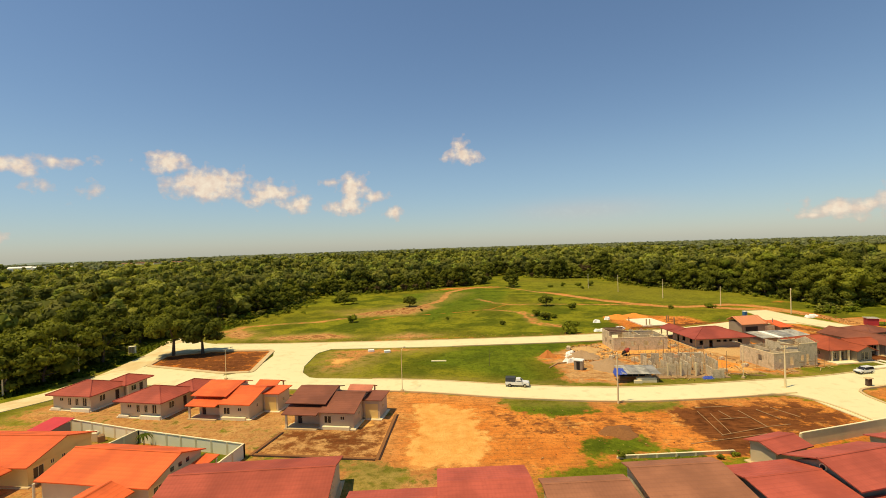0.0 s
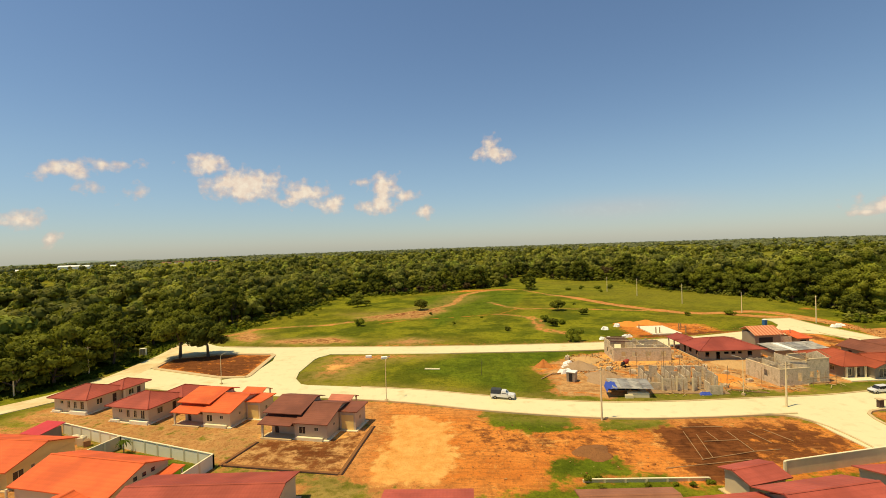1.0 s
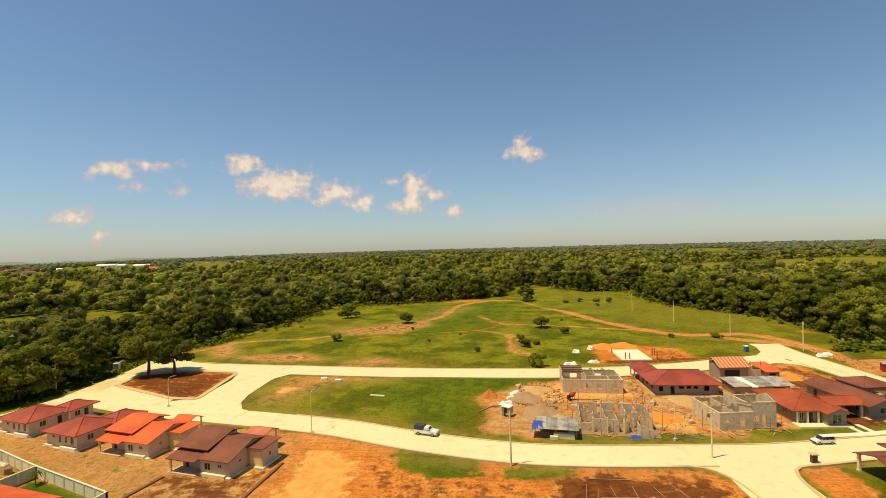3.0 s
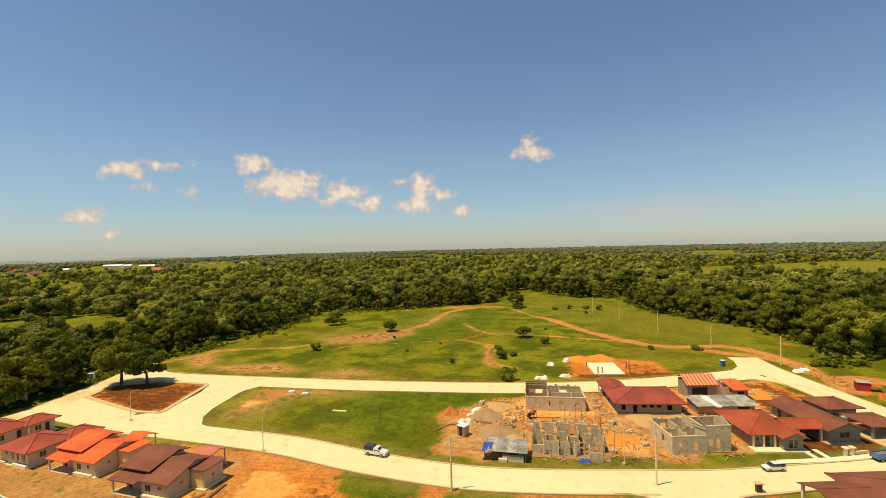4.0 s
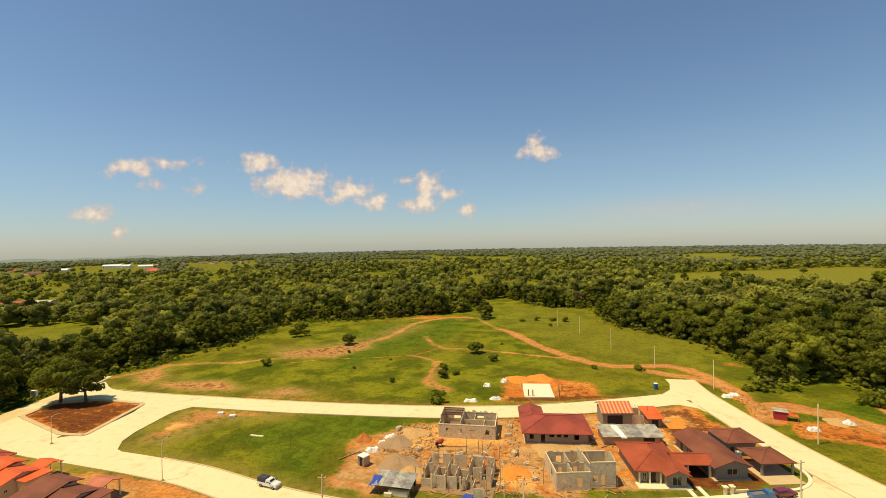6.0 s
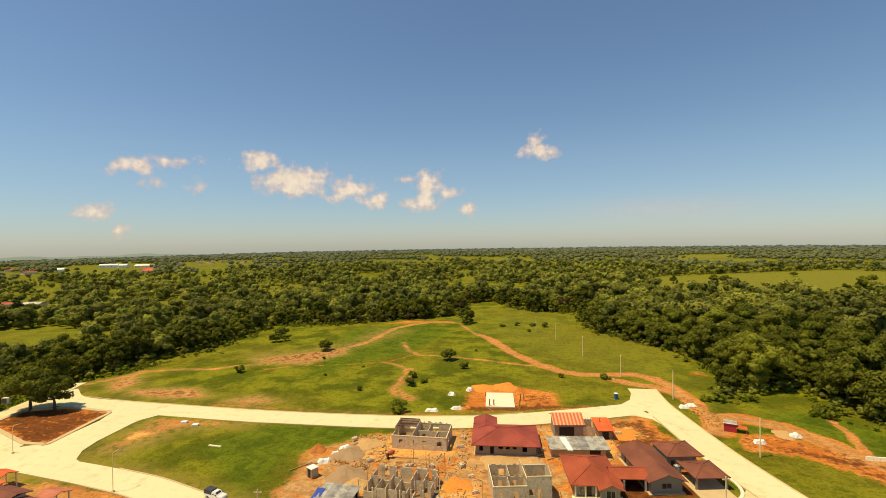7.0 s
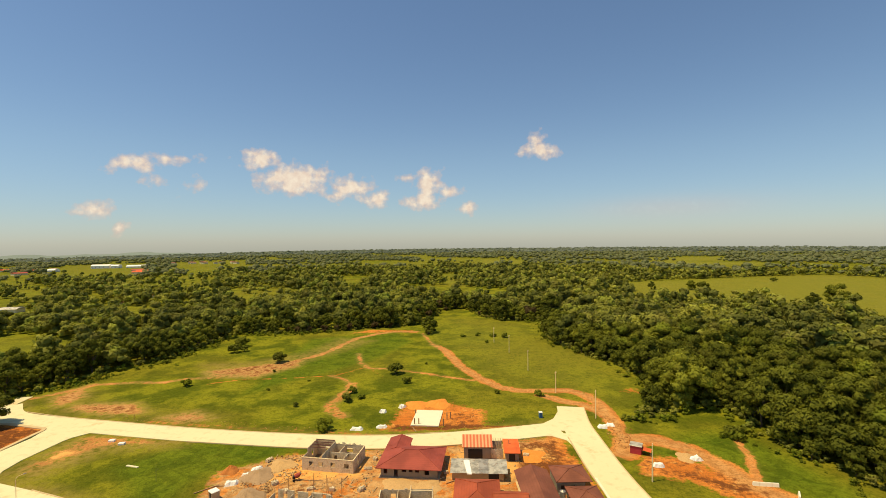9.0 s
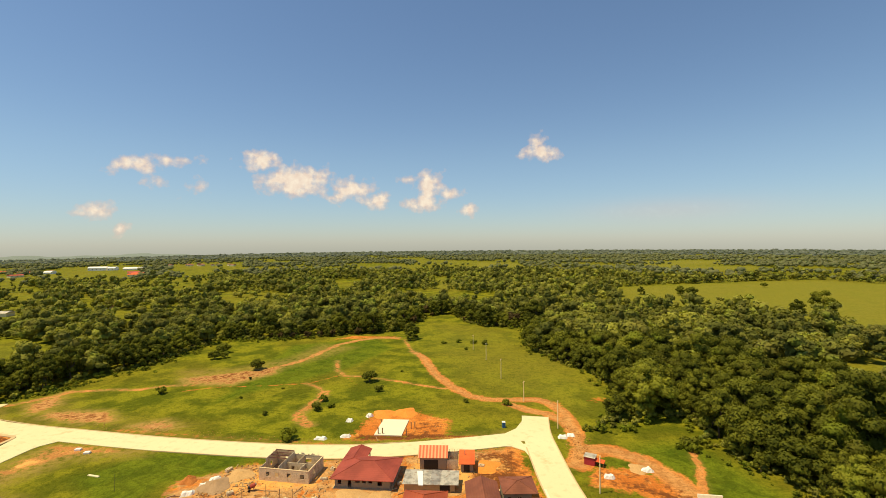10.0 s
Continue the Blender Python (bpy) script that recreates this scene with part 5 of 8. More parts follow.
def red_hip_house(m):
    h = root("house", m, "unfinished grey house under a new red hipped roof", "house", "new houses beside the building site")
    block(h, 0.6, 15.8, 0, 12.0, 2.55, M_WALLB, s=[("gap", 1.4, 2.4, 0.9, 2.1), ("gap", 4.2, 5.2, 0.08, 2.1), ("gap", 6.3, 7.5, 1.5, 2.1), ("gap", 8.2, 9.2, 1.5, 2.1), ("gap", 9.9, 10.9, 1.5, 2.1), ("gap", 12.4, 13.6, 0.9, 2.1)],
          w=[("gap", 2.0, 3.4, 0.9, 2.1), ("gap", 5.5, 6.9, 0.9, 2.1), ("gap", 8.6, 9.6, 0.1, 2.1)], base=M_KERB)
    # near-black wall behind the gaps paints the shaded inside
    part("dark_backing", Geo().box(0.75, 15.65, 5.5, 5.65, -0.1, 2.5), M_DARK, h)
    hip_roof(h, -0.6, 17.0, -1.0, 13.0, 2.72, 4.75, "wine")
    gable_y(h, -0.6, 6.2, 9.0, 18.0, 2.7, 3.85, "wine")
    for y in (14.0, 17.4):
        column(h, 0, y, 2.5, M_BLOCK, 0.15)
        column(h, 5.6, y, 2.5, M_BLOCK, 0.15)
    return h


red_hip_house(pose(68.5, 126.4, 0, 0, 0, 3))


def south_house(m):
    h = root("house", m, "dark brown roofed house with a carport beside the junction", "house", "new houses beside the building site")
    block(h, 6.8, 19.0, -8, 4.0, 2.7, M_WALLB, n=[W(9), W(13)], w=[W(-4)], base=M_KERB)
    hip_roof(h, 5.8, 20.0, -9, 5.0, 2.85, 4.7, "brown")
    gable_x(h, -1.0, 7.5, -5.5, 2.4, 2.8, 3.9, "brown", None)
    for x, y in ((-0.4, -4.9), (-0.4, 1.8), (5.6, 1.8)):
        column(h, x, y, 2.75, M_TRIM, 0.2)
    return h


south_house(pose(90.4, 87.6, 0, 0, 0, 9))


# ---- unfinished block buildings ----
def split(g, parent):
    """Each box of a run of walls as a part of its own."""
    for i in range(0, len(g.v), 8):
        part("partition", Geo().hexa(g.v[i:i + 8]), M_BLOCK, parent)


def ragged_top(parent, axis, c, u0, u1, z, seed):
    """Odd blocks of a next course laid along the top of a raw wall."""
    rng = random.Random(seed)
    u = u0
    while u < u1 - 0.45:
        run = rng.choice((0, 0, 0, 1, 2, 3))
        for k in range(run):
            if u > u1 - 0.45:
                break
            for lift in range(rng.choice((1, 1, 2))):
                z0 = z + 0.002 + lift * 0.202
                part("block", Geo().box(u, u + 0.39, c + 0.004, c + 0.146, z0, z0 + 0.198) if axis == "x" else Geo().box(c + 0.004, c + 0.146, u, u + 0.39, z0, z0 + 0.198), M_BLOCK, parent)
            u += 0.41
        u += rng.uniform(0.3, 1.4)


def shell_1(m):
    b = root("building_shell", m, "roofless grey block building with window openings and roof beams", "building", "unfinished block buildings")
    g = Geo()
    th = 0.15
    wall_run(g, "x", 0, 0, 16, -0.2, 2.9, th, [(2.2, 3.4, 1.0, 2.1), (5.2, 6.6, 1.0, 2.1), (9.0, 10.4, 1.0, 2.1), (13.2, 14.6, 1.0, 2.1)])
    wall_run(g, "x", 9.85, 0, 16, -0.2, 2.9, th, [(3, 5, 1.0, 2.1), (10, 12, 1.0, 2.1)])
    wall_run(g, "y", 0, th, 9.85, -0.2, 2.9, th, [(2, 3.2, 1.0, 2.1), (6, 7.2, 1.0, 2.1)])
    wall_run(g, "y", 15.85, th, 9.85, -0.2, 2.9, th, [(3, 4.2, 1.0, 2.1)])
    part("wall", g, M_BLOCK, b)
    g = Geo()
    g.box(6.2, 6.35, th, 9.85, -0.1, 3.6).box(0, 0.15, 3.6, 9.85, 2.9, 3.9).box(0.15, 6.2, 9.7, 9.85, 2.9, 3.9)
    wall_run(g, "x", 4.6, 6.35, 15.85, -0.1, 2.85, th, [(8, 9, 0, 2.1), (12, 13, 0, 2.1)])
    g.box(9.6, 9.75, 4.75, 9.85, -0.1, 2.85).box(12.6, 12.75, th, 4.6, -0.1, 2.85)
    split(g, b)
    part("ring_beam", Geo().box(-0.03, 16.03, -0.03, 0.2, 2.9, 3.05).box(15.8, 16.03, 0.2, 9.8, 2.9, 3.05).box(6.4, 15.8, 9.8, 10.03, 2.9, 3.05), M_POLE, b)
    for i in range(4):
        y = 4.8 + i * 1.45
        part("roof_beam", Geo().box(0.05, 6.3, y, y + 0.12, 3.6 + 0.12 * i, 3.78 + 0.12 * i), M_FASCIA, b)
    part("floor_slab", Geo().box(0.15, 15.85, 0.15, 9.85, -0.2, 0.05), M_FLOOR, b)
    part("prop", Geo().tube((16.6, 1, 0), (15.9, 5, 3.2), 0.07, n=5), M_TIMBER, b)
    for i, run in enumerate((("x", 9.84, 6.6, 15.6, 3.05), ("y", 9.6, 4.9, 9.7, 2.85), ("y", 12.6, 0.3, 4.5, 2.85))):
        ragged_top(b, *run, 70 + i)
    return b


shell_1(pose(46.4, 127.2, 0, 0, 0, -1) @ Matrix.Diagonal((0.93, 0.95, 1.15, 1)))


def shell_2(m):
    b = root("building_shell", m, "grey block house shell with one taller room and timber props", "building", "unfinished block buildings")
    g = Geo()
    th = 0.15
    wall_run(g, "x", 0, 0, 9, -0.2, 2.8, th, [(1.6, 2.6, 1.2, 1.8), (5.4, 6.6, 0.6, 2.1)])
    wall_run(g, "x", 0.8, 9, 15.6, -0.2, 4.1, th, [(9.6, 11.0, 1.0, 2.0), (11.8, 12.8, 0.1, 2.1)])
    wall_run(g, "x", 11.6, 0, 15.6, -0.2, 2.8, th, [(3, 4.5, 1.0, 2.1)])
    wall_run(g, "y", 0, th, 11.6, -0.2, 2.8, th, [(4, 5.2, 1.0, 2.1)])
    wall_run(g, "y", 15.45, 0.95, 11.6, -0.2, 3.4, th, [(4, 5.2, 1.0, 2.1)])
    part("wall", g, M_BLOCK, b)
    g = Geo()
    g.box(9.0, 9.15, 0.95, 11.6, -0.1, 3.7).box(9.15, 15.45, 7.5, 7.65, -0.1, 3.9)
    g.hexa([(15.45, .95, 3.4), (15.6, .95, 3.4), (15.6, 4.3, 3.4), (15.45, 4.3, 3.4), (15.45, .95, 4.1), (15.6, .95, 4.1), (15.6, 4.3, 4.9), (15.45, 4.3, 4.9)])
    g.hexa([(15.45, 4.3, 3.4), (15.6, 4.3, 3.4), (15.6, 7.65, 3.4), (15.45, 7.65, 3.4), (15.45, 4.3, 4.9), (15.6, 4.3, 4.9), (15.6, 7.65, 3.9), (15.45, 7.65, 3.9)])
    wall_run(g, "x", 5.4, 0.15, 9, -0.1, 2.7, th, [(2, 3, 0, 2.1), (6, 7, 0, 2.1)])
    g.box(4.4, 4.55, 0.15, 5.4, -0.1, 2.7).box(5.2, 5.35, 5.55, 11.6, -0.1, 2.7)
    split(g, b)
    for p, q in (((8.6, -0.3, 4.2), (8.6, 6, 3.4)), ((15.9, 0.5, 4.3), (15.9, 4.3, 5.1)), ((9, 0.5, 4.3), (9, 4.3, 5.0))):
        part("rafter", Geo().tube(p, q, 0.08, n=5), M_TIMBER, b)
    for x in (8.2, 12.0, 15.0):
        part("prop", Geo().tube((x, -1.6, 0), (x, -1.6, 2.3), 0.07, n=5), M_TIMBER, b)
    for i, run in enumerate((("x", 11.6, 0.2, 8.8, 2.8), ("x", 5.4, 0.3, 8.8, 2.7), ("y", 4.4, 0.3, 5.2, 2.7))):
        ragged_top(b, *run, 80 + i)
    for x0, x1, y0, y1, z in ((-0.03, 8.97, -0.03, 0.18, 2.80), (-0.03, 0.18, 0.18, 11.57, 2.80), (8.98, 15.63, 0.77, 0.98, 4.10), (8.97, 9.18, 0.98, 7.48, 3.70), (9.18, 15.42, 7.47, 7.68, 3.90)):
        part("ring_beam", Geo().box(x0, x1, y0, y1, z + 0.001, z + 0.14), M_POLE, b)
    part("rail", Geo().tube((6.5, -1.6, 1.2), (15.4, -1.6, 1.35), 0.05, n=5), M_TIMBER, b)
    part("floor_slab", Geo().box(0.15, 15.45, 0.15, 11.6, -0.2, 0.05), M_FLOOR, b)
    return b


shell_2(pose(74.6, 104.4, 0, 0, 0, 10) @ Matrix.Diagonal((0.80, 0.82, 1.25, 1)))


def shell_3(m):
    """Free-standing wall pieces of a house just begun."""
    b = root("building_shell", m, "begun house of bare grey block wall pieces with starter bars", "building", "unfinished block buildings")
    rng = random.Random(5)
    runs = [("x", 0.0, 0, 9.4, 2.6), ("x", 4.6, 0, 14.3, 2.8), ("x", 9.6, 0, 14.3, 2.7), ("y", 0.0, 0.15, 9.6, 2.6), ("y", 2.7, 0.15, 4.6, 2.8), ("y", 4.9, 0.15, 9.6, 2.8),
            ("y", 7.1, 0.15, 4.6, 2.7), ("y", 9.4, 0.15, 9.6, 2.9), ("y", 11.9, 4.75, 9.6, 2.7), ("y", 14.3, 2.0, 9.6, 2.6), ("x", -2.1, 11.2, 14.3, 2.2), ("y", 11.2, -1.95, 1.0, 2.1)]
    for axis, c, u0, u1, hi in runs:
        u = u0
        while u < u1 - 0.5:
            w = min(rng.uniform(1.3, 3.0), u1 - u)
            hh = hi - rng.choice((0, 0, 0, 0.2, 0.4, 0.9))
            g = Geo().box(u, u + w, c, c + 0.15, -0.2, hh) if axis == "x" else Geo().box(c, c + 0.15, u, u + w, -0.2, hh)
            wl = part("wall", g, M_BLOCK, b)
            e = u + w - 0.12
            for q in (u + 0.12, e):
                bx, by = (q, c + 0.07) if axis == "x" else (c + 0.07, q)
                part("starter_bar", Geo().tube((bx, by, hh - 0.1), (bx + rng.uniform(-.06, .06), by, hh + rng.uniform(0.4, 1.2)), 0.025, n=4), M_FASCIA, wl)
            u += w + rng.choice((0.02, 0.5, 0.9, 1.1))
    for x, y, hh in ((2.3, -0.5, 3.0), (5.2, -0.4, 3.1), (8.4, -0.5, 3.0), (10.6, 3.1, 3.3), (12.2, 2.4, 2.8), (13.2, 0.4, 2.9), (13.9, 6.3, 3.3), (10.4, 1.0, 2.6)):
        part("column", Geo().box(x - 0.13, x + 0.13, y - 0.13, y + 0.13, -0.2, hh), M_POLE if x < 9 else M_BLOCK, b)
    for x0, y0, x1, y1 in ((7.5, 3.5, 10.5, 2.6), (10.6, 2.5, 11.4, 4.5), (9.2, 2, 12, 3.4)):
        part("plank", Geo().tube((x0, y0, 0.2), (x1, y1, 1.7), 0.09, n=4), M_TIMBER, b)
    part("lintel", Geo().box(9.0, 13.6, 10.0, 10.2, 2.4, 2.65), M_BLOCK, b)
    part("floor_slab", Geo().box(-0.3, 15.2, -1.9, 10.4, -0.2, 0.02), M_FLOOR, b)
    return b


shell_3(pose(46.9, 102.8, 0, 0, 0, -4))


# ---- sheds of the building site ----
def tin(name, c):
    m = Mat(name, 0.5, 0.35, 0.4)
    ribs = m.wave(1.1)
    big = m.noise(0.5, 4)
    col = m.mix(m.ramp(big, 0.4, 0.65), c, hue(c, 0.55))
    col = m.mix(m.math("MULTIPLY", m.ramp(m.noise(1.3, 5), 0.55, 0.7), 0.6), col, (0.30, 0.14, 0.06))
    m.color(col).bump(ribs, 0.04, 0.6)
    return m.m


M_TIN, M_TINW = tin("zinc sheet", (0.46, 0.42, 0.34)), tin("pale zinc sheet", (0.62, 0.56, 0.42))
mo = Mat("striped orange roofing", 0.6)
mo.color(mo.mix(mo.ramp(mo.wave(0.26), 0.45, 0.6), (0.62, 0.14, 0.05), (0.66, 0.36, 0.16))).bump(mo.wave(1.0), 0.04)
M_TINO = mo.m


def zinc_shed(m):
    s = root("site_shed", m, "long low shed of grey boards under patched zinc sheets", "shed")
    part("wall", Geo().box(0, 15, 0, 0.12, -0.1, 1.9).box(0, 0.12, 0.12, 6, -0.1, 2.2).box(14.88, 15, 0.12, 6, -0.1, 2.2).box(0.12, 10, 5.9, 6.02, -0.1, 2.3), M_STEEL, s)
    for i in range(6):
        x = -0.5 + i * 2.75
        z = 2.05 + 0.05 * (i % 2)
        part("roof_sheet", Geo().hexa([(x, -0.7, z), (x + 2.9, -0.7, z), (x + 2.9, 6.6, z + 0.5), (x, 6.6, z + 0.5), (x, -0.7, z + 0.04), (x + 2.9, -0.7, z + 0.04), (x + 2.9, 6.6, z + 0.54), (x, 6.6, z + 0.54)]), M_TINW if i != 3 else M_TIN, s)
    part("sheeting", Geo().hexa([(4.4, -1.0, 1.9), (5.8, -1.2, 1.9), (5.0, 5.5, 2.6), (3.2, 5.5, 2.6), (4.4, -1.0, 2.2), (5.8, -1.2, 2.2), (5.0, 5.5, 2.75), (3.2, 5.5, 2.75)]), M_WHITE, s, "white plastic sheet draped over the roof")
    # near-black sheet on the closed wall paints a shaded opening
    part("opening", Geo().box(10.6, 13.6, -0.03, 0.0, 0.1, 1.7), M_DARK, s)
    return s


zinc_shed(pose(88.1, 127.5, 0, 0, 0, 5) @ Matrix.Diagonal((0.9, 0.95, 1, 1)))


def orange_shed(m):
    s = root("site_shed", m, "dark-walled shed with a striped orange metal roof", "shed")
    part("wall", Geo().box(0, 9.4, 0, 0.15, -0.1, 2.5).box(0, 0.15, 0.15, 8, -0.1, 2.9).box(9.25, 9.4, 0.15, 8, -0.1, 2.9).box(0.15, 9.25, 7.9, 8.05, -0.1, 3.0), M_WALLB, s)
    # shaded opening painted as a dark sheet on the front wall
    part("opening", Geo().box(1.5, 6.5, -0.04, 0.0, 0.1, 2.0), M_DARK, s)
    part("roof", Geo().hexa([(-0.6, -1.0, 2.5), (10.0, -1.0, 2.5), (10.0, 5.0, 3.9), (-0.6, 5.0, 3.9), (-0.6, -1.0, 2.6), (10.0, -1.0, 2.6), (10.0, 5.0, 4.0), (-0.6, 5.0, 4.0)]), M_TINO, s)
    part("roof", Geo().hexa([(-0.6, 5.01, 3.9), (10.0, 5.01, 3.9), (10.0, 9.0, 3.0), (-0.6, 9.0, 3.0), (-0.6, 5.01, 4.0), (10.0, 5.01, 4.0), (10.0, 9.0, 3.1), (-0.6, 9.0, 3.1)]), M_TINO, s)
    for i in range(5):
        part("rafter", Geo().tube((9.6 + i * 0.9, 0.2, 2.2), (9.6 + i * 0.9, 6.5, 2.9), 0.06, n=4), M_TIMBER, s)
    part("block_wall", Geo().box(9.5, 13.6, 0.2, 0.35, -0.1, 2.0), M_BLOCK, s)
    part("block_wall", Geo().box(9.5, 13.6, 6.3, 6.45, -0.1, 2.4), M_BLOCK, s)
    return s


orange_shed(pose(89.9, 139.2, 0, 0, 0, 7) @ Matrix.Diagonal((0.82, 0.66, 1.42, 1)))


def red_shed(m):
    s = root("site_shed", m, "small shed with a bright orange-red sheet roof", "shed")
    part("wall", Geo().box(0, 3.6, 0, 0.12, -0.1, 2.3).box(0, 0.12, 0.12, 6, -0.1, 2.5).box(3.48, 3.6, 0.12, 6, -0.1, 2.5), M_WALLB, s)
    part("roof", Geo().hexa([(-0.5, -0.8, 2.4), (4.1, -0.8, 2.4), (4.1, 6.6, 3.3), (-0.5, 6.6, 3.3), (-0.5, -0.8, 2.5), (4.1, -0.8, 2.5), (4.1, 6.6, 3.4), (-0.5, 6.6, 3.4)]), ROOFS["orange"]["X"], s)
    part("chimney_pipe", Geo().tube((1.2, 4, 2.6), (1.2, 4, 4.3), 0.12, n=6), M_STEEL, s)
    # dark sheet on the wall stands for a shaded doorway
    part("opening", Geo().box(0.9, 2.6, -0.04, 0, 0, 1.9), M_DARK, s)
    return s


red_shed(pose(101.8, 139.7, 0, 0, 0, 6))


def tarp_shed(m):
    s = root("site_shed", m, "open timber shelter with zinc roof and a blue tarpaulin", "shed")
    for x in (0, 4.5, 9):
        for y in (0, 4.5):
            part("post", Geo().tube((x, y, -0.1), (x, y, 2.0 + 0.1 * y), 0.08, n=5), M_TIMBER, s)
    for i in range(4):
        x = 0.2 + i * 2.3
        part("roof_sheet", Geo().hexa([(x, -0.7, 2.05), (x + 2.4, -0.7, 2.05), (x + 2.4, 5.3, 2.6), (x, 5.3, 2.6), (x, -0.7, 2.09), (x + 2.4, -0.7, 2.09), (x + 2.4, 5.3, 2.64), (x, 5.3, 2.64)]), (M_TINW, M_TIN, M_TINW, M_TIN)[i], s)
    g = Geo()
    n = 7
    pts = [(-0.8 + 2.4 * i / (n - 1), -0.9 + 3.6 * j / (n - 1), 2.0 + 0.6 * j / (n - 1) + 0.12 * math.sin(i * 2.1 + j) + (-1.0 if i == 0 else 0)) for j in range(n) for i in range(n)]
    g.add(pts, [(j * n + i, j * n + i + 1, (j + 1) * n + i + 1, (j + 1) * n + i) for j in range(n - 1) for i in range(n - 1)])
    part("tarpaulin", g, M_TARP, s, "sagging blue tarpaulin", True)
    # near-black back wall paints the shade under the shelter
    part("back_wall", Geo().box(0.2, 9, 4.5, 4.6, 0, 2.0), M_DARK, s)
    part("block_stack", Geo().box(4.0, 8.6, -0.4, 0.6, -0.1, 1.0).box(3.2, 5, -1.0, -0.4, -0.1, 0.6), M_TRIM, s, "stacked pale blocks")
    return s


tarp_shed(pose(37.3, 99.3, 0, 0, 0, -5) @ Matrix.Scale(0.9, 4))


# ---- trees ----
def fast_mesh(name, verts, faces, size, mat, tone=None, smooth=False, normals=None):
    """A mesh from arrays: faces of one size; normals: how each corner is shaded."""
    me = bpy.data.meshes.new(name)
    me.vertices.add(len(verts))
    me.vertices.foreach_set("co", np.asarray(verts, np.float32).ravel())
    faces = np.asarray(faces, np.int32)
    me.loops.add(faces.size)
    me.loops.foreach_set("vertex_index", faces.ravel())
    me.polygons.add(len(faces))
    me.polygons.foreach_set("loop_start", np.arange(0, faces.size, size, dtype=np.int32))
    if smooth or normals is not None:
        me.polygons.foreach_set("use_smooth", np.ones(len(faces), bool))
    me.update(calc_edges=True)
    if normals is not None:
        me.normals_split_custom_set_from_vertices(np.asarray(normals, np.float32))
    if tone is not None:
        at = me.attributes.new("tone", "FLOAT", "POINT")
        at.data.foreach_set("value", np.asarray(tone, np.float32))
    me.materials.append(mat)
    return me


GOLD = (1 + 5 ** 0.5) / 2
ICO_V = np.array([(-1, GOLD, 0), (1, GOLD, 0), (-1, -GOLD, 0), (1, -GOLD, 0), (0, -1, GOLD), (0, 1, GOLD), (0, -1, -GOLD), (0, 1, -GOLD), (GOLD, 0, -1), (GOLD, 0, 1), (-GOLD, 0, -1), (-GOLD, 0, 1)]) / math.hypot(1, GOLD)
ICO_F = np.array([(0, 11, 5), (0, 5, 1), (0, 1, 7), (0, 7, 10), (0, 10, 11), (1, 5, 9), (5, 11, 4), (11, 10, 2), (10, 7, 6), (7, 1, 8), (3, 9, 4), (3, 4, 2), (3, 2, 6), (3, 6, 8), (3, 8, 9), (4, 9, 5), (2, 4, 11), (6, 2, 10), (8, 6, 7), (9, 8, 1)])


def lobes_of(rng, height, radius, base, count, fine=1.0):
    """Clumps that make up a crown: centres and radii."""
    out = []
    for k in range(count):
        a = rng.uniform(0, 2 * math.pi)
        r = radius * math.sqrt(rng.uniform(0.0, 1.0)) * (0.72 + 0.24 * (1 - fine))
        lift = rng.uniform(0.62, 1.0) * (1 - 0.75 * (r / radius) ** 2) if k > count // 4 else rng.uniform(0.05, 0.4)
        s = radius * rng.uniform(0.30, 0.50) * fine
        z = base + (height - base - s * 0.6) * lift
        out.append((r * math.cos(a), r * math.sin(a), max(z, base + s * 0.55), s, s * rng.uniform(0.72, 1.0)))
    return np.array(out)


def leaves(rng, lobes, n, size, low=-0.35):
    """n leaf sprays on the skins of the lobes: corners, a tone by lobe, and normals that round each lobe."""
    w = lobes[:, 3] ** 2
    pick = rng.choice(len(lobes), n, p=w / w.sum())
    z = rng.uniform(low, 1, n)
    a = rng.uniform(0, 2 * np.pi, n)
    s = np.sqrt(1 - z * z)
    d = np.stack([s * np.cos(a), s * np.sin(a), z], 1)
    L = lobes[pick]
    c = L[:, :3] + d * L[:, [3, 3, 4]] * rng.uniform(0.80, 1.14, n)[:, None]
    nrm = d + rng.normal(0, 0.34, (n, 3)) + np.array([0, 0, 0.12])
    nrm /= np.linalg.norm(nrm, axis=1)[:, None]
    t = np.cross(nrm, rng.normal(0, 1, (n, 3)))
    t /= np.linalg.norm(t, axis=1)[:, None] + 1e-9
    b = np.cross(nrm, t)
    k = size * rng.uniform(0.55, 1.3, n)
    q = [c + (t * cx + b * cy) * (k * rng.uniform(0.5, 1.0, n))[:, None] - nrm * (k * 0.14 * (i == 1))[:, None] for i, (cx, cy) in enumerate(((1, 0), (-0.5, 0.87), (-0.5, -0.87)))]
    v = np.stack(q, 1).reshape(-1, 3)
    shade = d * 0.72 + nrm * 0.42
    shade /= np.linalg.norm(shade, axis=1)[:, None]
    lobe_tone = rng.uniform(0.30, 0.70, len(lobes))
    return v, np.repeat(lobe_tone[pick], 3), np.repeat(shade, 3, axis=0)


def hearts(lobes, k=0.74):
    """The dense inside of each clump, given a dark tone as painted inner shade."""
    v = (ICO_V[None] * lobes[:, None, [3, 3, 4]] * k + lobes[:, None, :3]).reshape(-1, 3)
    f = (ICO_F[None] + 12 * np.arange(len(lobes))[:, None, None]).reshape(-1, 3)
    return v, f, np.tile(ICO_V, (len(lobes), 1))


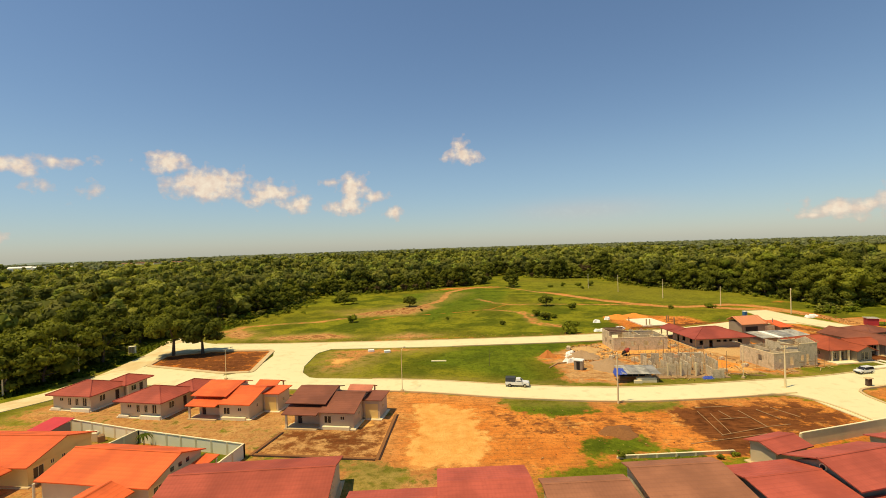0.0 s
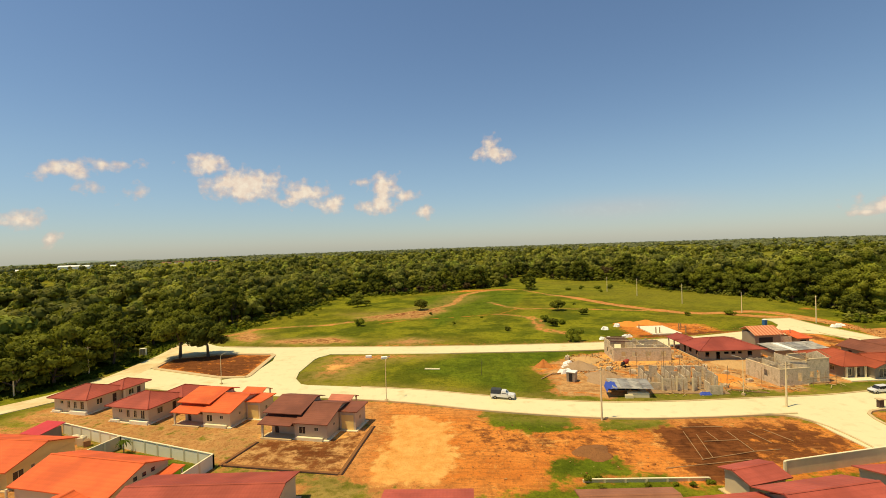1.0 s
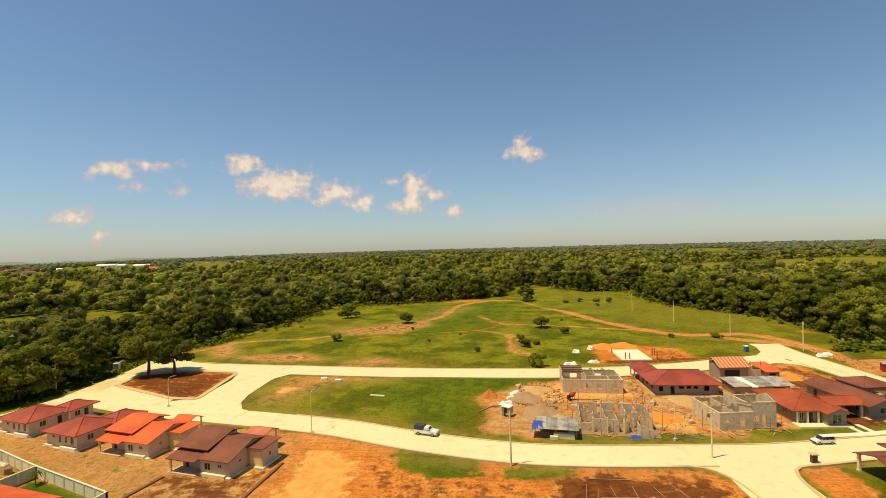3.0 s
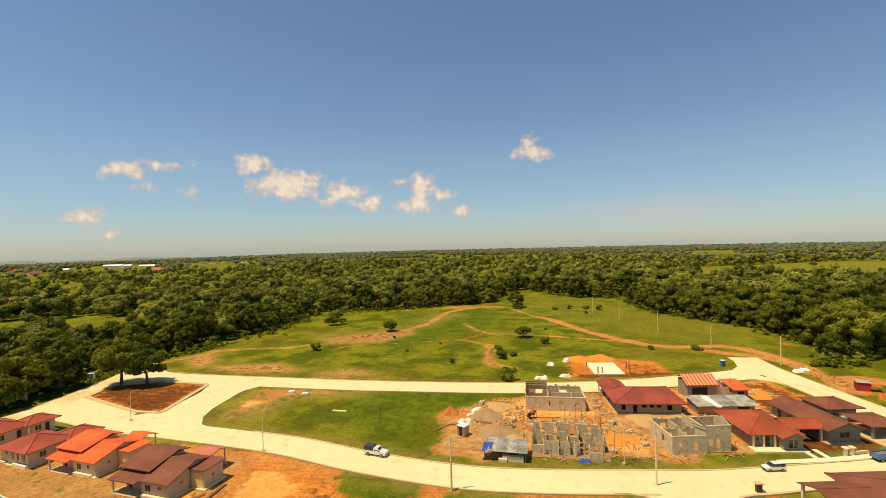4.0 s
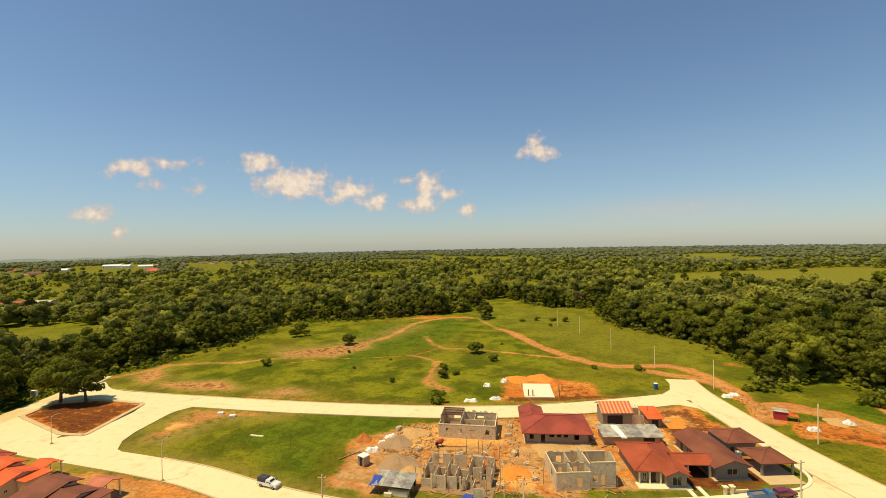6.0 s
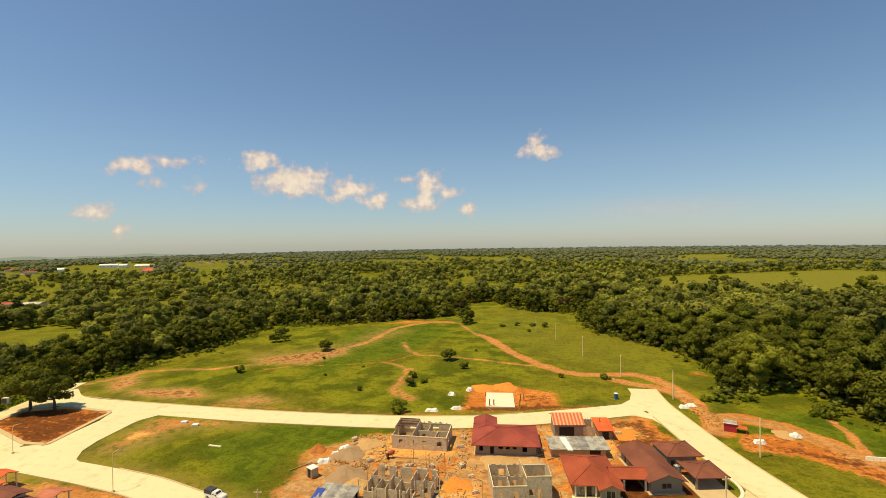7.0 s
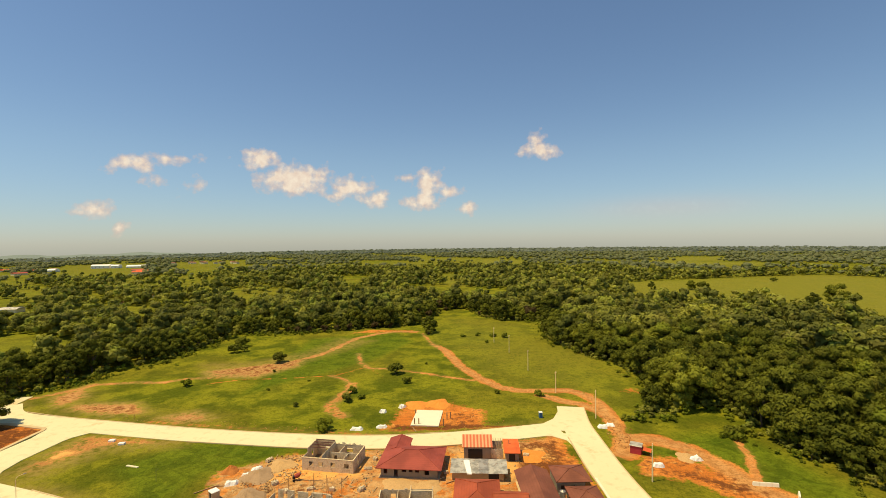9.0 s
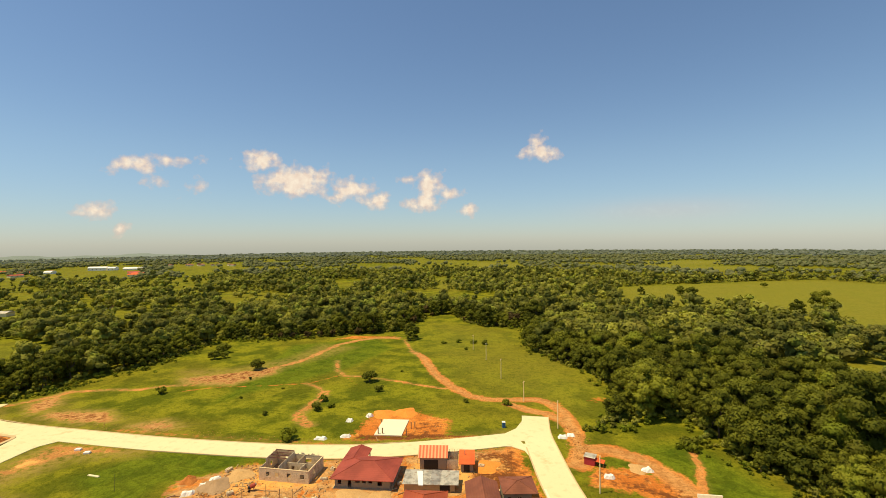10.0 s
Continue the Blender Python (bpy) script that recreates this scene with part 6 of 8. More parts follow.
def crown_mesh(name, rng, lobes, n, size, mat, low=-0.35):
    v, tone, nrm = leaves(rng, lobes, n, size, low)
    hv, hf, hn = hearts(lobes)
    tris = np.arange(len(v)).reshape(-1, 3)
    # the hearts' low tone paints the shade inside the crown
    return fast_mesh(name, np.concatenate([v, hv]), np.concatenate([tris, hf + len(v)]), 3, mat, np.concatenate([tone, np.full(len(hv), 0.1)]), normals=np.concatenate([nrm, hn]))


def trunk_mesh(name, rng, lobes, height, base, r0):
    g = Geo()
    bend = Vector((rng.uniform(-.3, .3), rng.uniform(-.3, .3), 0))
    fork = Vector((0, 0, max(base * 0.9, 1.2))) + bend
    g.tube((0, 0, -0.4), fork * 0.5, r0 * 1.25, r0 * 0.95, 7)
    g.tube(fork * 0.5, fork, r0 * 0.95, r0 * 0.75, 7)
    for L in lobes[np.argsort(-lobes[:, 3])][:5]:
        c = Vector(L[:3])
        mid = fork.lerp(c, 0.5) + Vector((0, 0, -0.1 * L[3]))
        g.tube(fork, mid, r0 * 0.55, r0 * 0.34, 5)
        g.tube(mid, c, r0 * 0.34, r0 * 0.12, 5)
    return g.mesh(name, M_BARK)


def make_kind(seed, height, radius, base, count, n, size, mat, r0=0.28, low=-0.35):
    rng = np.random.default_rng(seed)
    lob = lobes_of(rng, height, radius, base, count * 2 if height > 5 else count, 0.66 if height > 5 else 1.0)
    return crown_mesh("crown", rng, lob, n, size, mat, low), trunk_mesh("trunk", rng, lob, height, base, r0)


def plant(kind, x, y, s, turn, label, group, name="tree", category="tree", lean=1.0):
    t = root(name, pose(x, y, -0.1, 0, 0, turn) @ Matrix.Diagonal((s, s, s * lean, 1)), label, category, group)
    part("trunk", kind[1], None, t)
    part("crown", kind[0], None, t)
    return t


KINDS = [make_kind(11, 10.5, 5.2, 1.0, 15, 2600, 0.44, M_LEAF), make_kind(12, 9.0, 4.6, 0.8, 13, 2300, 0.42, M_LEAF), make_kind(13, 12.5, 5.6, 1.6, 16, 2800, 0.45, M_LEAF),
         make_kind(14, 8.0, 5.4, 1.0, 12, 2200, 0.46, M_LEAF), make_kind(15, 11.0, 4.2, 2.0, 10, 2000, 0.46, M_LEAF), make_kind(16, 13.5, 5.0, 3.0, 12, 2200, 0.48, M_LEAF)]
DRY = make_kind(17, 7.5, 4.2, 1.4, 9, 800, 0.6, M_LEAFDRY)
SHRUBS = [make_kind(21, 2.6, 1.9, 0.2, 7, 520, 0.36, M_BUSH, 0.08), make_kind(22, 2.0, 2.2, 0.1, 8, 520, 0.36, M_BUSH, 0.07), make_kind(23, 3.6, 2.3, 0.4, 8, 620, 0.40, M_LEAF, 0.1)]
BIG = [make_kind(31, 13.5, 6.6, 4.2, 22, 4800, 0.5, M_LEAF, 0.42), make_kind(32, 12.5, 6.2, 3.8, 20, 4400, 0.5, M_LEAF, 0.40)]

plant(BIG[0], -83.4, 139.6, 1.15, 20, "tall broad green tree on the bare earth island", "trees on the island")
plant(BIG[1], -75.2, 141.0, 1.08, 140, "broad green tree with low limbs on the island", "trees on the island")

rnd = np.random.default_rng(41)
EYES = np.array([(0, 0), (28, 3), (58, 6), (90, 8), (118, 13)], float)
AIMS = np.radians([0, 7, 9, 9.2, 9.3])


def in_sight(x, y, wide=50):
    """Whether a place lies in the sweep of the path's view."""
    ok = np.zeros(x.shape, bool)
    for (ex, ey), a in zip(EYES, AIMS):
        ang = np.arctan2(x - ex, y - ey) + a
        ok |= np.abs(ang) < radians(wide)
    return ok


def scatter(x0, x1, y0, y1, step):
    gx, gy = np.meshgrid(np.arange(x0, x1, step), np.arange(y0, y1, step))
    return gx.ravel() + rnd.uniform(-.42, .42, gx.size) * step, gy.ravel() + rnd.uniform(-.42, .42, gx.size) * step


def pasture_at(x, y, pad=0.0):
    p = np.full(x.shape, -1e9)
    for q in PASTURES:
        p = np.maximum(p, inside_of(x, y, q))
    return p > -pad


# the edge of the wood, tree by tree
tx, ty = scatter(-170, 260, 96, 460, 7.0)
d = -inside_of(tx, ty, OPEN_GROUND)
keep = (d > 2.5) & (d < 26) & in_sight(tx, ty, 49) & ~pasture_at(tx, ty, 2) & (ty > 100)
tx, ty, d = tx[keep], ty[keep], d[keep]
order = np.argsort(d + 0.05 * ty)[:290]
EDGE_TREES = list(zip(tx[order], ty[order], d[order]))
for i, (x, y, dd) in enumerate(EDGE_TREES):
    dry = y > 330 and i % 9 == 0
    kind = DRY if dry else KINDS[int(rnd.integers(len(KINDS)))]
    tall = 1.2 if x > 100 else 1.05
    plant(kind, x, y, (rnd.uniform(0.62, 0.95) if rnd.random() < 0.55 else rnd.uniform(1.0, 1.4)) * tall * (0.6 if dd < 4.5 else 1.0), rnd.uniform(0, 360),
          "dry brownish tree at the edge of the wood" if dry else "dense dark green tree at the edge of the wood", "trees at the edge of the wood")


def woods(name, x, y, scale, n, size, label, lobes_n, core, squat=1.0, mat=M_LEAF, spread=1.0, deep=0.0):
    """Many trees too many to count, as one mesh."""
    vs, ts, fs, ns, off = [], [], [], [], 0
    bank = []
    for k in range(14):
        rng = np.random.default_rng(100 + k)
        h, r = rng.uniform(7, 13), rng.uniform(3.8, 6.6)
        lob = lobes_of(rng, h, r, h * 0.16, lobes_n, 0.60 if lobes_n > 20 else 1.0)
        if lobes_n == 1:
            lob[0] = (0, 0, h * 0.5, r * 1.0, h * 0.45)
        v, t, nrm = leaves(rng, lob, n, size, -0.2)
        f = np.arange(len(v)).reshape(-1, 3)
        if core:
            hv, hf, hn = hearts(lob, 0.92 if lobes_n < 5 else 0.8)
            f = np.concatenate([f, hf + len(v)])
            # hearts again get a low tone as painted inner shade
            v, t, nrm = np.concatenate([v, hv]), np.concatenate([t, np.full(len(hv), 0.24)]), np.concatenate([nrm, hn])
        bank.append((v, t, f, nrm))
    pickk = rnd.integers(len(bank), size=len(x))
    turn = rnd.uniform(0, 2 * np.pi, len(x))
    z = far_rise(x, y) - 0.3
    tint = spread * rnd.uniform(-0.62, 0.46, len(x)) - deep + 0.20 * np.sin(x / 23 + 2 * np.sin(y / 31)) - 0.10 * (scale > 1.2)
    for i in range(len(x)):
        v, t, f, nrm = bank[pickk[i]]
        c, s, k = math.cos(turn[i]), math.sin(turn[i]), scale[i]
        vs.append(np.stack([(v[:, 0] * c - v[:, 1] * s) * k + x[i], (v[:, 0] * s + v[:, 1] * c) * k + y[i], v[:, 2] * k * squat + z[i]], 1))
        ns.append(np.stack([nrm[:, 0] * c - nrm[:, 1] * s, nrm[:, 0] * s + nrm[:, 1] * c, nrm[:, 2]], 1))
        ts.append(np.clip(t + tint[i], 0, 1.2))
        fs.append(f + off)
        off += len(v)
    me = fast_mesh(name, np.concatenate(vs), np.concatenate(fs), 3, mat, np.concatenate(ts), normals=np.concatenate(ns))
    return tagged(new(name, me), label, "wood", kind="stuff")


def gaps(x, y, scale, cut):
    return (np.sin(x / scale + 1.3) * np.sin(y / (scale * 0.7) + 0.4) + 0.6 * np.sin(x / (scale * 0.43) + y / (scale * 0.6)) + 0.5 * np.sin(y / (scale * .3) - x / (scale * .8))) > cut


edge = np.array([(x, y) for x, y, _ in EDGE_TREES])
tx, ty = scatter(-480, 520, 60, 470, 8.6)
dd = -inside_of(tx, ty, OPEN_GROUND)
r = np.hypot(tx - 50, ty)
keep = (dd > 3) & in_sight(tx, ty, 50) & (r < 470) & ~pasture_at(tx, ty, 1) & (ty > 96)
tx, ty = tx[keep], ty[keep]
near = np.array([np.min(np.hypot(edge[:, 0] - a, edge[:, 1] - b)) for a, b in zip(tx, ty)]) > 4.5
tx, ty = tx[near], ty[near]
tall = np.where(rnd.random(len(tx)) < 0.62, rnd.uniform(0.62, 0.95, len(tx)), rnd.uniform(1.2, 1.75, len(tx))) * np.where(tx > 100, 1.12, 1.0)
tall = np.where((tx > 190) & (ty > 370), np.minimum(tall, 0.95), tall)
close = (np.hypot(tx - 118, ty - 12) < 260) & (tx > 100)
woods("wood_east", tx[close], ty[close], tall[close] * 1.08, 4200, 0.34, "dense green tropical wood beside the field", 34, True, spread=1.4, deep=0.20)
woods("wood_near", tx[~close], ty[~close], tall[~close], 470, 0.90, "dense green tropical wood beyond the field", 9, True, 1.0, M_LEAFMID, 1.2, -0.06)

# undergrowth at the foot of the wood
ux, uy = scatter(-130, 220, 96, 400, 3.4)
ud = -inside_of(ux, uy, OPEN_GROUND)
keep = (ud > 0.2) & (ud < 5.5) & in_sight(ux, uy, 49) & (rnd.random(ux.size) < 0.75)
ux, uy = ux[keep], uy[keep]
woods("undergrowth", ux, uy, rnd.uniform(0.16, 0.40, len(ux)), 150, 1.5, "lush green undergrowth at the foot of the wood", 6, True, 0.9, M_LEAFMID)

# lush scrub that creeps from the wood into the west of the field
ux, uy = scatter(-100, -20, 180, 312, 2.6)
ud = inside_of(ux, uy, OPEN_GROUND)
keep = (ud > -1) & (ud < 15) & (rnd.random(ux.size) < np.clip(0.75 - ud / 13, 0.04, 1)) & ((uy > 206) | (ux < -84))
ux, uy = ux[keep], uy[keep]
ex, ey = scatter(100, 210, 110, 400, 2.6)
ed = inside_of(ex, ey, OPEN_GROUND)
keep = (ed > -1) & (ed < 7) & (rnd.random(ex.size) < np.clip(0.6 - ed / 8, 0.03, 1)) & in_sight(ex, ey, 49)
ux, uy = np.concatenate([ux, ex[keep]]), np.concatenate([uy, ey[keep]])
woods("scrub", ux, uy, rnd.uniform(0.10, 0.36, len(ux)), 110, 1.4, "lush bright green scrub along the edge of the wood", 5, True, 0.8, M_BUSH, 0.7, -0.18)
for i, (x, y) in enumerate([(-52, 309), (-45, 306), (-38, 310), (-28, 311), (-20, 315), (-12, 318), (4, 327), (14, 331)]):
    plant(DRY, x, y, rnd.uniform(0.55, 0.85), i * 77, "dry brownish tree at the edge of the wood", "trees at the edge of the wood")

tx, ty = scatter(-1000, 1100, 120, 1000, 10.5)
r = np.hypot(tx - 50, ty)
keep = in_sight(tx, ty, 50) & (r >= 470) & (r < 1000) & (~pasture_at(tx, ty, 0) | ((rnd.random(tx.size) < 0.16) & (tx < 100))) & ~(gaps(tx, ty, 62, 0.55) & (tx < 0)) & ~(gaps(tx, ty, 120, 0.6) & (tx >= 0))
tx, ty = tx[keep], ty[keep]
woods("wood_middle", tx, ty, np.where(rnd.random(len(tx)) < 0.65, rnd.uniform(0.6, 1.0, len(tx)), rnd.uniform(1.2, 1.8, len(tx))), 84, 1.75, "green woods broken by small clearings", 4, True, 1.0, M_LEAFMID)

tx, ty = scatter(-2400, 2400, 300, 2400, 17.0)
r = np.hypot(tx - 50, ty)
keep = in_sight(tx, ty, 50) & (r >= 1000) & (r < 2400) & ~pasture_at(tx, ty, 0) & ~gaps(tx, ty, 110, 0.15)
tx, ty = tx[keep], ty[keep]
woods("wood_far", tx, ty, np.where(rnd.random(len(tx)) < 0.75, rnd.uniform(0.7, 1.2, len(tx)), rnd.uniform(1.3, 1.7, len(tx))), 8, 3.0, "distant green woods on the plain, haze in their colour", 1, True, 0.75, M_LEAFFAR, 0.7)

tx, ty = scatter(-4700, 4700, 900, 4700, 48.0)
r = np.hypot(tx - 50, ty)
keep = in_sight(tx, ty, 50) & (r >= 2400) & (r < 4680) & ~gaps(tx, ty, 330, 1.2)
tx, ty = tx[keep], ty[keep]
woods("wood_horizon", tx, ty, rnd.uniform(2.0, 3.6, len(tx)), 2, 6.0, "woods along the horizon with haze in their colour", 1, True, 0.34, M_LEAFHAZE, 0.6)

# tall trees that stand clear of the wood, on the pasture's rim
for i, (x, y, s) in enumerate([(388, 470, 1.75), (323, 597, 1.4), (311, 597, 1.3), (267, 601, 1.1), (229, 642, 1.3), (453, 703, 0.9), (357, 409, 1.6), (359, 453, 1.5)]):
    plant(KINDS[(2, 3, 0, 1)[i % 4]], x, y, s, i * 83, "tall spreading dark green tree beside a pasture", "trees beside the pasture")

for i, (x, y, s) in enumerate([(-100, 113.2, 1.05), (-100.6, 122.7, 1.15), (-100.4, 133.3, 1.0), (-103.3, 107, 1.1)]):
    plant(KINDS[(2, 0, 5, 1)[i]], x, y, s * 1.25, 40 + i * 97, "tall leafy dark green tree beside the concrete road", "trees beside the road")

# bushes behind the low boundary wall
for i, (x, y, s) in enumerate([(31.9, 63.6, 0.5), (35.7, 64.2, 0.42), (37.8, 63.8, 0.5), (40.3, 64.5, 0.55), (42.8, 64.6, 0.45), (25.9, 63.4, 0.45), (24.3, 65, 0.7), (26, 65.7, 0.5)]):
    plant(SHRUBS[i % 2], x, y, s * 0.55, i * 71, "low green bush behind a pale boundary wall", "bushes by the wall", "shrub", "shrub")

# single trees and shrubs of the field
for i, (x, y, k, s) in enumerate([(46, 316, "t", 1.25), (46.4, 311.1, "t", 0.7), (-17.9, 232, "u", 0.75), (-38.7, 189.9, "s", 1.3), (48.2, 219, "u", 0.72), (57.1, 205.9, "s", 0.9), (41.6, 153.2, "s", 1.7), (113.9, 196.4, "s", 1.1),
                                  (96.8, 196.8, "s", 0.5), (37.6, 190.4, "s", 1.1), (43.3, 184.8, "s", 0.9), (39.5, 179.9, "s", 1.0), (79.8, 308.4, "s", 1.0), (89.4, 306.9, "s", 1.2), (96.9, 305.3, "s", 1.0), (86.6, 288.9, "s", .7), (70.6, 304.8, "s", 0.9),
                                  (-54.7, 248.8, "u", 0.7), (-58.9, 263, "u", 0.85), (170.6, 163.3, "s", 1.6), (172.5, 165, "s", 1.2), 
                                  (-50.5, 252, "u", 0.5), (-61, 258, "s", 1.6), (21.3, 172.6, "s", 0.5), (0.7, 188.8, "s", 0.45), (12.2, 203.6, "s", 0.4), (-11.2, 214.9, "s", 0.4), (59.5, 237.1, "s", 0.45)  ]):
    if k == "s":
        plant(SHRUBS[i % 3], x, y, s, i * 47, "dark green shrub in the grass field", "shrubs of the field", "shrub", "shrub")
    else:
        plant(KINDS[1] if k == "t" else KINDS[3], x, y, s, i * 67, "lone dark green tree in the grass field", "trees of the field")


# ---- weeds: tufts that break up the edges of grass ----
def tufts(name, poly, count, size, mat, label, seed):
    rng = np.random.default_rng(seed)
    xs, ys = [p[0] for p in poly], [p[1] for p in poly]
    x, y = rng.uniform(min(xs), max(xs), count * 4), rng.uniform(min(ys), max(ys), count * 4)
    ok = inside_of(x, y, poly) > 0
    x, y = x[ok][:count], y[ok][:count]
    n = len(x)
    a = rng.uniform(0, np.pi, (n, 3))
    h = size * rng.uniform(0.5, 1.3, (n, 1))
    vs = []
    for k in range(3):
        c, s = np.cos(a[:, k]), np.sin(a[:, k])
        w = h[:, 0] * 0.8
        lean = rng.normal(0, 0.35, (n, 2)) * h
        vs.append(np.stack([np.stack([x - c * w, y - s * w, np.full(n, -0.12)], 1), np.stack([x + c * w, y + s * w, np.full(n, -0.12)], 1),
                            np.stack([x + c * w * .7 + lean[:, 0], y + s * w * .7 + lean[:, 1], h[:, 0]], 1), np.stack([x - c * w * .7 + lean[:, 0], y - s * w * .7 + lean[:, 1], h[:, 0] * .8], 1)], 1))
    v = np.stack(vs, 1).reshape(-1, 3)
    up = np.array([0, 0, 1.0]) + np.repeat(rng.normal(0, 0.25, (n, 3)), 12, axis=0)
    up /= np.linalg.norm(up, axis=1)[:, None]
    me = fast_mesh(name, v, np.arange(len(v)).reshape(-1, 4), 4, mat, np.repeat(rng.uniform(0, 1, n), 12), normals=up)
    return tagged(new(name, me), label, "grass", kind="stuff")


M_WEED = foliage("rank grass", (0.09, 0.12, 0.006), (0.24, 0.26, 0.02))
tufts("grass_rim", [(-107.1, 100.9), (-99.2, 119.8), (-101.1, 148.5), (-100.6, 172.2), (-91.2, 189.8), (-82, 206.3), (-85.8, 186.3), (-95.9, 168.3), (-94.1, 130.8), (-94.3, 113.4), (-99.5, 101.2)], 900, 0.5, M_WEED, "tall weeds at the foot of the wood", 7)

tufts("grass_verge", [(-99.8, 116), (-99.5, 128), (-98, 140), (-95.4, 138), (-93.2, 128), (-93.4, 118)], 700, 0.45, M_WEED, "bright green weeds on the verge of the dusty road", 8)



def earth(name, lo, hi):
    m = Mat(name, 0.95, 0.0, 0.15)
    n1, n2 = m.noise(0.7, 5), m.noise(4, 5)
    m.color(m.mix(m.math("MULTIPLY", m.ramp(n2, 0.45, 0.75), 0.5), m.mix(n1, lo, hi), hue(lo, 0.6))).bump(n2, 0.12, 0.8)
    return m.m


E_BROWN = earth("heaped brown earth", (0.20, 0.085, 0.030), (0.32, 0.14, 0.045))
E_RED, E_GREY, E_SAND, E_TAN = earth("heaped red earth", (0.40, 0.13, 0.03), (0.58, 0.22, 0.05)), earth("grey gravel", (0.34, 0.215, 0.11), (0.46, 0.30, 0.16)), earth("orange sand", (0.70, 0.22, 0.03), (0.84, 0.33, 0.06)), earth("tan sand", (0.50, 0.29, 0.11), (0.64, 0.40, 0.16))


# ---- walls and yards ----
def fence_wall(name, pts, h, label, mat=M_WALL, cap=M_TRIM, bay=3.0):
    """A block wall in bays: a panel and a post for each bay, and a coping."""
    w = root(name, pose(0, 0, 0), label, "wall", kind="structure")
    for (ax, ay), (bx, by) in zip(pts[:-1], pts[1:]):
        a, b = Vector((ax, ay, 0)), Vector((bx, by, 0))
        n = max(1, round((b - a).length / bay))
        d = (b - a).normalized()
        s = Vector((-d.y, d.x, 0))
        for i in range(n):
            p, q = a.lerp(b, i / n) + d * 0.14, a.lerp(b, (i + 1) / n) - d * 0.14
            e = s * 0.06
            part("panel", Geo().hexa([(*(p - e).xy, -0.2), (*(q - e).xy, -0.2), (*(q + e).xy, -0.2), (*(p + e).xy, -0.2), (*(p - e).xy, h), (*(q - e).xy, h), (*(q + e).xy, h), (*(p + e).xy, h)]), mat, w)
        for i in range(n + 1):
            p = a.lerp(b, i / n)
            part("post", Geo().box(p.x - 0.14, p.x + 0.14, p.y - 0.14, p.y + 0.14, -0.2, h + 0.02), cap, w)
        e = s * 0.13
        part("coping", Geo().hexa([(*(a - e).xy, h + 0.021), (*(b - e).xy, h + 0.021), (*(b + e).xy, h + 0.021), (*(a + e).xy, h + 0.021), (*(a - e).xy, h + 0.12), (*(b - e).xy, h + 0.12), (*(b + e).xy, h + 0.12), (*(a + e).xy, h + 0.12)]), cap, w)
    return w


fence_wall("wall_west", [(-68, 82.2), (-51.8, 76.1), (-31.3, 69.2), (-33.1, 57.7)], 1.9, "cream block boundary wall in bays with pale coping", M_PALE)
fence_wall("wall_divider", [(-52, 75.9), (-53.7, 68.5)], 1.9, "cream block wall between two back gardens")
M_OLDCREAM = plain("weathered cream block", (0.80, 0.64, 0.36), 0.9, 0.3)
fence_wall("wall_east", [(51.2, 66.6), (68.9, 71.1)], 1.9, "pale block boundary wall beside the dark plot", M_OLDCREAM, M_TRIM, 30.0)
fence_wall("wall_low", [(23.8, 64.8), (40.6, 65.3)], 0.3, "low pale boundary wall behind the red-roofed houses", M_TRIM)

# dark brown strip for the trench, laid on undug ground
M_TRENCH = plain("dark trench soil", (0.05, 0.022, 0.010), 0.9, 0.4)
# foundation trench and low course round the brown-roofed house
tr = root("foundation_strip", pose(0, 0, 0), "narrow dark trench with red spoil round a yard", "foundation")
for a, b in (((-30.2, 69.6), (-11, 66.8)), ((-10.4, 66.8), (-9.4, 84.6)), ((-30.2, 69.6), (-28.4, 78.1))):
    a, b = Vector((*a, 0)), Vector((*b, 0))
    d = (b - a).normalized()
    s = Vector((-d.y, d.x, 0))
    for side, wdt, hh, mat in ((0.42, 0.26, 0.02, E_BROWN), (0.0, 0.13, -0.02, M_TRENCH)):
        p, q = a + s * side, b + s * side
        e = s * wdt
        part("trench" if mat is M_TRENCH else "spoil_bank", Geo().hexa([(*(p - e).xy, -0.2), (*(q - e).xy, -0.2), (*(q + e).xy, -0.2), (*(p + e).xy, -0.2), (*(p - e).xy, hh), (*(q - e).xy, hh), (*(q + e).xy, hh), (*(p + e).xy, hh)]), mat, tr)

# set-out lines on the dark plot
so = root("setting_out_frame", pose(0, 0, 0), "pale timber setting-out lines of a house on dark earth", "foundation")
for x0, y0, x1, y1 in ((44.2, 81.3, 42.6, 71.1), (45.8, 80, 44.3, 71.7), (42.4, 71.2, 51.4, 73.8), (51.4, 73.8, 55.7, 74.5), (51.4, 73.8, 51.3, 81.1), (44.7, 83, 51.7, 83.2), (45.8, 77.4, 51.3, 77.9), (47.9, 81.1, 48.1, 77.8), (54.6, 81.2, 55.7, 76.7), (57.6, 81.9, 59.4, 77.2), (36.2, 68.6, 49.5, 71.2)):
    part("board", Geo().tube((x0, y0, 0.0), (x1, y1, 0.0), 0.06, n=4), M_TIMBER, so)


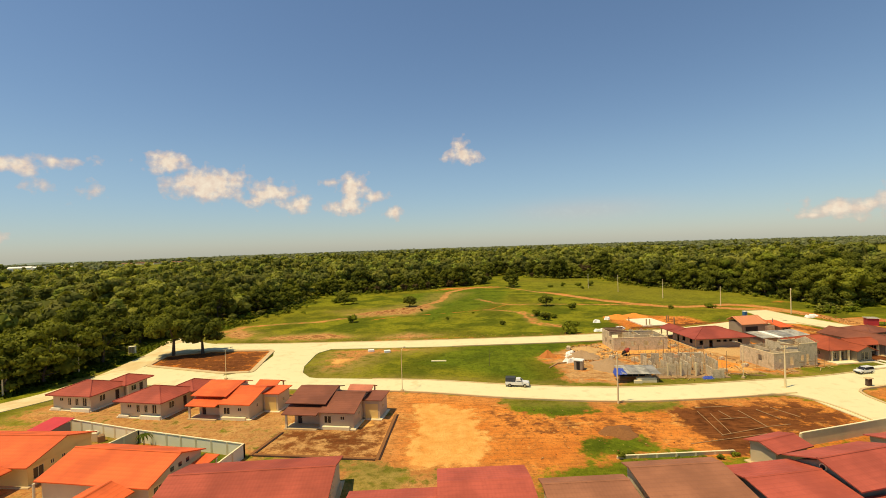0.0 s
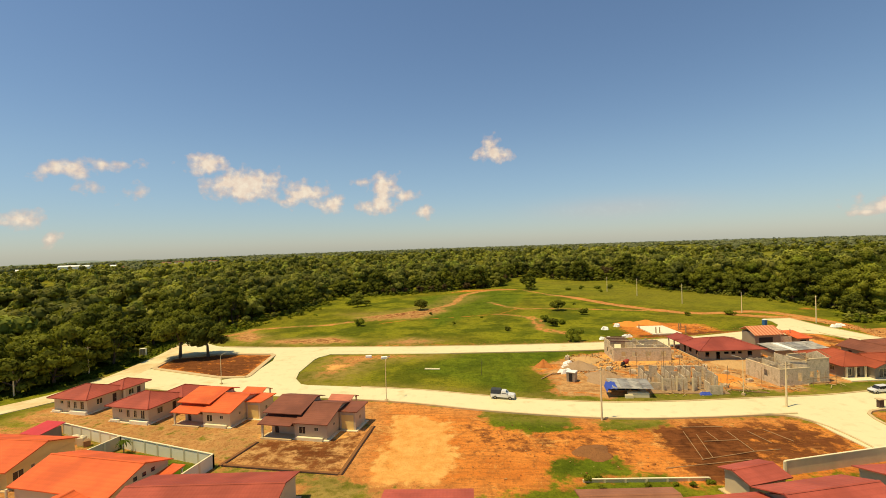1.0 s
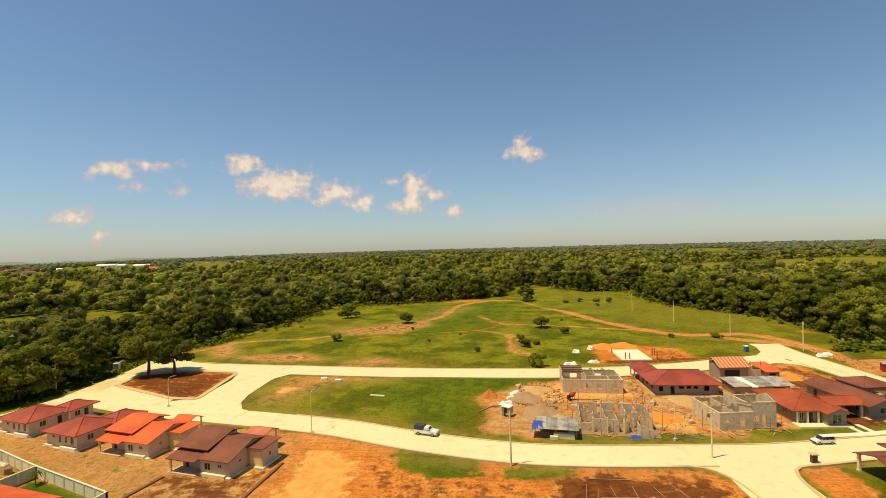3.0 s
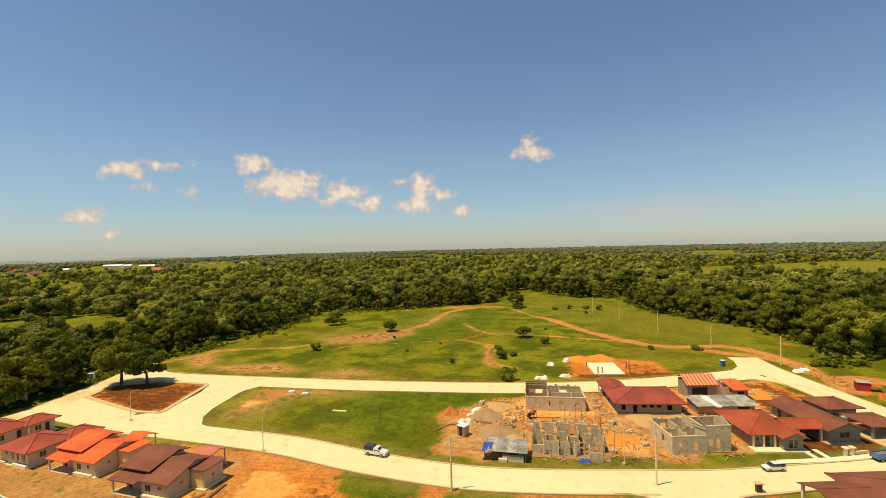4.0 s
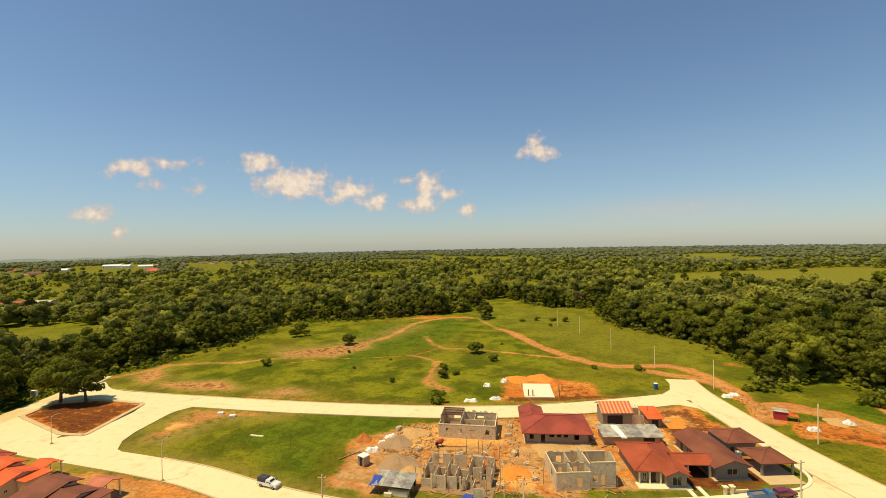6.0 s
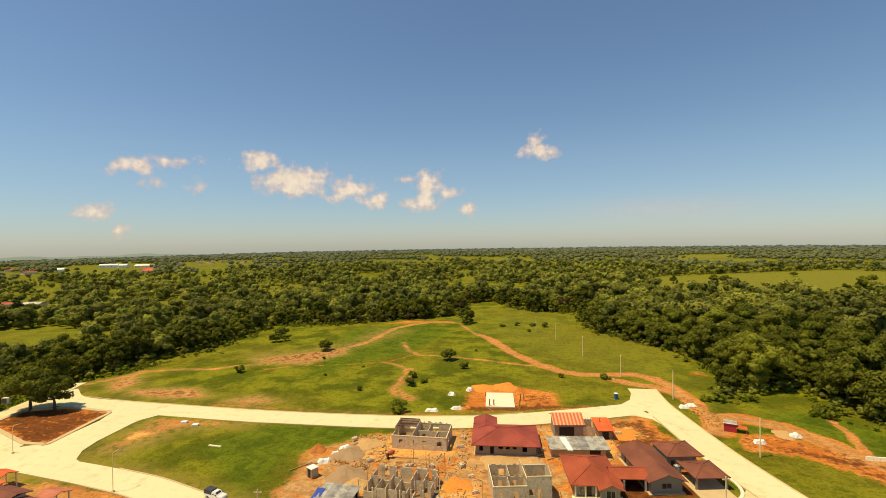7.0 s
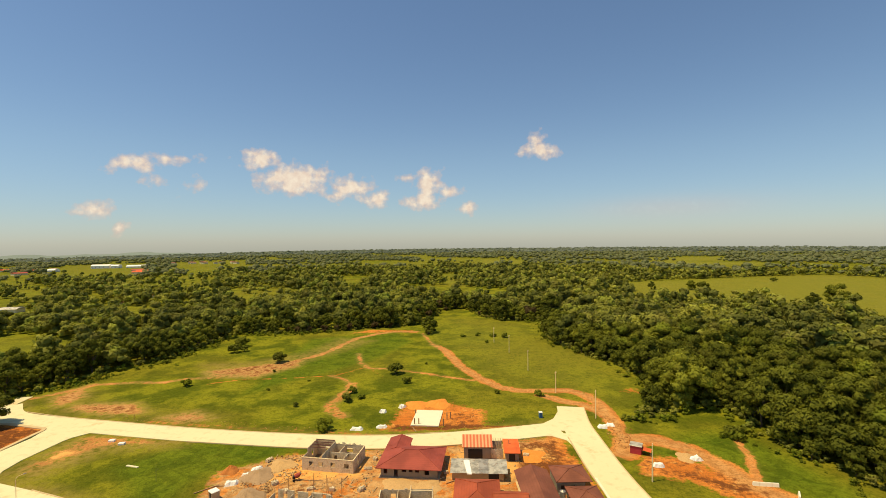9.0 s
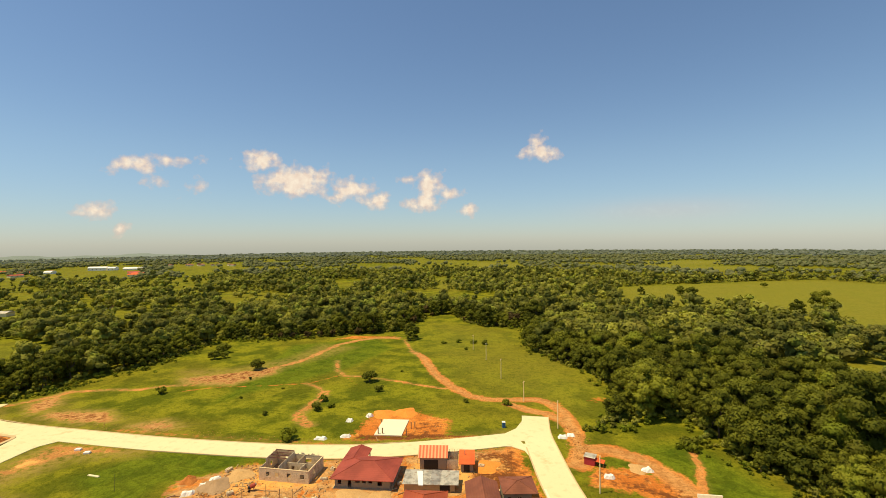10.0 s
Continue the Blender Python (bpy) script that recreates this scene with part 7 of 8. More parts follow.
def red_shed_small(m):
    s = root("garden_shed", m, "small garden shed with a crimson sheet roof", "shed")
    part("wall", Geo().box(0, 4.6, 0, 0.1, -0.1, 2.0).box(0, 0.1, 0.1, 4.5, -0.1, 2.3).box(4.5, 4.6, 0.1, 4.5, -0.1, 2.3), M_WALLB, s)
    part("roof", Geo().hexa([(-0.5, -0.6, 2.1), (5.1, -0.6, 2.1), (5.1, 5.2, 2.7), (-0.5, 5.2, 2.7), (-0.5, -0.6, 2.2), (5.1, -0.6, 2.2), (5.1, 5.2, 2.8), (-0.5, 5.2, 2.8)]), M_CRIMSON, s)
    return s


M_CRIMSON = plain("crimson sheet", (0.62, 0.05, 0.05), 0.55, 0.2)
red_shed_small(pose(-70.7, 77.2, 0, 0, 0, -10) @ Matrix.Diagonal((0.8, 0.8, 1, 1)))


for i, (x, y, w, h) in enumerate(((-63.3, 78.6, 1.6, 1.1), (-61.7, 77.8, 1.3, 1.5), (-64.7, 79.1, 1.2, 0.9), (-60, 77.3, 1.1, 1.6), (-58.7, 76.9, 0.8, 1.2))):
    thing("sack", Geo().chamfer(-w / 2, w / 2, -0.5, 0.5, -0.15, h, 0.3), M_TRIM if i % 2 else M_TIMBER, "full pale sack standing behind the boundary wall", "sack", "sacks behind the wall", m=pose(x, y, 0, 0, 0, i * 33))


def palm(m):
    p = root("palm", m, "small palm with drooping green fronds by the wall", "palm")
    part("trunk", Geo().tube((0, 0, -0.2), (0.1, 0, 1.6), 0.16, 0.11, 7), M_BARK, p)
    for i in range(11):
        a = i * 2.4
        g = Geo()
        verts = []
        for k in range(7):
            t = k / 6
            r, z = 2.1 * t, 1.6 + 1.5 * t - 1.9 * t * t
            w = 0.26 * math.sin(math.pi * (0.12 + 0.85 * t))
            c, s = math.cos(a), math.sin(a)
            verts += [(r * c - w * s + .1, r * s + w * c, z - 0.06), (r * c + .1, r * s, z), (r * c + w * s + .1, r * s - w * c, z - 0.06)]
        g.add(verts, [(3 * k + j, 3 * k + j + 1, 3 * k + j + 4, 3 * k + j + 3) for k in range(6) for j in range(2)])
        part("frond", g, M_WEED, p)
    return p


palm(pose(-49.5, 73.8, 0) @ Matrix.Diagonal((0.62, 0.62, 1.15, 1)))


# ---- poles ----
def street_lamp(m, h=8.6, turn=0):
    p = root("street_lamp", m, "slim pale street lamp with a curved arm", "street lamp", "street lamps")
    part("base", Geo().box(-0.3, 0.3, -0.3, 0.3, -0.2, 0.35), M_KERB, p)
    part("pole", Geo().tube((0, 0, 0.3), (0.05, 0, h - 0.8), 0.085, 0.055, 8), M_POLE, p)
    g = Geo()
    pts = [(0.05, 0, h - 0.8), (0.15, 0, h - 0.3), (0.5, 0, h), (1.1, 0, h + 0.1), (1.5, 0, h + 0.1)]
    for a, b in zip(pts[:-1], pts[1:]):
        g.tube(a, b, 0.04, n=6)
    arm = part("arm", g, M_POLE, p)
    part("lamp_head", Geo().hexa([(1.4, -0.14, h + 0.02), (2.1, -0.1, h + 0.06), (2.1, 0.1, h + 0.06), (1.4, 0.14, h + 0.02), (1.45, -0.12, h + 0.2), (2.05, -0.08, h + 0.16), (2.05, 0.08, h + 0.16), (1.45, 0.12, h + 0.2)]), M_STEEL, arm)
    return p


for x, y, h, a in ((-9.8, 97.9, 9.0, 70), (-54, 111.4, 7.4, 60), (64.2, 99.3, 7.6, 130)):
    street_lamp(pose(x, y, 0, 0, 0, a), h)


def utility_pole(m, h=9.5, cross=True):
    p = root("utility_pole", m, "tapered concrete utility pole with a short crossarm", "utility pole", "utility poles")
    part("shaft", Geo().tube((0, 0, -0.3), (0, 0, h), 0.19, 0.11, 8), M_POLE, p)
    if cross:
        arm = part("crossarm", Geo().box(-0.75, 0.75, -0.06, 0.06, h - 0.55, h - 0.42), M_POLE, p)
        for x in (-0.65, 0, 0.65):
            part("insulator", Geo().tube((x, 0, h - 0.42), (x, 0, h - 0.2), 0.06, 0.04, 6), M_TRIM, arm)
    return p


for x, y, h, a in ((32.2, 86.7, 9.6, 10), (67.9, 92, 8.6, 5), (-98.2, 121.9, 8.0, 80), (132, 175, 9.8, 70), (139.3, 133.6, 9.8, 70), (120.5, 200.5, 8.6, 60), (110.1, 231.7, 9.6, 60), (100.6, 266.1, 9.6, 60),
                   (91, 290.4, 9.0, 60), (119.1, 103.8, 9.0, 20), (-101.1, 103.7, 7.0, 80)):
    utility_pole(pose(x, y, 0, 0, 0, a), h, h > 7.2)


# ---- vehicles ----
def paint(name, c):
    m = Mat(name, 0.28, 0.0, 0.5)
    m.color(m.mix(m.math("MULTIPLY", m.noise(3, 4), 0.35), c, hue(c, 0.7)))
    m.b.inputs["Coat Weight"].default_value = 0.4
    return m.m


P_WHITE, P_BLUE, P_WINE = paint("white car paint", (0.80, 0.78, 0.72)), paint("blue lorry paint", (0.06, 0.17, 0.36)), paint("wine car paint", (0.22, 0.015, 0.055))
M_CANVAS = plain("dark canvas", (0.06, 0.065, 0.075), 0.9, 0.25)
M_LAMP_R = plain("red tail lamp", (0.5, 0.02, 0.02), 0.3, 0.1)
M_LAMP_W = plain("clear headlamp", (0.75, 0.72, 0.65), 0.2, 0.1)


def profile(g, pts, y0, y1, tuck=0.0):
    """A side outline (x, z), anticlockwise seen from -y, drawn across from y0 to y1; upper points tucked in."""
    zmax = max(z for _, z in pts)
    zmin = min(z for _, z in pts)
    k = len(pts)
    ins = [tuck * max(0, (z - zmin) / (zmax - zmin + 1e-6) - 0.45) for _, z in pts]
    return g.add([(x, y0 + i, z) for (x, z), i in zip(pts, ins)] + [(x, y1 - i, z) for (x, z), i in zip(pts, ins)],
                 [tuple(range(k)), tuple(range(2 * k - 1, k - 1, -1))] + [((i + 1) % k, i, k + i, k + (i + 1) % k) for i in range(k)])


def wheels(v, xs, half, r, w=0.22):
    for x in xs:
        for s in (-1, 1):
            y = s * (half - w / 2)
            wh = part("wheel", Geo().tube((x, y - w / 2, r), (x, y + w / 2, r), r, r, 16), M_TYRE, v)
            o = y + s * (w / 2)
            part("rim", Geo().tube((x, o - 0.02, r), (x, o + 0.015, r), r * 0.58, r * 0.5, 12), M_STEEL, wh)


def car_lights(v, xf, xr, half, z):
    for s in (-1, 1):
        part("headlight", Geo().box(xf - 0.04, xf + 0.02, s * (half - 0.3) - 0.15, s * (half - 0.3) + 0.15, z - 0.08, z + 0.1), M_LAMP_W, v)
        part("tail_light", Geo().box(xr - 0.02, xr + 0.04, s * (half - 0.2) - 0.1, s * (half - 0.2) + 0.1, z - 0.05, z + 0.2), M_LAMP_R, v)


def pickup(m):
    v = root("pickup_truck", m, "white pickup truck with a dark canvas-covered load bed", "pickup truck")
    part("body", profile(Geo(), [(-2.5, 0.5), (2.45, 0.45), (2.5, 0.8), (2.35, 1.02), (1.2, 1.12), (-2.5, 1.12)], -0.88, 0.88, 0.06), P_WHITE, v)
    part("cab", profile(Geo(), [(-0.35, 1.121), (1.15, 1.121), (0.62, 1.72), (-0.25, 1.74)], -0.84, 0.84, 0.16), P_WHITE, v)
    part("windscreen", Geo().hexa([(1.10, -0.66, 1.17), (1.10, 0.66, 1.17), (1.06, 0.66, 1.17), (1.06, -0.66, 1.17), (0.69, -0.6, 1.66), (0.69, 0.6, 1.66), (0.65, 0.6, 1.66), (0.65, -0.6, 1.66)]), M_PANE, v)
    for s in (-1, 1):
        part("side_window", Geo().hexa([(-0.15, s * 0.845, 1.2), (0.9, s * 0.845, 1.2), (0.9, s * 0.80, 1.2), (-0.15, s * 0.80, 1.2), (-0.1, s * 0.74, 1.62), (0.6, s * 0.74, 1.62), (0.6, s * 0.69, 1.62), (-0.1, s * 0.69, 1.62)]), M_PANE, v)
        part("mirror", Geo().box(0.95, 1.1, s * 0.95 - 0.1, s * 0.95 + 0.1, 1.18, 1.36), M_BLACKTRIM, v)
    g = Geo()
    for i in range(4):
        x = -2.48 + i * 0.52
        g.hexa([(x, -0.86, 1.125), (x + 0.5, -0.86, 1.125), (x + 0.5, 0.86, 1.125), (x, 0.86, 1.125), (x, -0.78, 1.95 + .03 * (i % 2)), (x + 0.5, -0.78, 1.95), (x + 0.5, 0.78, 1.95), (x, 0.78, 1.95 + .03 * (i % 2))])
    part("canvas_cover", g, M_CANVAS, v, "dark canvas load cover on hoops")
    part("bumper", Geo().box(2.46, 2.6, -0.85, 0.85, 0.42, 0.62).box(-2.62, -2.5, -0.85, 0.85, 0.45, 0.6), M_STEEL, v)
    wheels(v, (-1.55, 1.6), 0.9, 0.37)
    car_lights(v, 2.47, -2.5, 0.88, 0.82)
    return v


pickup(pose(15, 98.6, 0.06, 0, 0, -13))


def wagon(m, mat, label, name="car", long=4.5, high=1.72):
    v = root(name, m, label, "car", "parked cars")
    h = long / 2
    part("body", profile(Geo(), [(-h, 0.45), (h - 0.05, 0.42), (h, 0.75), (h - 0.2, 0.98), (h - 1.2, 1.06), (-h + 0.02, 1.06)], -0.86, 0.86, 0.05), mat, v)
    part("cabin", profile(Geo(), [(-h + 0.03, 1.061), (h - 1.2, 1.061), (h - 1.85, high - 0.04), (-h + 0.25, high)], -0.83, 0.83, 0.16), M_PANE, v, "dark glazed cabin")
    part("roof", profile(Geo(), [(-h + 0.2, high - 0.06), (h - 1.8, high - 0.1), (h - 1.88, high), (-h + 0.26, high + 0.04)], -0.70, 0.70), mat, v)
    for s in (-1, 1):
        for x in (-h + 0.3, -h + 1.4, h - 2.2):
            part("pillar", Geo().hexa([(x, s * 0.84, 1.06), (x + 0.1, s * 0.84, 1.06), (x + 0.1, s * 0.80, 1.06), (x, s * 0.80, 1.06), (x + 0.1, s * 0.71, high - 0.05), (x + 0.2, s * 0.71, high - 0.05), (x + 0.2, s * 0.67, high - 0.05), (x + 0.1, s * 0.67, high - 0.05)]), mat, v)
        part("mirror", Geo().box(h - 1.35, h - 1.2, s * 0.94 - 0.1, s * 0.94 + 0.1, 1.08, 1.24), mat, v)
    part("bumper", Geo().box(h - 0.02, h + 0.08, -0.82, 0.82, 0.4, 0.6).box(-h - 0.08, -h + 0.02, -0.82, 0.82, 0.42, 0.6), M_BLACKTRIM, v)
    wheels(v, (-h + 0.85, h - 0.85), 0.88, 0.34)
    car_lights(v, h - 0.02, -h, 0.86, 0.8)
    return v


wagon(pose(90.6, 99.5, 0.06, 0, 0, 190) @ Matrix.Scale(0.84, 4), P_WHITE, "white estate car parked at the kerb")
wagon(pose(118.3, 107.6, 0.06, 0, 0, 20), P_WINE, "dark wine-red car parked behind a blue lorry", long=4.2, high=1.5)


def lorry(m):
    v = root("lorry", m, "small blue lorry with a boxed load bed", "lorry")
    part("chassis", Geo().box(-2.5, 2.3, -0.45, 0.45, 0.5, 0.7), M_BLACKTRIM, v)
    part("cab", profile(Geo(), [(1.0, 0.55), (2.5, 0.55), (2.55, 1.2), (2.3, 2.05), (1.0, 2.1)], -0.95, 0.95, 0.12), P_BLUE, v)
    part("windscreen", Geo().hexa([(2.56, -0.75, 1.25), (2.56, 0.75, 1.25), (2.50, 0.75, 1.25), (2.50, -0.75, 1.25), (2.37, -0.7, 1.92), (2.37, 0.7, 1.92), (2.31, 0.7, 1.92), (2.31, -0.7, 1.92)]), M_PANE, v)
    part("load_bed", Geo().box(-2.6, 0.9, -1.0, 1.0, 0.7, 0.85).box(-2.6, 0.9, -1.0, -0.93, 0.85, 1.7).box(-2.6, 0.9, 0.93, 1.0, 0.85, 1.7).box(-2.6, -2.53, -0.93, 0.93, 0.85, 1.7).box(0.83, 0.9, -0.93, 0.93, 0.85, 1.9), P_BLUE, v)
    part("load", Geo().hexa([(-2.5, -0.9, 0.86), (0.8, -0.9, 0.86), (0.8, 0.9, 0.86), (-2.5, 0.9, 0.86), (-2.2, -0.6, 1.6), (0.5, -0.6, 1.75), (0.5, 0.6, 1.7), (-2.2, 0.6, 1.55)]), M_STEEL, v, "grey load")
    wheels(v, (-1.6, 1.75), 0.98, 0.42, 0.26)
    car_lights(v, 2.53, -2.6, 0.95, 0.85)
    return v


lorry(pose(113.2, 105.6, 0.06, 0, 0, 12) @ Matrix.Scale(0.88, 4))


def digger(m):
    v = root("excavator", m, "small yellow excavator beside a house", "excavator")
    y = plain("machine yellow", (0.75, 0.42, 0.03), 0.45, 0.2)
    for s in (-1, 1):
        part("track", profile(Geo(), [(-1.3, 0.0), (1.3, 0.0), (1.55, 0.3), (1.3, 0.62), (-1.3, 0.62), (-1.55, 0.3)], s * 0.85 - 0.22, s * 0.85 + 0.22), M_TYRE, v)
    part("body", Geo().chamfer(-1.5, 0.9, -0.95, 0.95, 0.75, 1.7, 0.15), y, v)
    part("cab", Geo().chamfer(0.0, 1.1, 0.05, 0.95, 1.701, 2.7, 0.12), M_PANE, v, "glazed cab")
    g = Geo().tube((0.8, -0.3, 1.5), (2.6, -0.3, 3.2), 0.2, 0.16, 6).tube((2.6, -0.3, 3.2), (4.2, -0.3, 1.6), 0.16, 0.12, 6)
    arm = part("boom", g, y, v)
    part("bucket", profile(Geo(), [(3.9, 0.6), (4.6, 0.7), (4.5, 1.6), (4.0, 1.6)], -0.7, 0.1), M_BLACKTRIM, arm)
    return v


digger(pose(111.4, 96.2, 0, 0, 0, 120) @ Matrix.Scale(0.8, 4))


# ---- materials lying on the building site ----
def heap(rng, r, h, n=30):
    """A mound with an uneven slope."""
    g = Geo()
    rings = 9
    verts = [(0, 0, h)]
    lag = rng.uniform(0, 6)
    for k in range(1, rings + 1):
        t = k / rings
        for i in range(n):
            a = 2 * math.pi * i / n
            w = 1 + 0.14 * math.sin(3 * a + lag) + 0.10 * math.sin(5 * a + 2 * lag) + rng.uniform(-.05, .05)
            verts.append((r * t * w * math.cos(a), r * t * w * math.sin(a), h * (1 - t) ** 1.15 + rng.uniform(-.14, .20) * h * (1 - t) - (0.2 if k == rings else 0)))
    faces = [(0, 1 + i, 1 + (i + 1) % n) for i in range(n)]
    for k in range(rings - 1):
        for i in range(n):
            a, b = 1 + k * n + i, 1 + k * n + (i + 1) % n
            faces.append((a, a + n, b + n, b))
    return g.add(verts, faces)


rh = random.Random(9)
for x, y, r, h, mat, lab in ((27.2, 123.7, 2.4, 1.7, E_RED, "heap of red earth in the grass"), (36.2, 122.4, 4.6, 1.5, E_GREY, "grey gravel mound on the site"), (39.7, 111.6, 5.0, 1.9, E_GREY, "grey gravel mound behind the shelter"),
                             (43.3, 108.1, 3.6, 1.2, E_TAN, "tan sand mound on the site"), (66.2, 110.8, 3.6, 0.9, E_SAND, "orange sand mound on the site"), (75, 122.6, 4.8, 0.8, E_TAN, "tan sand mound before a house"), (82.7, 123.5, 3.6, 0.7, E_TAN, "tan sand mound before a house"),
                             (67.6, 179.8, 5.0, 1.3, E_SAND, "orange earth mound behind a floor slab"), (74.9, 182, 5.2, 1.2, E_SAND, "orange earth mound behind a floor slab"), (108.6, 143.9, 4.5, 0.5, E_SAND, "low orange earth mound"),
                             (39.6, 128.7, 4.2, 1.0, E_TAN, "tan sand mound with debris"), (152.7, 148.4, 3.2, 1.2, E_TAN, "pale sand mound by the track"), (27.4, 73.7, 3.0, 0.7, E_BROWN, "low mound of brown earth"), (57.8, 114.2, 3.4, 0.8, E_RED, "red earth mound between walls")):
    thing("mound", heap(rh, r, h), mat, lab, "mound", "mounds on the building site", m=pose(x, y, -0.05), smooth=True)

thing("floor_slab", Geo().chamfer(-4.8, 4.8, -7.0, 7.0, -0.2, 0.25, 0.03), M_SLAB, "fresh white concrete floor slab in red earth", "slab", m=pose(73.7, 167.5, 0, 0, 0, 3))
for x, y, h in ((70.5, 161.1, 2.4), (71.9, 161.5, 2.2), (80.7, 167.4, 2.4), (81.8, 168.4, 2.2), (80.4, 161.3, 2.6), (68.5, 171.4, 1.4)):
    thing("formwork_post", Geo().box(-0.14, 0.14, -0.14, 0.14, -0.2, h).box(-0.2, 0.2, -0.03, 0.03, h * 0.5, h * 0.5 + 0.2), M_TIMBER, "rough timber formwork post", "post", "formwork posts", m=pose(x, y, 0, 0, 0, x * 7))


def crumpled(rng, w, d, h):
    """A loose pile under sheeting."""
    n = 7
    pts = []
    for j in range(n):
        for i in range(n):
            u, v = i / (n - 1) - .5, j / (n - 1) - .5
            rim = max(abs(u), abs(v)) > 0.49
            pts.append((u * w + rng.uniform(-.06, .06) * w, v * d + rng.uniform(-.06, .06) * d, -0.12 if rim else h * (0.7 + rng.uniform(-.3, .3))))
    return Geo().add(pts, [(j * n + i, j * n + i + 1, (j + 1) * n + i + 1, (j + 1) * n + i) for j in range(n - 1) for i in range(n - 1)])


for x, y, w, d, h, a in ((31.5, 117.7, 3.4, 2.2, 0.9, 30), (32.6, 122.4, 2.0, 1.4, 0.6, 10), (33.9, 125.8, 3.0, 1.6, 0.7, 40), (52.2, 155, 4.2, 1.8, 0.8, 0), (59.8, 157.9, 3.6, 2.0, 0.8, 8), (56.3, 171.2, 2.6, 2.2, 1.1, 0), (62.3, 176.8, 3.0, 1.8, 1.2, 45),
                         (133, 167.3, 3.2, 2.2, 0.8, 0), (135.8, 169.2, 2.6, 1.8, 0.7, 0), (153.8, 147.7, 5.0, 2.6, 0.9, 10)):
    thing("plastic_sheet", crumpled(rh, w, d, h), M_WHITE, "white plastic sheet crumpled over building material", "plastic sheet", "white sheets on the site", m=pose(x, y, 0, 0, 0, a))
for x, y, w, d, h, a in ((57, 100.1, 2.4, 1.4, 0.35, 0),):
    thing("tarpaulin", crumpled(rh, w, d, h), M_TARP, "crumpled blue tarpaulin on the ground", "tarpaulin", m=pose(x, y, 0, 0, 0, a))

tk = root("site_toilet", pose(31.8, 110.4, 0, 0, 0, -30), "narrow grey site cabin with a white roof", "cabin")
part("body", Geo().box(-1.0, 1.0, -0.9, 0.9, -0.1, 2.1), M_STEEL, tk)
part("roof", Geo().chamfer(-1.1, 1.1, -1.0, 1.0, 2.101, 2.3, 0.08), M_WHITE, tk)
part("door", Geo().box(-0.4, 0.4, -0.94, -0.9, 0, 1.9), M_DARK, tk)

bt = root("portable_toilet", pose(113.1, 173.2, 0, 0, 0, 10) @ Matrix.Scale(0.85, 4), "blue portable toilet with a white roof", "toilet")
part("body", Geo().box(-0.65, 0.65, -0.65, 0.65, -0.1, 2.1), plain("blue plastic", (0.05, 0.17, 0.36), 0.5, 0.15), bt)
part("roof", Geo().chamfer(-0.7, 0.7, -0.7, 0.7, 2.101, 2.35, 0.12), M_WHITE, bt)
part("door", Geo().box(-0.4, 0.4, -0.68, -0.65, 0.05, 1.95), plain("dark blue plastic", (0.03, 0.10, 0.24), 0.5, 0.15), bt)

kb = root("kiosk", pose(139.4, 150, 0, 0, 0, -20), "small red kiosk with a pale roof and an awning", "kiosk")
part("body", Geo().box(-1.6, 1.4, -1.3, 1.3, -0.1, 2.2), plain("red boards", (0.42, 0.04, 0.045), 0.7, 0.25), kb)
part("roof", Geo().chamfer(-1.8, 1.6, -1.5, 1.5, 2.201, 2.4, 0.06), M_TINW, kb)
part("awning", Geo().hexa([(1.41, -1.4, 1.5), (4.0, -1.4, 1.2), (4.0, 1.2, 1.2), (1.41, 1.2, 1.5), (1.41, -1.4, 1.56), (4.0, -1.4, 1.26), (4.0, 1.2, 1.26), (1.41, 1.2, 1.56)]), ROOFS["orange"]["Y"], kb)
for y in (-1.3, 1.1):
    part("post", Geo().tube((3.8, y, -0.1), (3.8, y, 1.25), 0.06, n=5), M_TIMBER, kb)
thing("plastic_sheet", crumpled(rh, 3.0, 2.0, 0.9), M_WHITE, "white plastic sheet crumpled beside the kiosk", "plastic sheet", "white sheets on the site", m=pose(143.3, 142.3, 0))

for i, (x, y, a, L) in enumerate(((166.8, 135.2, 0, 6.4), (172.1, 131.4, 65, 4.4))):
    b = root("barrier", pose(x, y, 0, 0, 0, a), "row of white concrete barrier blocks", "barrier", "white barriers")
    for k in range(int(L / 1.5)):
        part("block", Geo().hexa([(k * 1.5 - L / 2, -0.3, -0.1), (k * 1.5 + 1.42 - L / 2, -0.3, -0.1), (k * 1.5 + 1.42 - L / 2, 0.3, -0.1), (k * 1.5 - L / 2, 0.3, -0.1), (k * 1.5 - L / 2, -0.15, 0.8), (k * 1.5 + 1.42 - L / 2, -0.15, 0.8), (k * 1.5 + 1.42 - L / 2, 0.15, 0.8), (k * 1.5 - L / 2, 0.15, 0.8)]), M_PALE, b)

for x, y in ((-11.5, 122.6), (-16.5, 124.1)):
    thing("litter_box", Geo().chamfer(-0.9, 0.9, -0.6, 0.6, -0.1, 0.5, 0.08), M_WHITE, "white box lying in the grass", "box", "white boxes in the grass", m=pose(x - 6, y + 12, 0, 0, 0, 15))
thing("board", Geo().box(-2.0, 2.0, -0.3, 0.3, -0.1, 0.14), M_TRIM, "pale board lying in the grass", "board", m=pose(-2.2, 122.3, 0, 0, 0, -6))
thing("dead_stem", Geo().tube((0, 0, -0.2), (0.1, 0, 4.6), 0.06, 0.03, 5).tube((0, 0, 2.5), (0.7, 0.2, 3.4), 0.03, 0.015, 4), M_BARK, "thin bare stem in the grass", "sapling", m=pose(10.7, 116.2, 0))

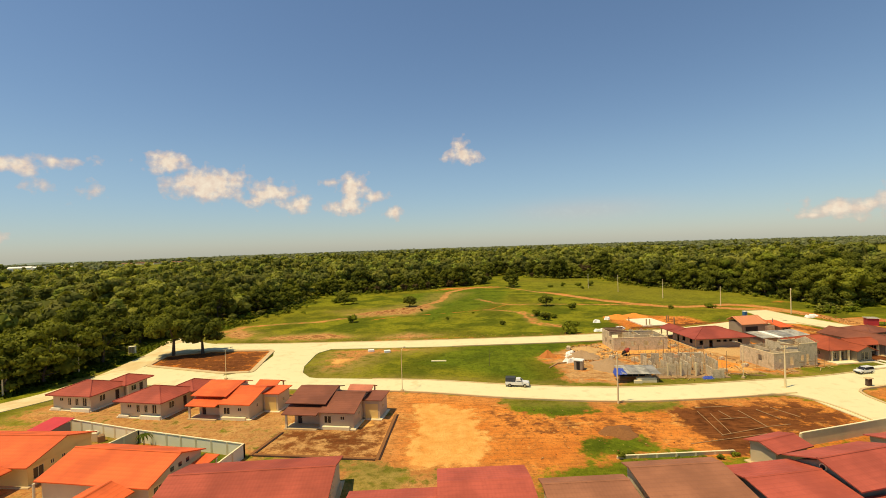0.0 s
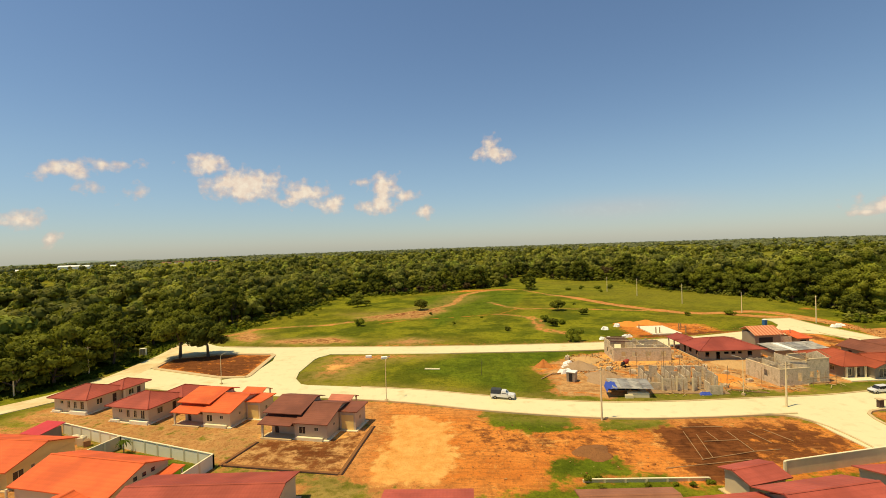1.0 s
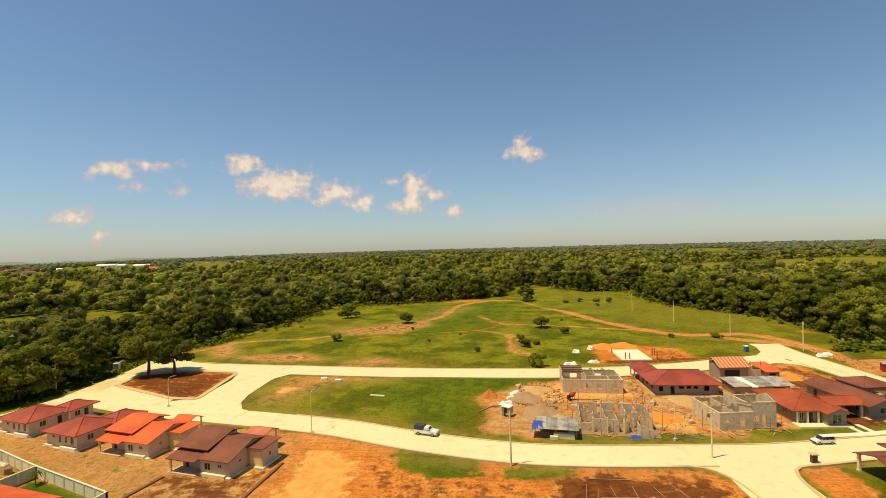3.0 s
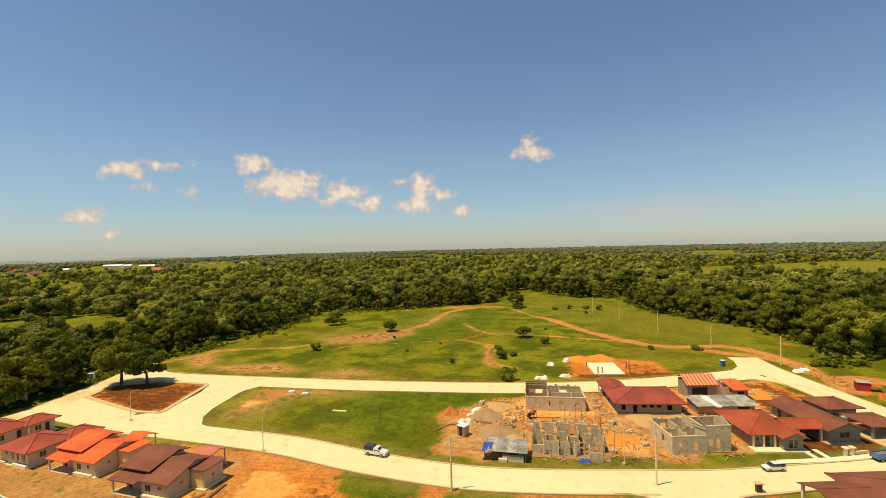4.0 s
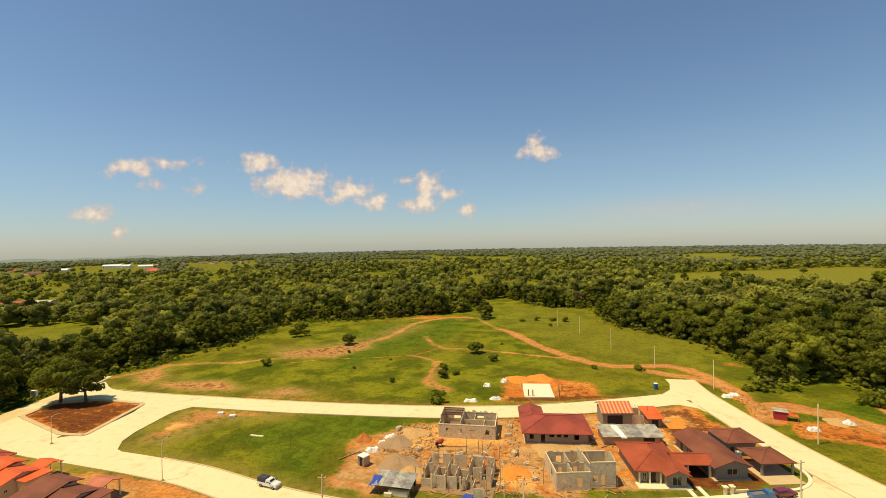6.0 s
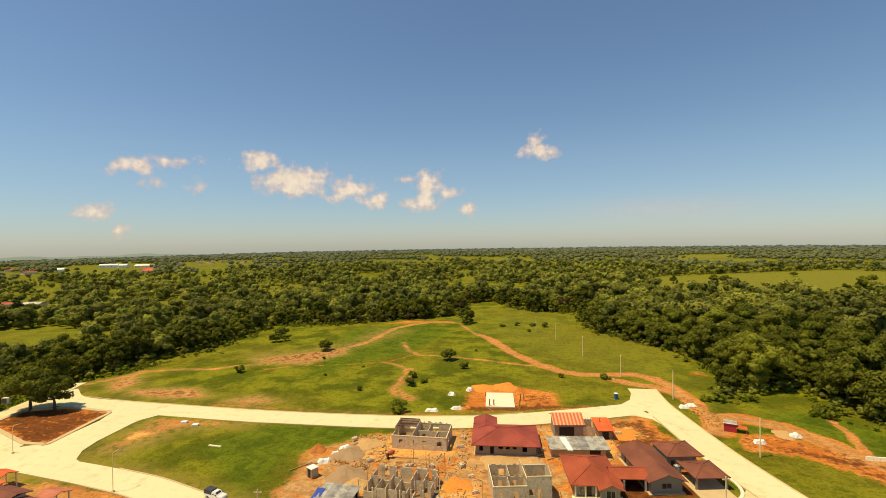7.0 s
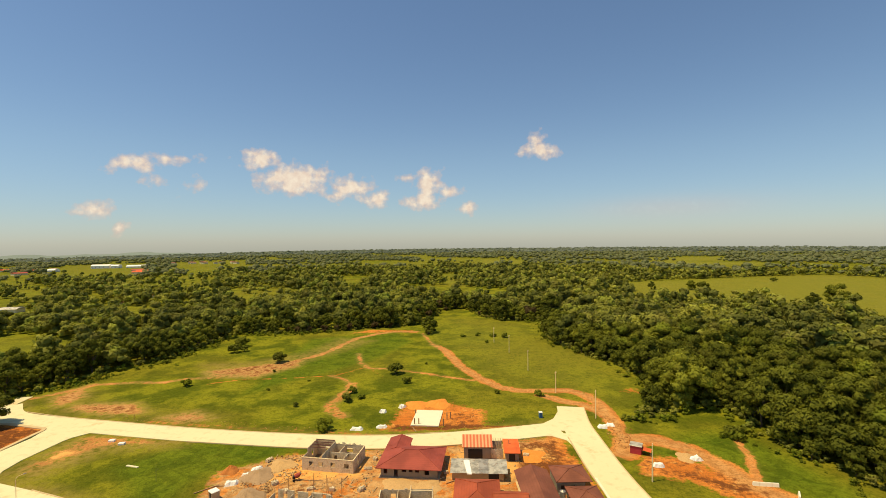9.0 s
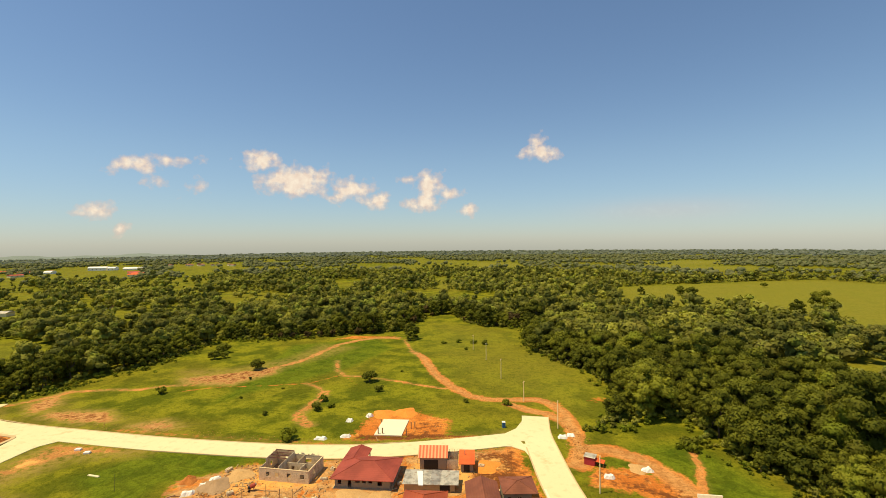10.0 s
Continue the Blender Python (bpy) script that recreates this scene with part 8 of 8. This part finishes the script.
def concrete_mixer(m):
    c = root("concrete_mixer", m, "small red concrete mixer on two wheels", "concrete mixer")
    drum = part("drum", Geo().tube((-0.5, 0, 0.95), (0.15, 0, 1.1), 0.42, 0.55, 12).tube((0.15, 0, 1.1), (0.75, 0, 1.5), 0.55, 0.26, 12), plain("red mixer paint", (0.40, 0.06, 0.03), 0.6, 0.3), c)
    part("drum_rim", Geo().tube((0.72, 0, 1.48), (0.80, 0, 1.53), 0.29, 0.29, 12), M_STEEL, drum)
    part("frame", Geo().tube((-0.7, 0, 0.2), (-0.5, 0, 1.0), 0.06, n=5).tube((0.5, -0.45, 0.0), (0.1, -0.6, 1.05), 0.05, n=5).tube((0.5, 0.45, 0.0), (0.1, 0.6, 1.05), 0.05, n=5), M_BLACKTRIM, c)
    part("motor_box", Geo().chamfer(-1.05, -0.5, -0.28, 0.28, 0.5, 1.05, 0.05), M_BLACKTRIM, c)
    for y in (-0.55, 0.55):
        part("wheel", Geo().tube((-0.7, y - 0.06, 0.25), (-0.7, y + 0.06, 0.25), 0.3, n=12), M_TYRE, c)
    return c


concrete_mixer(pose(47.8, 121.7, 0, 0, 0, 25) @ Matrix.Scale(1.15, 4))

# meter pillar at the junction, gate pillars and sign of the corner house
mp = root("meter_pillar", pose(84.1, 91.4, 0, 0, 0, 8), "brown meter pillar with a small roof", "meter pillar")
part("body", Geo().box(-0.45, 0.45, -0.3, 0.3, -0.1, 1.5), plain("brown panel", (0.12, 0.07, 0.045), 0.7, 0.2), mp)
part("roof", Geo().chamfer(-0.65, 0.65, -0.5, 0.5, 1.501, 1.66, 0.06), M_KERB, mp)
for x, y in ((107.3, 106.9), (108.7, 107.3)):
    gp = root("gate_pillar", pose(x, y, 0, 0, 0, 8) @ Matrix.Diagonal((0.62, 0.62, 0.8, 1)), "cream masonry gate pillar with a cap", "pillar", "gate pillars")
    part("shaft", Geo().box(-0.4, 0.4, -0.4, 0.4, -0.2, 1.9), M_TRIM, gp)
    part("cap", Geo().chamfer(-0.8, 0.8, -0.8, 0.8, 1.901, 2.15, 0.1), M_TRIM, gp)
fence_wall("wall_front", [(109.3, 107.5), (112, 108.2)], 0.6, "low cream garden wall beside the gate", M_TRIM)
kerb("pavement_strip", [(93.3, 103), (100.7, 104.3), (110.2, 106.7), (118.9, 109.4)], "pale concrete pavement strip before the new houses", 1.5, 0.14, M_SLAB)


# ---- rubble ----
def rubble(name, poly, count, lo, hi, mat, label, seed, flat=1.0):
    """Loose stones, blocks and boards, far too many to count."""
    rng = np.random.default_rng(seed)
    xs, ys = [p[0] for p in poly], [p[1] for p in poly]
    x, y = rng.uniform(min(xs), max(xs), count * 4), rng.uniform(min(ys), max(ys), count * 4)
    ok = inside_of(x, y, poly) > 0
    x, y = x[ok][:count], y[ok][:count]
    n = len(x)
    cube = np.array([(-1, -1, -1), (1, -1, -1), (1, 1, -1), (-1, 1, -1), (-1, -1, 1), (1, -1, 1), (1, 1, 1), (-1, 1, 1)], float)
    s = rng.uniform(lo, hi, (n, 1)) * np.stack([rng.uniform(.5, 2.2, n), rng.uniform(.4, 1.0, n), rng.uniform(.3, .8, n) * flat], 1)
    v = cube[None] * s[:, None] * rng.uniform(.7, 1.15, (n, 8, 1))
    a, b = rng.uniform(0, np.pi, n), rng.normal(0, 0.25, n)
    c, sn = np.cos(a)[:, None], np.sin(a)[:, None]
    X, Y, Z = v[..., 0], v[..., 1], v[..., 2]
    Z = Z + X * np.sin(b)[:, None]
    v = np.stack([X * c - Y * sn + x[:, None], X * sn + Y * c + y[:, None], Z + s[:, 2:3] * 0.5], -1).reshape(-1, 3)
    f = np.array([(3, 2, 1, 0), (4, 5, 6, 7), (0, 1, 5, 4), (1, 2, 6, 5), (2, 3, 7, 6), (3, 0, 4, 7)])
    f = (f[None] + 8 * np.arange(n)[:, None, None]).reshape(-1, 4)
    me = fast_mesh(name, v, f, 4, mat)
    return tagged(new(name, me), label, "rubble", kind="stuff")


def scrap(name, cols):
    m = Mat(name, 0.9, 0.0, 0.2)
    i = m.island()
    col = m.mix(m.ramp(i, 0.3, 0.4), cols[0], cols[1])
    col = m.mix(m.ramp(i, 0.65, 0.75), col, cols[2])
    m.color(m.mix(m.math("MULTIPLY", m.noise(6, 3), 0.4), col, hue(cols[0], 0.6)))
    return m.m


M_SCRAP = scrap("site scrap", ((0.46, 0.33, 0.17), (0.66, 0.46, 0.22), (0.26, 0.115, 0.04)))
M_STONE = scrap("clods and stones", ((0.44, 0.19, 0.05), (0.60, 0.36, 0.13), (0.32, 0.12, 0.035)))
rubble("rubble_site", [(44.7, 98.9), (46.8, 119.7), (63.6, 122.8), (72.9, 117.8), (71, 101.6), (57.8, 98.7)], 300, 0.03, 0.15, M_SCRAP, "scattered boards, blocks and rubble on the building site", 1)
rubble("rubble_heaps", [(33.8, 117.1), (35.8, 133.6), (45.2, 136), (46, 121.8), (43, 113.3)], 420, 0.04, 0.18, M_SCRAP, "heaped rubble and broken boards beside a block shell", 2, 1.2)
rubble("rubble_yard", [(61.9, 124.7), (64.3, 143.1), (68.1, 143.3), (67.3, 119.1)], 80, 0.05, 0.2, M_SCRAP, "rubble and boards beside the red-roofed house", 3)
rubble("rubble_shell", [(44.5, 121), (45, 126), (62, 126), (68, 124), (64, 119), (50, 118)], 120, 0.03, 0.14, M_SCRAP, "rubble and broken blocks before a block shell", 4)
rubble("rubble_sheds", [(84.6, 125.2), (85.5, 146.8), (106, 151.6), (107.9, 131.3), (103.9, 127.1)], 110, 0.05, 0.2, M_SCRAP, "boards and rubble round the sheds", 5)
rubble("clods_lot", [(6.8, 88), (38, 82.9), (38.1, 69.2), (8.8, 63.9)], 170, 0.03, 0.09, M_STONE, "clods and stones on the red earth plot", 6)
rubble("clods_slab", [(61.7, 155.7), (62.7, 179.6), (91.9, 177.5), (105.5, 165.5)], 110, 0.04, 0.16, M_STONE, "clods round the floor slab", 7)
rubble("clods_verge", [(-37, 151.5), (58.7, 151.2), (58.8, 154.5), (-35.1, 156.4)], 260, 0.04, 0.12, M_STONE, "clods along the verge", 8)
rubble("clods_east", [(137.7, 149.2), (142.3, 166.9), (136.1, 176.8), (133, 170.7), (133, 150.4)], 160, 0.04, 0.16, M_STONE, "clods beside the track", 9)

def boards(name, poly, count, lo, hi, label, seed):
    """Loose boards and battens lying or leaning about."""
    rng = np.random.default_rng(seed)
    xs, ys = [p[0] for p in poly], [p[1] for p in poly]
    x, y = rng.uniform(min(xs), max(xs), count * 4), rng.uniform(min(ys), max(ys), count * 4)
    ok = inside_of(x, y, poly) > 0
    g = Geo()
    for px, py in list(zip(x[ok], y[ok]))[:count]:
        a, L, t = rng.uniform(0, np.pi), rng.uniform(lo, hi), rng.choice((0.0, 0.0, 0.15, 0.5))
        dx, dy = math.cos(a) * L / 2, math.sin(a) * L / 2
        g.tube((px - dx, py - dy, 0.04), (px + dx, py + dy, 0.08 + t * L * 0.5), rng.uniform(0.04, 0.10), n=4)
    return tagged(new(name, g.mesh(name, M_BATTEN)), label, "boards", kind="stuff")


M_BATTEN = scrap("loose battens", ((0.66, 0.47, 0.22), (0.52, 0.34, 0.14), (0.30, 0.16, 0.06)))
boards("boards_site", [(44.7, 99.4), (46.8, 120.4), (63.7, 124.7), (72.9, 117.8), (71, 101.6), (57.9, 99.4)], 90, 0.8, 2.4, "loose boards and battens on the building site", 21)
boards("boards_heaps", [(28.8, 114.8), (34.9, 133.6), (45.2, 136), (46, 121.8), (42.9, 111.4)], 70, 0.8, 2.4, "broken boards among the rubble heaps", 22)
boards("boards_sheds", [(82.7, 125.2), (83.6, 147.8), (108.9, 152.6), (109.8, 131.3), (103.9, 127.1)], 28, 0.8, 2.4, "boards beside the sheds", 23)
boards("boards_kerb", [(68.5, 100.2), (70.5, 104), (87.6, 106.5), (89.4, 103.8)], 22, 0.8, 2.2, "battens along the kerb of the site", 24)

def block_stack(m, nx, ny, nz, label):
    """Concrete blocks stacked in courses, a few missing from the top."""
    st = root("block_stack", m, label, "block stack", "stacks of blocks on the site")
    for k in range(nz):
        for i in range(nx):
            for j in range(ny):
                if k == nz - 1 and rh.random() < 0.45:
                    continue
                part("block", Geo().box(i * 0.42, i * 0.42 + 0.40, j * 0.21, j * 0.21 + 0.19, k * 0.2 - 0.05, k * 0.2 + 0.14), M_BLOCK, st)
    return st


for i, (x, y, a) in enumerate(((44.2, 101.4, 8), (46.6, 115.7, -20), (52.7, 117.1, 30), (58.3, 117.8, 5), (62.3, 104.9, -35), (66.1, 118.3, 60), (68.4, 114.2, 15), (42.7, 118.1, 45), (63.5, 129.3, 10), (64.1, 135, -15), (69.9, 107.5, 25), (34.9, 129.5, 70), (85.6, 130.1, 20), (106.6, 142.8, -10))):
    block_stack(pose(x, y, 0, 0, 0, a), 3 + i % 3, 4 + i % 2, 3 + i % 2, "stack of grey concrete blocks on bare earth")

# long planks and poles leaning about the site
for i, (x, y, a, L) in enumerate(((30.3, 116.5, 15, 4.2), (26.8, 114.4, 52, 6.0), (50.6, 122, 4, 8.0), (63.9, 114.8, -48, 4.5), (65.4, 101.8, -25, 5.0), (67.8, 100.8, -20, 4.2), (59.9, 123.6, 80, 4.0), (88.5, 126.7, 40, 4.0), (71.3, 157.3, 120, 4.0))):
    thing("plank", Geo().box(-L / 2, L / 2, -0.11, 0.11, -0.05, 0.12), M_TIMBER, "long raw timber plank on bare earth", "plank", "planks on the site", m=pose(x, y, 0, 0, 0, a))


# timber props standing about the raw walls
rp = random.Random(61)
for x, y, h in ((45.4, 104, 3.4), (48.3, 115.9, 4.0), (50.6, 100.8, 3.2), (55, 116.1, 5.2), (58.8, 116.2, 4.2), (62.1, 110.6, 4.4), (63.2, 103.7, 4.8), (72.1, 106.6, 3.6), (57.7, 118, 4.0), (52.9, 101, 2.8), (62.8, 115, 5.0), (45.3, 110.3, 3.6), (60.6, 100.9, 3.0)):
    thing("timber_prop", Geo().tube((0, 0, -0.2), (rp.uniform(-.35, .35), rp.uniform(-.3, .3), h), 0.07, 0.055, 5), M_TIMBER, "raw timber prop standing on the building site", "timber prop", "timber props on the site", m=pose(x, y, 0))

# ---- far buildings ----
def far_building(x, y, w, d, h, mat, roof, label, turn=0, group="far buildings"):
    z = float(far_rise(np.array([x]), np.array([y]))[0])
    b = root("building", pose(x, y, z, 0, 0, turn), label, "building", group)
    part("wall", Geo().box(0, w, 0, d, -1, h), mat, b)
    part("roof", Geo().hexa([(-0.6, -0.6, h), (w + 0.6, -0.6, h), (w + 0.6, d + 0.6, h), (-0.6, d + 0.6, h), (-0.6, d * 0.3, h + d * 0.14), (w + 0.6, d * 0.3, h + d * 0.14), (w + 0.6, d * 0.7, h + d * 0.14), (-0.6, d * 0.7, h + d * 0.14)]), roof, b)
    for i in range(max(1, int(w // 9))):
        part("window", Geo().box(2 + i * 9, 3.8 + i * 9, -0.12, -0.02, h * 0.4, h * 0.65), M_PANE, b)
    return b


far_building(-321, 480, 14, 9, 3.4, M_TRIM, ROOFS["red"]["X"], "lone farmhouse with a red roof among trees")
far_building(-310, 425, 10, 6, 2.6, M_WALLG, ROOFS["tan"]["X"], "small barn with a brown roof")
for x, y, w, h in ((-1010, 1060, 44, 7), (-962, 1072, 18, 6), (-930, 1088, 46, 4), (-993, 930, 16, 4)):
    far_building(x, y, w, 22, h, M_WHITE, M_WHITE, "large white building of a distant town", 20)
for i, (x, y) in enumerate(((-752, 920), (-726, 900), (-700, 862), (-770, 935), (-1060, 930), (-1030, 905), (-946, 823), (-1090, 960), (-1120, 930), (-1010, 960))):
    far_building(x, y, 24, 14, 4, M_TRIM, ROOFS["orange" if i % 3 else "red"]["X"], "distant house with an orange roof", i * 13)
for i in range(9):
    far_building(-960 + i * 26 + (i % 3) * 9, 1280 + (i * 37) % 70, 15, 11, 4.5, M_TRIM, ROOFS["tan"]["X"], "distant house of a pale estate", i * 21)
for x, y in ((-404, 350), (-396, 362), (-374, 366)):
    far_building(x, y, 16, 10, 3.2, M_TRIM, ROOFS["red"]["X"] if x < -390 else M_TINW, "house with a red roof beyond the wood", 12)

# ---- low hills along the western horizon ----
def hills():
    v, f, n = [], [], 90
    for i in range(n):
        a = radians(-56 + 52 * i / (n - 1))
        fade = min(1, i / 8, (n - 1 - i) / 30)
        crest = -44 + fade * (14 + 7 * math.sin(i * 0.31) + 5 * math.sin(i * 0.83 + 1) + 2 * math.sin(i * 2.1))
        for r, z in ((5300, -95), (5700, crest - 8), (5900, crest), (6300, -110)):
            v.append((50 + r * math.sin(a), r * math.cos(a), z))
        if i:
            f += [(4 * i - 4 + k, 4 * i + k, 4 * i + k + 1, 4 * i - 3 + k) for k in range(3)]
    return fast_mesh("hills", v, f, 4, M_HILL, smooth=True)


# the wooded hills' blue-grey is haze painted into the colour
M_HILL = plain("hazed far hills", (0.23, 0.27, 0.235), 1.0, 0.2, 0.01, spec=0.0)
tagged(new("hills", hills()), "low wooded hills on the horizon, haze in their colour", "hills", kind="structure")

cb = root("utility_cabinet", pose(-98.6, 143.5, 0, 0, 0, 12), "pale grey utility cabinet on a plinth beside the wood", "cabinet")
part("plinth", Geo().box(-1.0, 1.0, -0.6, 0.6, -0.2, 0.25), M_KERB, cb)
part("body", Geo().chamfer(-0.9, 0.9, -0.5, 0.5, 0.251, 2.4, 0.04), M_PALE, cb)
part("door", Geo().box(-0.8, -0.03, -0.54, -0.505, 0.35, 2.25), M_STEEL, cb)
part("door", Geo().box(0.03, 0.8, -0.54, -0.505, 0.35, 2.25), M_STEEL, cb)
